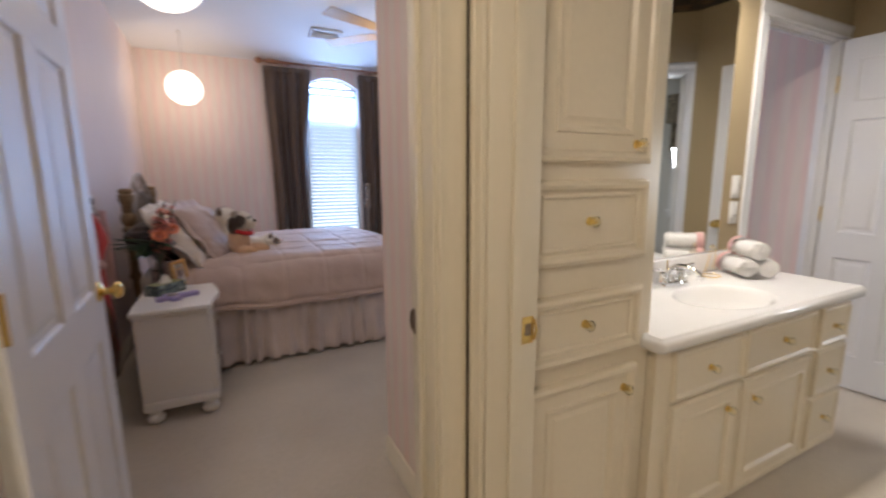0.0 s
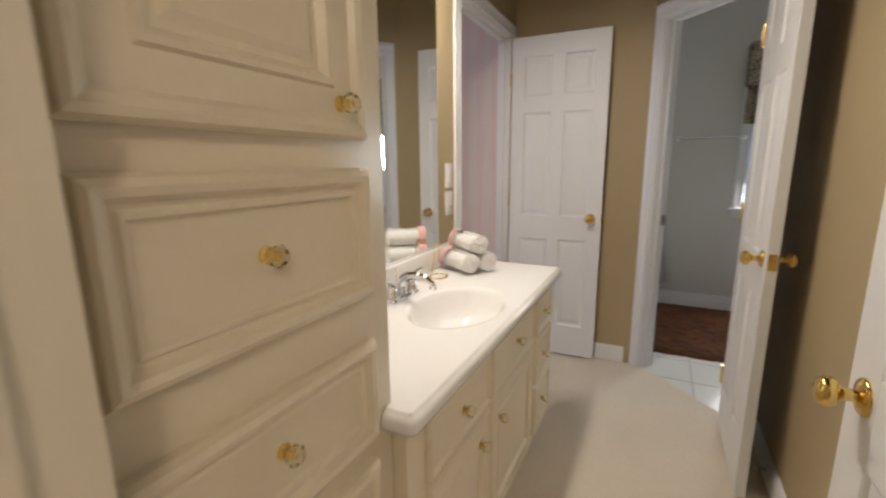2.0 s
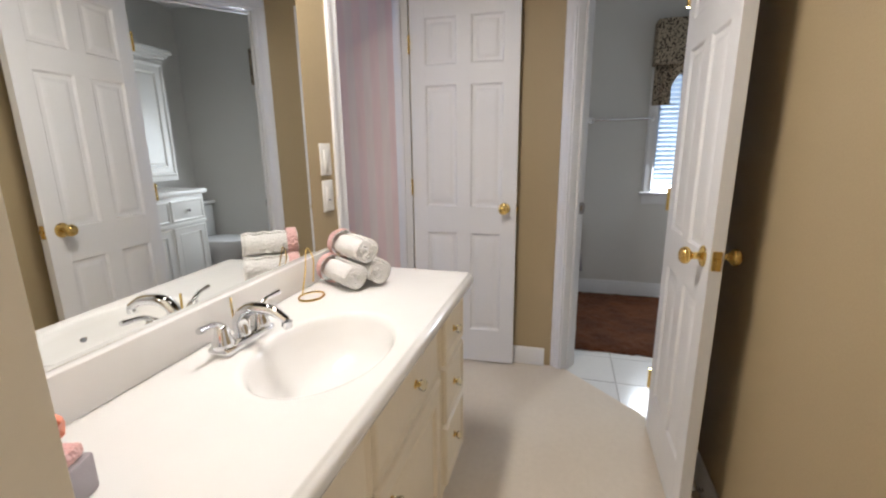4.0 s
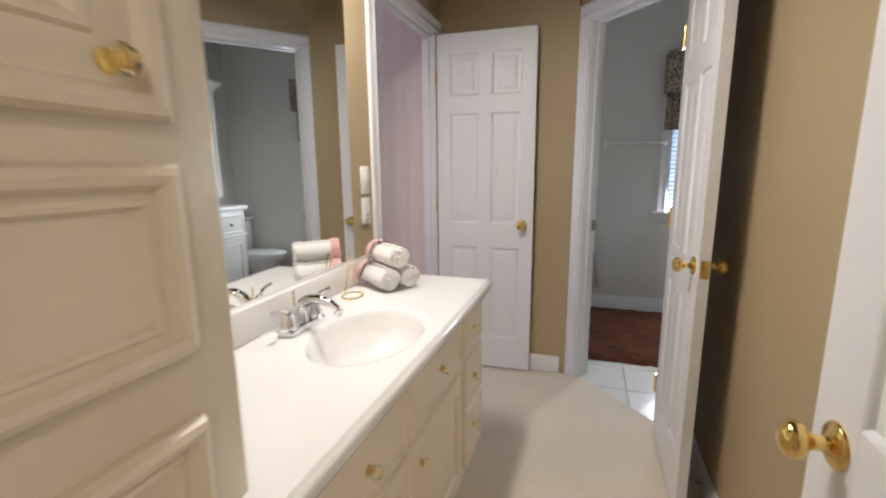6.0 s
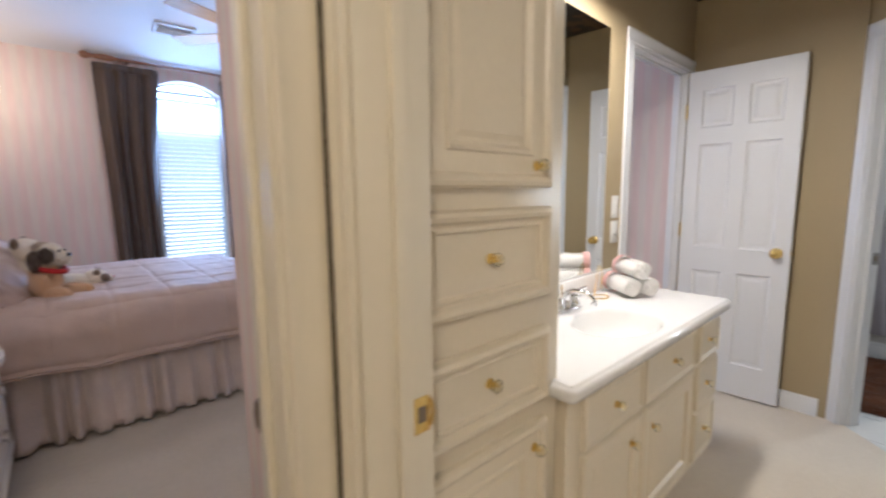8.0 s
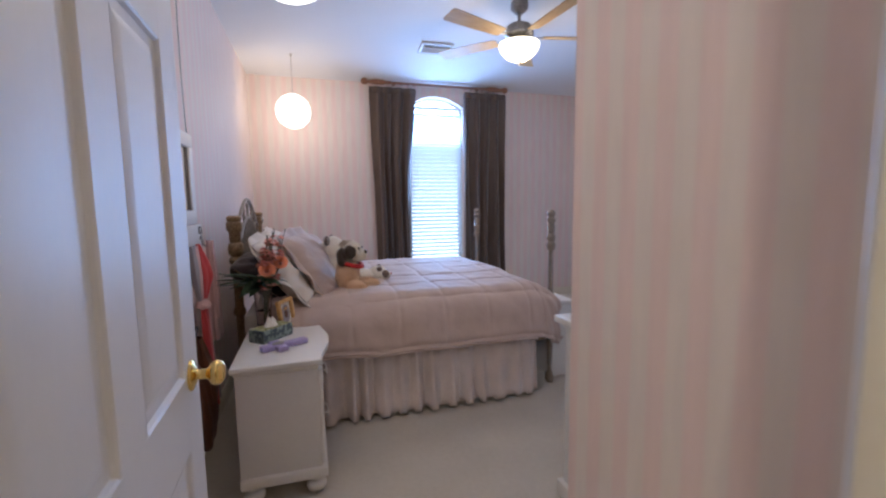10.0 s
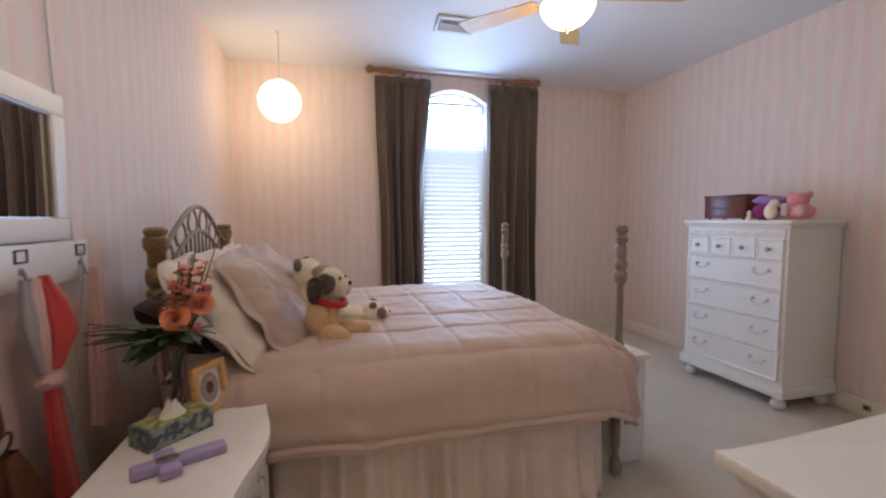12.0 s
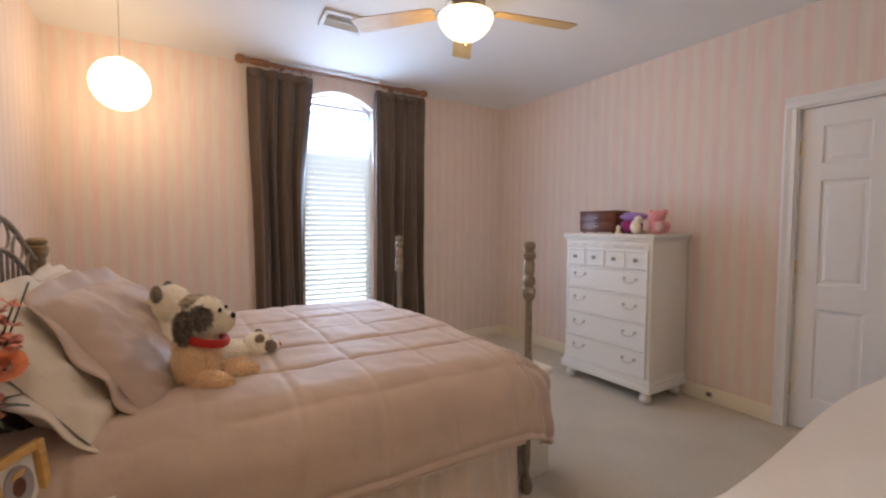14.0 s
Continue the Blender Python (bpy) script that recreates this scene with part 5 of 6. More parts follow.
for x in (0.06, LW - 0.06):
    for y in (0.06, LD - 0.05):
        part("bun_foot", lathe([(r, z * 0.85) for r, z in BUN], 18), FURN_WHITE, low, "turned bun foot", smooth=50, m=pose(x, y, 0))

# small white chest at the foot of the bed
bx = thing("blanket_chest", pose(3.085, 5.03, 0), "plain white lidded chest at the foot of the bed", "chest")
part("body", boxes((0.0, 0.155, 0, 0.95, 0.0, 0.53), bev=0.006), FURN_WHITE, bx)
part("lid", boxes((-0.01, 0.17, -0.015, 0.965, 0.532, 0.567), bev=0.008), FURN_WHITE, bx)

# on the nightstand
vase = thing("flower_vase", pose(1.175, 4.735, NZ) @ Matrix.Scale(0.92, 4), "clear glass vase of coral roses and pink blossom with leaves", "vase of flowers")
part("vase", lathe([(0.0, 0.003), (0.042, 0.0), (0.044, 0.006), (0.040, 0.03), (0.042, 0.12), (0.050, 0.22), (0.054, 0.25), (0.050, 0.25), (0.045, 0.215), (0.037, 0.12), (0.035, 0.03), (0.0, 0.022)], 24, close=False), GLASS, vase, "fluted clear glass vase", smooth=60)
part("water", lathe([(0.0, 0.024), (0.033, 0.032), (0.036, 0.12), (0.0, 0.12)], 20), GLASS, vase, smooth=60)
rnd = random.Random(4)


def rose_mesh(r, seed):
    rr = random.Random(seed)
    bm = bmesh.new()
    for layer in range(5):
        n = 3 + layer
        lr = r * (0.22 + 0.19 * layer)
        for k in range(n):
            a0 = 2 * math.pi * (k / n) + layer * 0.7 + rr.uniform(-0.15, 0.15)
            span = 2 * math.pi / n * 1.35

            def f(u, v):
                a = a0 + (u - 0.5) * span
                flare = lr * (0.55 + 0.45 * v + 0.18 * (layer / 4) * v * v)
                hgt = r * (0.95 - 0.13 * layer) * v - r * 0.30
                hgt -= r * 0.22 * (layer / 4) * v * v + r * 0.10 * (2 * u - 1) ** 2 * v
                return (flare * math.cos(a), flare * math.sin(a), hgt)
            sheet(f, 4, 3, bm)
    return bm


def leaf_mesh(length, width, droop, bm=None, m=None):
    b2 = bmesh.new()
    sheet(lambda u, v: (u * length, (v - 0.5) * width * math.sin(math.pi * min(1, u * 0.94 + 0.06)) ** 0.7, -droop * u * u + 0.25 * width * abs(v - 0.5)), 6, 2, b2)
    if bm is None:
        bm = bmesh.new()
    return merge(bm, b2, m)


heads = [((0.035, -0.055, 0.360), 0.040, ROSE), ((0.105, -0.005, 0.395), 0.035, ROSE)]
for k, (c, r, mat) in enumerate(heads):
    part("rose", rose_mesh(r, k), mat, vase, "open coral rose", smooth=180, m=pose(*c, 58, 12, 0) @ pose(0, 0, 0, 0, 0, k * 40))
    part("stem", tube(curve([(0.01 * k, 0.01, 0.03), (c[0] * 0.4, c[1] * 0.4, 0.24), (c[0], c[1], c[2] - 0.01)], 5), 0.003, 6), STEM, vase)
for k in range(16):
    a, t = rnd.uniform(-1.7, 1.9), k / 15
    tip = Vector((0.03 + 0.075 * math.cos(a) * (0.4 + t), 0.05 + 0.10 * math.sin(a) + 0.04 * t, 0.40 + 0.19 * rnd.random()))
    line = curve([(0.0, 0.0, 0.05), (tip.x * 0.35, tip.y * 0.35, 0.26), tip], 6)
    part("branch", tube(line, 0.0022, 5), STEM, vase)
    bm = bmesh.new()
    for j in range(13):
        p = line[7 + (j * 5) // 13] + Vector((rnd.uniform(-0.035, 0.035), rnd.uniform(-0.035, 0.035), rnd.uniform(-0.05, 0.03)))
        for q in range(6):
            ang = 2 * math.pi * q / 6
            leaf_mesh(0.020, 0.019, 0.004, bm, Matrix.Translation(p) @ pose(0, 0, 0, rnd.uniform(-40, 40), rnd.uniform(-60, 0), math.degrees(ang)))
    part("blossom", bm, BLOSSOM, vase, "cluster of dusty pink petals", smooth=180)
for k in range(38):
    a = rnd.uniform(0, 360)
    base = Vector((0.03 * math.cos(radians(a)), 0.03 * math.sin(radians(a)), 0.24 + 0.07 * rnd.random()))
    ln = rnd.uniform(0.08, 0.13) if k < 22 else rnd.uniform(0.17, 0.25)
    if k >= 22:
        a = rnd.uniform(185, 285)
    part("leaf", leaf_mesh(ln, 0.040 if k < 22 else 0.030, 0.05), LEAF, vase, smooth=180, m=Matrix.Translation(base) @ pose(0, 0, 0, rnd.uniform(-25, 25), rnd.uniform(-42, 8) if k < 22 else rnd.uniform(-34, -12), a))

tb = thing("tissue_box", pose(1.220, 4.585, NZ, 0, 0, -42) @ Matrix.Scale(0.82, 4), "blue-green floral tissue box with a tissue pulled up", "tissue box")
part("carton", boxes((-0.06, 0.06, -0.115, 0.115, 0, 0.075), bev=0.003), TISSUE_BOX, tb)
part("top_panel", boxes((-0.052, 0.052, -0.105, 0.105, 0.0752, 0.0762)), TISSUE_TOP, tb, "yellow-green printed top")
bm = bmesh.new()
sheet(lambda u, v: (0.035 * math.cos(u * 2 * math.pi) * (1 - 0.85 * v) + 0.012 * v * math.sin(u * 9), 0.045 * math.sin(u * 2 * math.pi) * (1 - 0.85 * v), 0.0765 + 0.055 * v + 0.008 * math.sin(u * 14) * v), 28, 6, bm)
part("tissue", bm, PAPER, tb, "crumpled white tissue", smooth=180)

cr = thing("wall_cross", pose(1.290, 4.415, NZ + 0.001, 0, 0, 26) @ Matrix.Scale(0.86, 4), "lilac painted cross with a silver oval lying on the nightstand", "cross")
part("long_bar", boxes((-0.125, 0.125, -0.026, 0.026, 0, 0.028), bev=0.006), LILAC, cr)
part("cross_bar", boxes((-0.062, -0.006, 0.0262, 0.075, 0, 0.027), bev=0.006), LILAC, cr)
part("cross_bar", boxes((-0.062, -0.006, -0.075, -0.0262, 0, 0.027), bev=0.006), LILAC, cr)
part("oval_emblem", lathe([(0.032, 0.0), (0.031, 0.003), (0.022, 0.004), (0.020, 0.0025), (0.008, 0.004), (0.0, 0.005)], 24), NICKEL, cr, "embossed silver oval", m=pose(-0.034, 0, 0.028) @ Matrix.Diagonal((1, 0.72, 1, 1)))

pf = thing("picture_frame", pose(1.305, 4.725, NZ, 0, 0, 64) @ Matrix.Scale(0.95, 4), "light oak standing picture frame with an oval mat", "picture frame")
bm = boxes((-0.075, -0.053, 0, 0.022, 0, 0.17), (0.053, 0.075, 0, 0.022, 0, 0.17), (-0.053, 0.053, 0, 0.022, 0, 0.022), (-0.053, 0.053, 0, 0.022, 0.148, 0.17), bev=0.004)
tiltm = pose(0, 0, 0.003, -8, 0, 0)
part("frame", bm, OAK, pf, m=tiltm)
part("backing", boxes((-0.052, 0.052, 0.016, 0.020, 0.023, 0.147)), PAPER, pf, m=tiltm)
part("oval_mat", lathe([(0.040, 0.0), (0.040, 0.002), (0.018, 0.002), (0.018, 0.0)], 24, close=False), GREY_CLOTH, pf, m=tiltm @ pose(0, 0.014, 0.085, 90, 0, 0) @ Matrix.Diagonal((1, 1.25, 1, 1)))
part("picture", lathe([(0.0, 0.0015), (0.018, 0.001), (0.018, 0.0)], 20), LEATHER, pf, m=tiltm @ pose(0, 0.0135, 0.085, 90, 0, 0) @ Matrix.Diagonal((1, 1.25, 1, 1)))
part("strut", boxes((-0.015, 0.015, 0, 0.004, 0, 0.13), bev=0.001), OAK, pf, m=pose(0, 0.066, 0, 20, 0, 0))

# mirror and hook rack on the west wall
mir = thing("wall_mirror", pose(LX, 3.74, 1.195), "white framed rectangular wall mirror", "mirror")
MW, MH, MF = 1.12, 0.45, 0.065
for a in ((0.0, MW, 0.0, MF), (0.0, MW, MH - MF, MH), (0.0, MF, MF, MH - MF), (MW - MF, MW, MF, MH - MF)):
    part("frame_bar", boxes((0.001, 0.026, a[0], a[1], a[2], a[3]), bev=0.004), FURN_WHITE, mir)
part("inner_bead", boxes((0.012, 0.018, MF, MF + 0.006, MF, MH - MF), (0.012, 0.018, MW - MF - 0.006, MW - MF, MF, MH - MF), (0.012, 0.018, MF + 0.006, MW - MF - 0.006, MF, MF + 0.006), (0.012, 0.018, MF + 0.006, MW - MF - 0.006, MH - MF - 0.006, MH - MF)), NICKEL, mir)
part("mirror_glass", boxes((0.004, 0.010, MF, MW - MF, MF, MH - MF)), MIRROR, mir, "clear mirror glass", smooth=None)
rack = thing("hook_rack", pose(LX, 3.72, 1.06), "white hook rack with name-plate frames and metal hooks", "hook rack")
part("board", boxes((0.001, 0.022, 0, 1.24, 0.0, 0.13), bev=0.005), FURN_WHITE, rack)
for y in (0.03, 0.32, 0.61, 0.90, 1.19):
    pl = part("name_plate", boxes((0.022, 0.026, y - 0.026, y - 0.021, 0.078, 0.116), (0.022, 0.026, y + 0.021, y + 0.026, 0.078, 0.116), (0.022, 0.026, y - 0.021, y + 0.021, 0.078, 0.083), (0.022, 0.026, y - 0.021, y + 0.021, 0.111, 0.116)), IRON, rack, "dark metal label frame")
    part("card", boxes((0.022, 0.0235, y - 0.02, y + 0.02, 0.084, 0.110)), PAPER, pl)
    hk = part("hook", tube(curve([(0.023, y, 0.062), (0.03, y, 0.045), (0.036, y, 0.018), (0.052, y, 0.010), (0.066, y, 0.022), (0.068, y, 0.038)], 5), 0.0045, 8), NICKEL, rack, "double metal hook")
    part("hook_plate", lathe([(0.011, 0.0), (0.010, 0.003), (0.0, 0.004)], 12), NICKEL, hk, m=pose(0.022, y, 0.055, 0, 90, 0))


def strip(pts, widths, mat, parent, name, label="", seed=0.0, depth=0.30):
    """A soft folded band of cloth or leather: a flattened tube along a line near the wall."""
    line = curve(pts, 8)
    n = len(line) - 1

    def f(u, v):
        p, a = line[min(n, int(round(v * n)))], u * 2 * math.pi
        k = v * (len(widths) - 1)
        i = min(int(k), len(widths) - 2)
        w = widths[i] + (widths[i + 1] - widths[i]) * (k - i)
        r = 1 + 0.16 * math.sin(a * 4 + seed + v * 2) + 0.14 * noise.noise((math.cos(a) * 2, math.sin(a) * 2, v * 4 + seed))
        return (p[0] + w * depth * math.sin(a) * r, p[1] + w / 2 * math.cos(a) * r, p[2] + 0.008 * noise.noise((u * 5, v * 3, seed)))
    return part(name, sheet(f, 40, n, closed_u=True), mat, parent, label, smooth=180)


scarf = thing("scarf", pose(LX, 4.60, 0), "coral red, pink and grey scarf knotted once on a hook", "scarf")
strip([(0.075, 0.015, 1.105), (0.085, 0.045, 1.02), (0.09, 0.055, 0.94), (0.085, 0.02, 0.84)], [0.035, 0.075, 0.095, 0.04], CORAL, scarf, "red_fold", "bright coral red fold", 0.7)
strip([(0.07, -0.012, 1.10), (0.075, -0.016, 0.98), (0.08, -0.004, 0.84)], [0.03, 0.05, 0.03], PINK_CLOTH, scarf, "pink_fold", "pale pink fold", 1.9)
strip([(0.065, -0.045, 1.10), (0.07, -0.050, 0.98), (0.075, -0.020, 0.84)], [0.03, 0.055, 0.035], GREY_CLOTH, scarf, "grey_fold", "grey fold", 3.1)
part("knot", blob((0.085, 0.0, 0.815), (0.032, 0.046, 0.024), 3, 0.2, 3), PINK_CLOTH, scarf, "pink knot")
strip([(0.088, -0.005, 0.80), (0.09, 0.005, 0.66), (0.092, 0.03, 0.48), (0.088, 0.05, 0.30)], [0.045, 0.06, 0.075, 0.085], CORAL, scarf, "red_tail", "hanging coral red tail", 4.4)
strip([(0.078, 0.03, 0.80), (0.080, 0.06, 0.66), (0.082, 0.10, 0.48), (0.078, 0.13, 0.30)], [0.035, 0.055, 0.075, 0.09], GREY_CLOTH, scarf, "grey_tail", "hanging grey tail", 5.2)
for y, z0, z1, w1, seed in ((4.91, 0.56, 1.10, 0.15, 2.5), (4.03, 0.28, 1.09, 0.26, 4.1)):
    gm = thing("pink_garment", pose(LX, y, 0), "pale pink garment hanging in soft folds from a hook", "garment")
    strip([(0.06, 0.0, z1), (0.065, 0.01, (z0 + z1) / 2 + 0.05), (0.062, 0.03, z0)], [0.045, 0.10, w1], PINK_CLOTH, gm, "body", "", seed, 0.22)
    strip([(0.082, -0.02, z1), (0.088, -0.03, (z0 + z1) / 2), (0.08, -0.01, z0 + 0.12)], [0.025, 0.05, 0.06], PINK_CLOTH, gm, "sleeve", "", seed + 1, 0.3)
bag = thing("shoulder_bag", pose(LX, 4.29, 0), "brown leather bag hanging from a ringed strap", "bag")
strip([(0.062, -0.005, 1.088), (0.082, 0.0, 1.02), (0.088, 0.005, 0.945)], [0.052, 0.060, 0.050], SUEDE, bag, "strap_top", "wide tan suede strap loop", 0.4, 0.10)
strip([(0.056, 0.03, 1.088), (0.070, 0.045, 1.03), (0.078, 0.055, 0.965)], [0.040, 0.042, 0.030], SUEDE, bag, "strap_back", "", 1.4, 0.10)
for y, z, r in ((0.0, 0.91, 0.036), (0.06, 0.94, 0.027), (0.02, 0.665, 0.040), (0.105, 0.735, 0.027)):
    part("ring", tube([(0.092 + 0.006 * math.sin(a), y + r * math.cos(a), z + r * math.sin(a)) for a in [2 * math.pi * k / 26 for k in range(26)]], 0.0036, 7, closed=True), IRON, bag, "dark metal strap ring")
strip([(0.092, 0.0, 0.875), (0.094, 0.002, 0.79), (0.092, 0.014, 0.705)], [0.026, 0.024, 0.026], LEATHER, bag, "strap", "", 2.1, 0.22)
strip([(0.090, 0.065, 0.912), (0.094, 0.085, 0.84), (0.092, 0.10, 0.762)], [0.024, 0.024, 0.024], LEATHER, bag, "strap", "", 2.8, 0.22)
strip([(0.088, 0.01, 0.64), (0.096, 0.05, 0.52), (0.098, 0.10, 0.36), (0.094, 0.12, 0.22)], [0.07, 0.15, 0.22, 0.17], LEATHER, bag, "pouch", "slouching brown leather pouch", 3.3, 0.24)
strip([(0.10, 0.105, 0.71), (0.112, 0.12, 0.60), (0.115, 0.16, 0.45), (0.108, 0.19, 0.30)], [0.05, 0.11, 0.15, 0.12], LEATHER, bag, "front_pocket", "gathered dark leather pocket", 4.6, 0.24)

# outlet on the east wall, low
ot = thing("wall_outlet", pose(RX - 0.015, 5.07, 0.06, 0, 0, -90), "small cable outlet on the baseboard", "outlet")
part("plate", boxes((-0.022, 0.022, -0.004, 0.0, -0.018, 0.018), bev=0.0015), NICKEL, ot)
part("jack", lathe([(0.008, 0.0), (0.008, 0.008), (0.0, 0.009)], 12), DARK, ot, m=pose(0, -0.004, 0, 90, 0, 0))


# ---------------- vanity room ----------------
def acrylic_knob(parent, x, z, y):
    """A clear faceted knob on a brass stem, on a face at y looking to -y."""
    k = part("knob", lathe([(0.007, 0.008), (0.012, 0.012), (0.0155, 0.019), (0.0155, 0.024), (0.011, 0.030), (0.0, 0.032)], 10), ACRYLIC, parent, "clear faceted knob", m=pose(x, y, z, 90, 0, 0), smooth=10)
    part("stem", lathe([(0.0125, 0.0), (0.012, 0.003), (0.006, 0.005), (0.0055, 0.016), (0.0, 0.018)], 14), BRASS, k, "brass stem")
    return k


MOULD = [(0, 0.0), (0, 0.014), (0.005, 0.024), (0.013, 0.028), (0.022, 0.025), (0.029, 0.013), (0.034, 0.013), (0.038, 0.017), (0.043, 0.016), (0.047, 0.009), (0.052, 0.008)]
RAISED = [(0, 0.0), (0, 0.014), (0.005, 0.023), (0.014, 0.026), (0.024, 0.022), (0.031, 0.013), (0.070, 0.013), (0.074, 0.019), (0.082, 0.017), (0.092, 0.006), (0.100, 0.006), (0.112, 0.011)]

# tall linen cabinet: face frame at y = 2.485
tall = thing("linen_cabinet", pose(2.175, 2.485, 0), "tall cream linen cabinet with moulded drawers and clear knobs", "cabinet")
TW = 0.50
part("body", boxes((0, TW, 0.0, 0.40, 0.08, BATH_H - 0.002), bev=0.002), CABINET, tall)
part("toe_kick", boxes((0.0, TW - 0.01, 0.05, 0.40, 0.0, 0.08)), CABINET, tall)
for z0, z1, kz, kx in ((1.055, 1.272, 1.165, 0.222), (0.785, 0.975, 0.885, 0.222)):
    d = part("drawer", rings(bmesh.new(), 0.020, 0.432, z0, z1, MOULD, -1, 0.0), CABINET, tall, smooth=22)
    acrylic_knob(d, kx, kz, -0.008)
d = part("upper_door", rings(bmesh.new(), 0.020, 0.432, 1.315, 2.36, RAISED, -1, 0.0), CABINET, tall, "cream raised panel door", smooth=22)
acrylic_knob(d, 0.375, 1.365, -0.013)
d = part("lower_door", rings(bmesh.new(), 0.020, 0.432, 0.12, 0.735, RAISED, -1, 0.0), CABINET, tall, "cream raised panel door", smooth=22)
acrylic_knob(d, 0.385, 0.665, -0.013)

# vanity base unit
van = thing("vanity_cabinet", pose(2.68, 2.455, 0), "cream vanity cabinet with drawers, doors and clear knobs", "cabinet")
VW = 1.27
part("body", boxes((0, VW, 0.0, 0.43, 0.09, 0.655), (0, 0.33, 0.0, 0.43, 0.655, 0.765), (0.88, VW, 0.0, 0.43, 0.655, 0.765), (0.33, 0.88, 0.0, 0.016, 0.655, 0.765)), CABINET, van)
part("toe_kick", boxes((0.0, VW - 0.01, 0.07, 0.43, 0.0, 0.09)), CABINET, van)
SLIM = [(0, 0.0), (0, 0.008), (0.004, 0.015), (0.010, 0.017), (0.016, 0.014), (0.022, 0.010), (0.026, 0.010)]
VDOOR = [(0, 0.0), (0, 0.008), (0.004, 0.015), (0.010, 0.017), (0.016, 0.013), (0.055, 0.013), (0.060, 0.016), (0.068, 0.005), (0.076, 0.005), (0.09, 0.010)]
for x0, x1, z0, z1, kx, kz, prof in ((0.075, 0.455, 0.575, 0.745, 0.265, 0.655, SLIM), (0.47, 0.95, 0.575, 0.745, 0.73, 0.665, SLIM), (0.075, 0.455, 0.12, 0.56, 0.385, 0.475, VDOOR), (0.47, 0.95, 0.12, 0.56, 0.545, 0.475, VDOOR), (1.0, 1.25, 0.575, 0.745, 1.125, 0.655, SLIM), (1.0, 1.25, 0.36, 0.56, 1.125, 0.455, SLIM), (1.0, 1.25, 0.12, 0.345, 1.125, 0.24, SLIM)):
    d = part("door" if prof is VDOOR else "drawer", rings(bmesh.new(), x0, x1, z0, z1, prof, -1, 0.0), CABINET, van, smooth=22)
    acrylic_knob(d, kx, kz, -0.010)

# counter with its sunk bowl and splashback
ctr = thing("vanity_counter", pose(0, 0, 0), "white cultured marble vanity top with a moulded oval bowl", "counter")
KX0, KX1, KY0, KY1, KZ = 2.677, 3.975, 2.415, 2.938, 0.812
SX, SYC, SA, SB = 3.28, 2.615, 0.215, 0.150


def counter_mesh():
    bm = bmesh.new()
    n = 64
    loops = []
    outer = []
    for i in range(n):
        a = 2 * math.pi * i / n
        c, s = math.cos(a), math.sin(a)
        tx = (KX1 - SX - 0.012) / c if c > 0 else ((SX - KX0) / -c if c < 0 else 9)
        ty = (KY1 - SYC) / s if s > 0 else ((SYC - KY0 - 0.012) / -s if s < 0 else 9)
        k = min(abs(tx), abs(ty))
        outer.append((SX + c * k, SYC + s * k, KZ))
    for cx, cy in ((KX0, KY0 + 0.012), (KX1 - 0.012, KY0 + 0.012), (KX1 - 0.012, KY1), (KX0, KY1)):
        j = min(range(n), key=lambda q: (outer[q][0] - cx) ** 2 + (outer[q][1] - cy) ** 2)
        outer[j] = (cx, cy, KZ)
    loops.append(outer)
    for k, z in ((1.10, KZ), (1.03, KZ - 0.001), (0.99, KZ - 0.006), (0.95, KZ - 0.020), (0.88, KZ - 0.055), (0.74, KZ - 0.095), (0.52, KZ - 0.122), (0.28, KZ - 0.132), (0.09, KZ - 0.135)):
        loops.append([(SX + SA * k * math.cos(2 * math.pi * i / n), SYC + SB * k * math.sin(2 * math.pi * i / n), z) for i in range(n)])
    vs = [[bm.verts.new(p) for p in lp] for lp in loops]
    for a, b in zip(vs, vs[1:]):
        for i in range(n):
            j = (i + 1) % n
            bm.faces.new((a[i], a[j], b[j], b[i]))
    bm.faces.new(vs[-1])
    return bm


part("slab", counter_mesh(), MARBLE, ctr, smooth=40)
bm = bmesh.new()
prof = [(0.012, 0.0), (0.008, -0.001), (0.006, -0.005), (0.003, -0.007), (-0.002, -0.010), (-0.006, -0.018), (-0.006, -0.032), (-0.001, -0.044), (0.010, -0.047), (0.06, -0.047)]
NX = 2.643                                                   # the nose past the linen cabinet
path = [((NX, 2.4835), (1, 0)), ((NX, KY0 + 0.016), (1, 0.35)), ((NX + 0.005, KY0 + 0.005), (0.85, 0.85)), ((NX + 0.016, KY0), (0.35, 1)), ((KX1 - 0.016, KY0), (-0.35, 1)), ((KX1 - 0.005, KY0 + 0.005), (-0.85, 0.85)), ((KX1, KY0 + 0.016), (-1, 0.35)), ((KX1, KY1), (-1, 0))]
edge = [[bm.verts.new((x + dx * o, y + dy * o, KZ + z)) for o, z in prof] for (x, y), (dx, dy) in path]
for a, b in zip(edge, edge[1:]):
    for k in range(len(prof) - 1):
        bm.faces.new((a[k], b[k], b[k + 1], a[k + 1]))
bm.faces.new(edge[0])
bm.faces.new(edge[-1])
part("edge", bm, MARBLE, ctr, "rounded ogee counter edge", smooth=60)
part("front_core", boxes((NX + 0.010, KX1 - 0.012, KY0 + 0.010, KY0 + 0.042, KZ - 0.0465, KZ - 0.0005)), MARBLE, ctr)
part("nose", boxes((NX + 0.010, KX0 + 0.001, KY0 + 0.010, 2.4835, KZ - 0.0465, KZ - 0.0002)), MARBLE, ctr, "counter end past the linen cabinet")
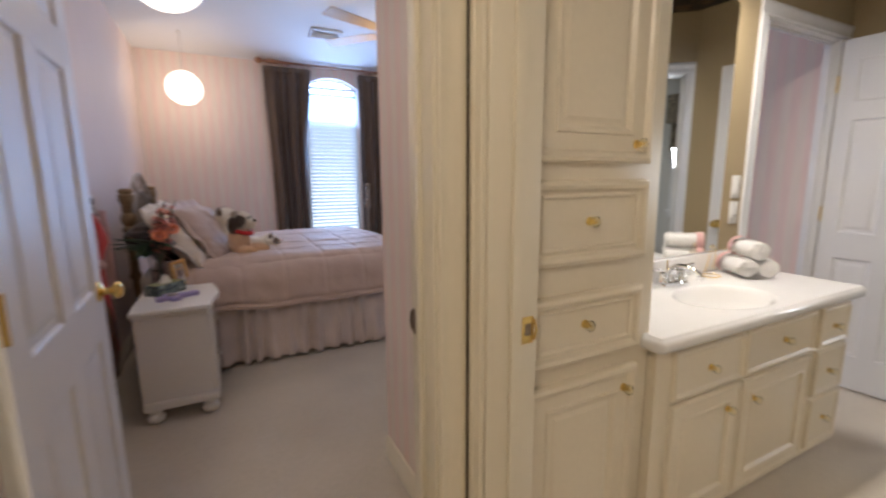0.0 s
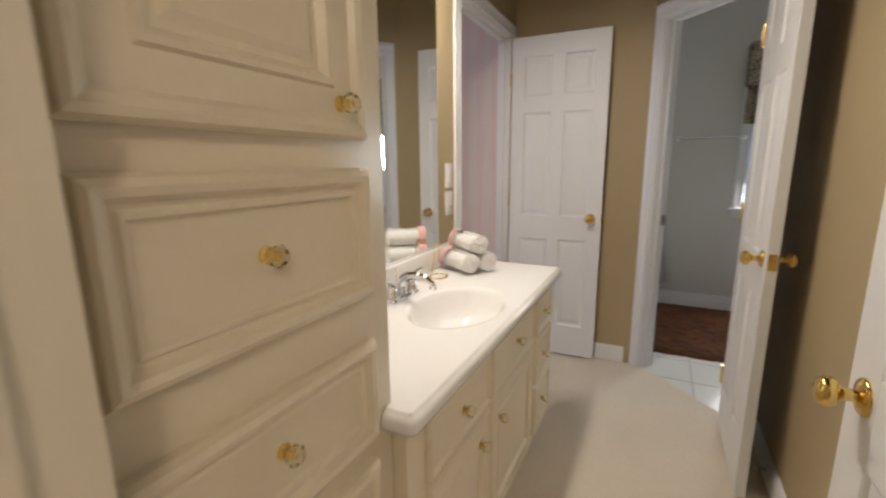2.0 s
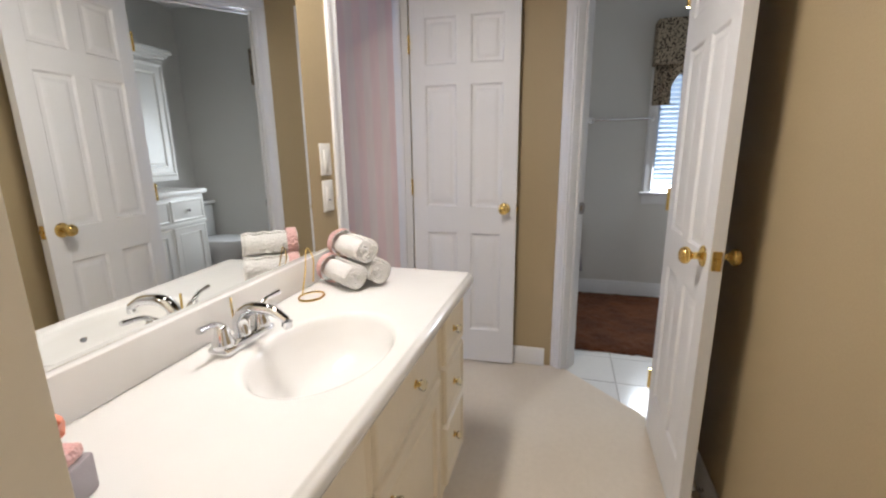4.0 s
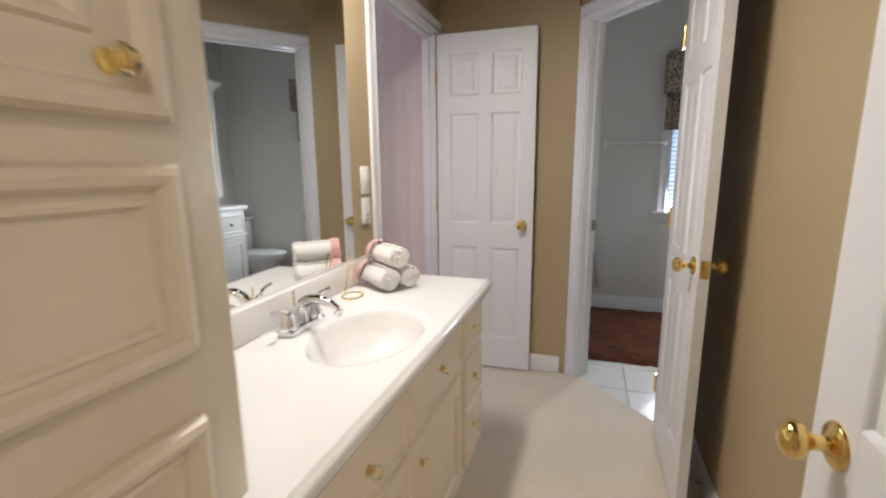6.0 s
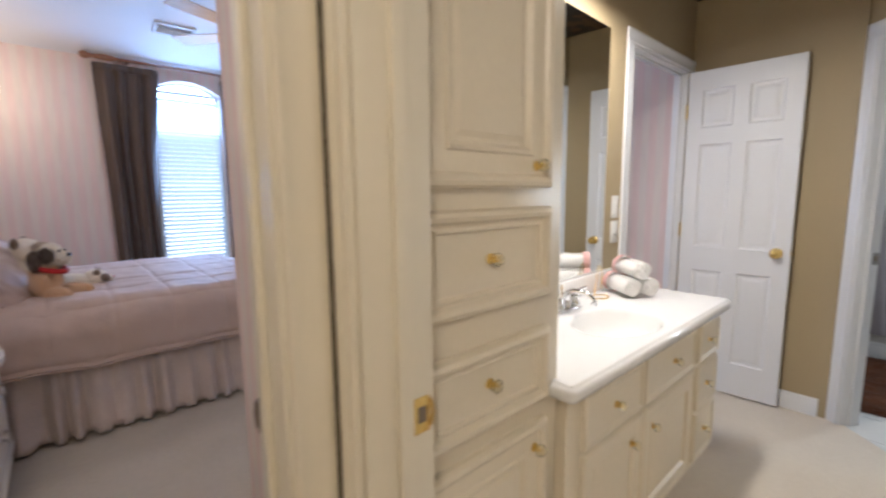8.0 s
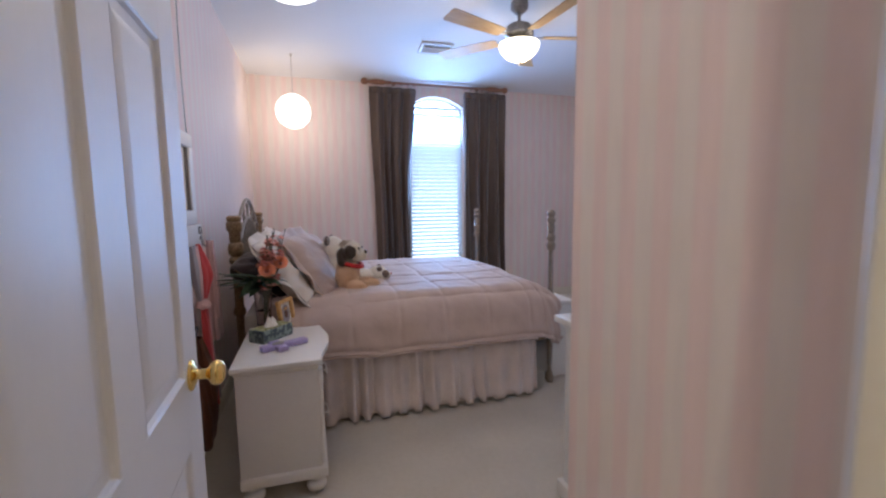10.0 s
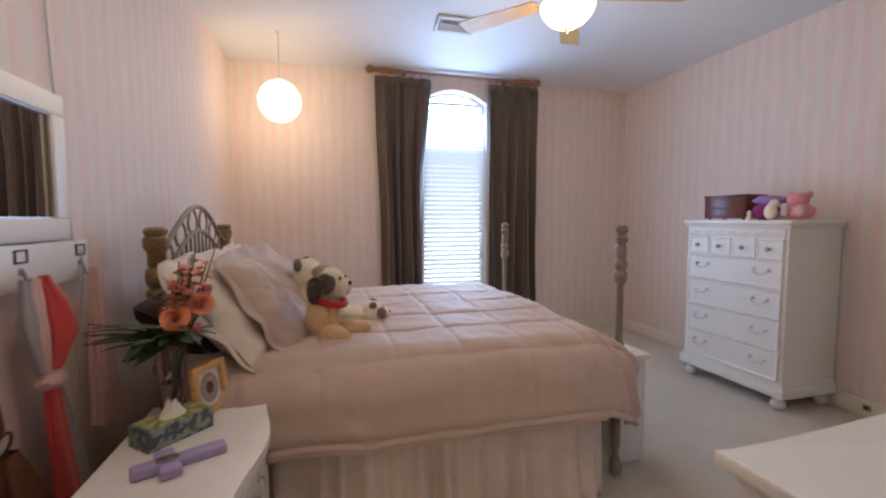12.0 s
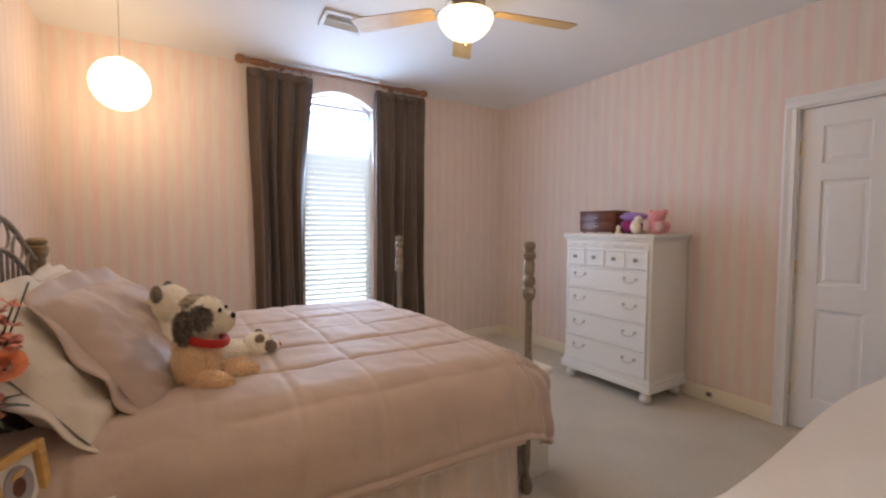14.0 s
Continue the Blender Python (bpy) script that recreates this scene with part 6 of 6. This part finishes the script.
part("splashback", boxes((KX0 - 3.76 + 0.004, KX1 - 0.10 - 3.76, -0.021, 0.006, KZ + 0.001, KZ + 0.095), bev=0.004), MARBLE, ctr, m=pose(3.76, 2.933, 0, 0, 0, 2.3))
part("side_splash", boxes((KX0 + 0.001, KX0 + 0.020, 2.55, 2.862, KZ + 0.001, KZ + 0.095), bev=0.004), MARBLE, ctr)
part("drain", lathe([(0.026, 0.0), (0.024, 0.004), (0.016, 0.003), (0.012, 0.006), (0.0, 0.007)], 20), CHROME, ctr, "chrome drain", m=pose(SX, SYC, KZ - 0.135))
part("overflow", lathe([(0.011, 0.0), (0.010, 0.002), (0.0, 0.0025)], 14), CHROME, ctr, m=pose(SX, SYC - SB * 0.90, KZ - 0.05, -58, 0, 0))

fa = thing("basin_faucet", pose(SX - 0.03, 2.818, KZ), "chrome basin faucet with slim levers and a brass lift rod", "faucet")
bm = boxes((-0.085, 0.085, -0.028, 0.028, 0.0, 0.022), bev=0.010)
part("base", bm, CHROME, fa)
part("spout", tube(curve([(0, 0, 0.02), (0, 0.002, 0.06), (0, -0.03, 0.088), (0, -0.085, 0.088), (0, -0.125, 0.068)], 6), [0.020 - 0.0004 * i for i in range(25)], 14), CHROME, fa, smooth=60)
part("aerator", lathe([(0.011, 0.0), (0.012, 0.004), (0.012, 0.016)], 14), CHROME, fa, m=pose(0, -0.125, 0.050))
part("lift_rod", tube([(0, 0.022, 0.02), (0, 0.024, 0.11)], 0.003, 6), BRASS, fa)
for s in (-1, 1):
    v = part("valve", lathe([(0.024, 0.0), (0.024, 0.012), (0.018, 0.026), (0.016, 0.042), (0.010, 0.050), (0.0, 0.052)], 18), CHROME, fa, m=pose(s * 0.062, 0, 0.018), smooth=50)
    part("lever", tube(curve([(0, 0, 0.048), (s * 0.025, -0.004, 0.062), (s * 0.07, -0.010, 0.066)], 5), [0.007, 0.007, 0.0065, 0.006, 0.006, 0.0058, 0.0056, 0.0056, 0.006, 0.0066, 0.007], 10), CHROME, v, "slim chrome lever handle", smooth=60)

mr = thing("vanity_mirror", pose(3.76, 2.933, 0.918, 0, 0, 2.3) @ pose(-1.07, 0, 0), "large frameless vanity mirror above the splashback", "mirror")
part("mirror_glass", boxes((0, 1.07, 0, 0.005, -0.0095, 1.155)), MIRROR, mr, smooth=None)


def wall_plate(z, label, rocker):
    e = thing("switch_plate", pose(3.875, 2.939, z), label, "switch", "switch plates")
    part("plate", boxes((-0.035, 0.035, -0.006, 0.0, -0.057, 0.057), bev=0.003), PLASTIC, e)
    if rocker:
        part("rocker", boxes((-0.017, 0.017, -0.011, -0.006, -0.033, 0.033), bev=0.002), PLASTIC, e)
    else:
        part("socket", boxes((-0.017, 0.017, -0.009, -0.006, -0.033, 0.033), bev=0.001), PLASTIC, e)
        part("test_button", boxes((-0.006, 0.006, -0.011, -0.009, -0.018, -0.012)), DARK, e)
    return e


wall_plate(1.225, "white rocker light switch beside the mirror", True)
wall_plate(1.095, "white outlet plate below the light switch", False)

vl = thing("vanity_light", pose(3.40, 2.939, 2.27), "brass vanity light bar with three bell shades", "wall lamp")
part("back_plate", boxes((-0.28, 0.28, -0.03, 0.0, -0.05, 0.05), bev=0.006), BRASS, vl)
for x in (-0.16, 0.0, 0.16):
    part("arm", tube(curve([(x, -0.03, 0.0), (x, -0.15, 0.05), (x, -0.279, 0.02)], 5), 0.008, 8), BRASS, vl, "curved brass arm")
    g = part("shade", lathe([(0.022, 0.03), (0.030, 0.015), (0.045, -0.02), (0.058, -0.055), (0.064, -0.062)], 24, close=False), PORCELAIN, vl, "white bell glass shade", smooth=60, m=pose(x, -0.279, 0))
    part("bulb", blob((x, -0.279, -0.02), (0.024, 0.024, 0.03), 3), BULB, g, "lit bulb", smooth=180).matrix_parent_inverse = Matrix.Translation((-x, 0.279, 0))


def rolled_towel(m, label, length=0.18, r=0.045):
    e = thing("rolled_towel", m, label, "towel", "rolled towels")
    turns = 3.2

    def f(u, v):
        a = u * turns * 2 * math.pi
        rr = 0.008 + (r - 0.008) * u + 0.0025 * math.sin(v * 21 + a)
        return (length * (v - 0.5) + 0.003 * math.sin(a * 3), rr * math.cos(a), r + rr * math.sin(a) * 0.95)
    bm = thick(sheet(f, 90, 8), 0.0102)
    part("roll", bm, TOWEL, e, smooth=180)
    part("pink_border", sheet(lambda u, v: (-length * 0.5 + 0.002 + 0.035 * v, (r + 0.0075) * math.cos(u * 2 * math.pi), r + (r + 0.0075) * math.sin(u * 2 * math.pi) * 0.95), 40, 2, closed_u=True), TOWEL_PINK, e, "coral pink towel border", smooth=180)
    return e


rolled_towel(pose(3.700, 2.800, KZ + 0.006, 0, 0, 235), "white rolled towel with a coral border, stacked on the counter")
rolled_towel(pose(3.777, 2.748, KZ + 0.006, 0, 0, 233), "white rolled towel with a coral border, stacked on the counter")
rolled_towel(pose(3.738, 2.775, KZ + 0.084, 0, 0, 234), "white rolled towel with a coral border, on top of the stack")
wire = thing("wire_stand", pose(3.575, 2.84, KZ), "thin gold wire stand beside the towels", "wire stand")
part("ring", tube([(0.045 * math.cos(a), 0.035 * math.sin(a), 0.004) for a in [2 * math.pi * k / 24 for k in range(24)]], 0.0028, 6, closed=True), BRASS, wire)
part("hoop", tube(curve([(0.0, 0.033, 0.004), (0.035, 0.04, 0.07), (0.06, 0.045, 0.14), (0.085, 0.04, 0.10), (0.06, 0.03, 0.03)], 8), 0.0022, 6), BRASS, wire)

sp = thing("soap_box", pose(2.755, 2.73, KZ, 0, 0, 20), "small clear box with coral lid of soaps on the counter", "soap box")
part("box", boxes((-0.045, 0.045, -0.06, 0.06, 0, 0.055), bev=0.004), GREY_CLOTH, sp)
part("soap_band", boxes((-0.040, 0.040, -0.055, 0.055, 0.0555, 0.075), bev=0.006), TOWEL_PINK, sp)
part("bow", blob((0, 0, 0.112), (0.040, 0.056, 0.042), 3, 0.25, 3), SOAP, sp, "coral bow")

# ---------------- toilet room ----------------
rug = thing("bath_rug", pose(5.72, 1.65, 0.001), "dark brown shag rug on the tiled toilet room floor", "rug")
bm = bmesh.new()


def rug_point(u, v):
    x, y = -0.585 + 1.17 * u, -0.80 + 1.50 * v
    e = min(u, 1 - u, v, 1 - v) * 10
    z = 0.030 * min(1, e) ** 0.5 + 0.010 * noise.noise((x * 18, y * 18, 0)) + 0.006 * noise.noise((x * 60, y * 60, 2))
    w = 0.014 * noise.noise((x * 40, y * 40, 7)) * (1 if e < 0.6 else 0)
    return (x + w, y + w, max(0.002, z))


sheet(rug_point, 110, 110, bm)
part("rug_top", bm, RUG, rug, smooth=180)

wt = thing("window_2", pose(TX, 1.42, 0, 0, 0, -90), "small toilet room window with white casing and sill", "window")
wt["kind"] = "structure"
part("window_frame", boxes((0.002, 0.03, 0.08, 0.12, 0.90, 2.0), (0.19, 0.218, 0.08, 0.12, 0.90, 2.0), (0.03, 0.19, 0.08, 0.12, 0.90, 0.93), (0.03, 0.19, 0.08, 0.12, 1.97, 2.0), bev=0.003), TRIM_WHITE, wt)
for xx in (-0.07, 0.22):
    part("casing", casing_bar(0.07, 1.14), TRIM_WHITE, wt, m=pose(xx, 0, 0.90))
part("casing", casing_bar(0.07, 0.36), TRIM_WHITE, wt, m=pose(-0.07, 0, 2.11) @ pose(0, 0, 0, 0, 90, 0))
part("window_sill", boxes((-0.09, 0.31, -0.045, 0.08, 0.872, 0.898), bev=0.006), TRIM_WHITE, wt)
part("apron", boxes((-0.07, 0.29, -0.014, 0.0, 0.80, 0.870), bev=0.004), TRIM_WHITE, wt)
p = part("pane", boxes((0.03, 0.19, 0.098, 0.102, 0.93, 1.97)), GLASS, wt)
p.visible_shadow = False
structure("backdrop_toilet_window", boxes((7.1, 7.12, 0.0, 2.2, 0.2, 2.8)), DAYLIGHT, "overexposed sky outside the toilet window", "sky")
blind(pose(TX + 0.03, 1.405, 0, 0, 0, -90), 0.19, 0.905, 1.95, 0.036, "white slatted blind in the toilet room window", -60, 0.036)
vv = thing("window_valance", pose(TX, 1.50, 0, 0, 0, -90), "leopard print box valance with a fringed tail", "valance")
part("box_top", boxes((0.0, 0.38, -0.16, -0.002, 1.86, 2.17), bev=0.01), LEOPARD, vv, "padded leopard print cornice")
part("drop", thick(sheet(lambda u, v: (0.02 + 0.12 * u, -0.09 + 0.012 * math.sin(u * 20), 1.87 - 0.30 * v), 20, 4), 0.01), LEOPARD, vv, smooth=180)
part("drop", thick(sheet(lambda u, v: (0.25 + 0.11 * u, -0.09 + 0.012 * math.sin(u * 20), 1.87 - 0.30 * v), 20, 4), 0.01), LEOPARD, vv, smooth=180)
part("swag", thick(sheet(lambda u, v: (0.14 + 0.11 * u, -0.085, 1.87 - 0.16 * v * (1 - 0.5 * math.sin(math.pi * u))), 20, 4), 0.01), LEOPARD, vv, smooth=180)

bar = thing("towel_bar", pose(TX, 1.92, 1.475, 0, 0, -90), "chrome towel bar on the grey wall", "towel bar")
part("bar", tube([(0.0, -0.06, 0), (0.45, -0.06, 0)], 0.009, 10), CHROME, bar)
for x in (0.0, 0.45):
    part("mount", lathe([(0.026, 0.0), (0.026, 0.008), (0.012, 0.014), (0.012, 0.064), (0.0, 0.07)], 16), CHROME, bar, m=pose(x, 0, 0, 90, 0, 0))

robe = thing("hanging_robe", pose(TX, 2.06, 0), "grey cloth robe hanging low on the toilet room wall", "robe")
part("robe_hook", tube(curve([(-0.002, 0.01, 1.20), (-0.03, 0.01, 1.17), (-0.05, 0.01, 1.19)], 5), 0.005, 8), CHROME, robe, "small chrome hook")
strip([(-0.04, 0.01, 1.175), (-0.045, 0.0, 0.80), (-0.05, -0.05, 0.20)], [0.035, 0.075, 0.17], GREY_CLOTH, robe, "robe_cloth", "", 0.9, 0.22)

cab = thing("toilet_room_cabinet", pose(5.85, 0.74, 0, 0, 0, 180), "white painted base cabinet with drawers in the toilet room", "cabinet")
part("body", boxes((0, 0.80, 0.0, 0.48, 0.0, 0.90), bev=0.003), FURN_WHITE, cab)
part("top", boxes((-0.03, 0.83, -0.03, 0.48, 0.90, 0.94), bev=0.010), FURN_WHITE, cab)
for c in (0, 1):
    d = part("drawer", rings(bmesh.new(), 0.03 + c * 0.38, 0.39 + c * 0.38, 0.68, 0.86, SLIM, -1, 0.0), FURN_WHITE, cab, smooth=22)
    small_knob(d, 0.21 + c * 0.38, 0.77, -0.010, NICKEL)
    part("door", rings(bmesh.new(), 0.03 + c * 0.38, 0.39 + c * 0.38, 0.08, 0.63, VDOOR, -1, 0.0), FURN_WHITE, cab, smooth=22)
part("rail_moulding", boxes((-0.012, 0.812, -0.016, 0.0, 0.635, 0.668), bev=0.006), FURN_WHITE, cab)
hut = thing("wall_cabinet", pose(5.80, 0.56, 0, 0, 0, 180), "white wall cabinet with a panelled door and crown moulding", "wall cabinet")
part("body", boxes((0, 0.72, 0.0, 0.305, 1.02, 2.02), bev=0.003), FURN_WHITE, hut)
for o, z0, z1 in ((0.015, 2.02, 2.045), (0.035, 2.045, 2.07), (0.06, 2.07, 2.10)):
    part("crown", boxes((-o, 0.72 + o, -o, 0.305, z0, z1), bev=0.005), FURN_WHITE, hut)
part("door", rings(bmesh.new(), 0.03, 0.69, 1.06, 1.99, RAISED, -1, 0.0), FURN_WHITE, hut, "raised panel cabinet door", smooth=22)

wc = thing("toilet", pose(6.10, 0.27, 0), "white porcelain toilet with its lid closed", "toilet")
part("tank", boxes((-0.22, 0.22, 0.0, 0.19, 0.38, 0.74), bev=0.03), PORCELAIN, wc)
part("tank_lid", boxes((-0.235, 0.235, -0.005, 0.205, 0.742, 0.778), bev=0.012), PORCELAIN, wc)


def bowl_mesh(prof, cy=0.44):
    bm = bmesh.new()
    n = 36
    rs = []
    for r, z, oy in prof:
        rs.append([bm.verts.new((r * 0.80 * math.cos(2 * math.pi * i / n), cy + oy + r * (1.22 if math.sin(2 * math.pi * i / n) > 0 else 0.95) * math.sin(2 * math.pi * i / n), z)) for i in range(n)])
    for a, b in zip(rs, rs[1:]):
        for i in range(n):
            j = (i + 1) % n
            bm.faces.new((a[i], a[j], b[j], b[i]))
    bm.faces.new(rs[0])
    bm.faces.new(rs[-1])
    return bm


part("bowl", bowl_mesh([(0.15, 0.0, -0.04), (0.145, 0.05, -0.04), (0.12, 0.12, -0.04), (0.13, 0.22, -0.02), (0.19, 0.32, 0.0), (0.225, 0.37, 0.0), (0.228, 0.39, 0.0)]), PORCELAIN, wc, smooth=60)
part("seat", bowl_mesh([(0.230, 0.392, 0.0), (0.236, 0.400, 0.0), (0.234, 0.410, 0.0)]), PORCELAIN, wc, smooth=40)
part("lid", bowl_mesh([(0.232, 0.413, 0.0), (0.236, 0.420, 0.0), (0.225, 0.432, 0.0), (0.12, 0.438, 0.0)]), PORCELAIN, wc, smooth=40)
part("flush_lever", tube([(-0.16, 0.19, 0.69), (-0.16, 0.205, 0.69), (-0.10, 0.21, 0.685)], 0.006, 8), CHROME, wc)

# door stop on the south baseboard
ds = thing("door_stop", pose(3.98, 1.536, 0.05), "springy metal door stop on the baseboard", "door stop")
part("spring", tube([(0.006 * math.cos(a * 1.0), 0.0 + a * 0.0016, 0.006 * math.sin(a)) for a in [k * 0.6 for k in range(60)]], 0.0013, 5), NICKEL, ds)
part("tip", lathe([(0.008, 0.0), (0.008, 0.010), (0.0, 0.012)], 12), PLASTIC, ds, m=pose(0, 0.058, 0, -90, 0, 0))

# floor tiles of the toilet room
floor_t = bpy.data.objects["floor_toilet"]
tile = bmesh.new()
box(tile, -0.149, 0.149, -0.149, 0.149, -0.004, 0.0, bev=0.002, seg=1)
tile_mesh = finish(tile, "tile", None)
tile_mesh.materials.append(TILE)
for i in range(7):
    for j in range(8):
        x, y = 4.62 + 0.302 * i, 0.42 + 0.302 * j
        p = Vector((x, y)) - D0
        if p.dot(DN) > 0.15 or y > 2.35 or x > 6.3 or (x < 5.3 and y > 1.95):
            continue
        t = new("tile", tile_mesh)
        t.parent = floor_t
        t.matrix_world = pose(x, y, -0.001)
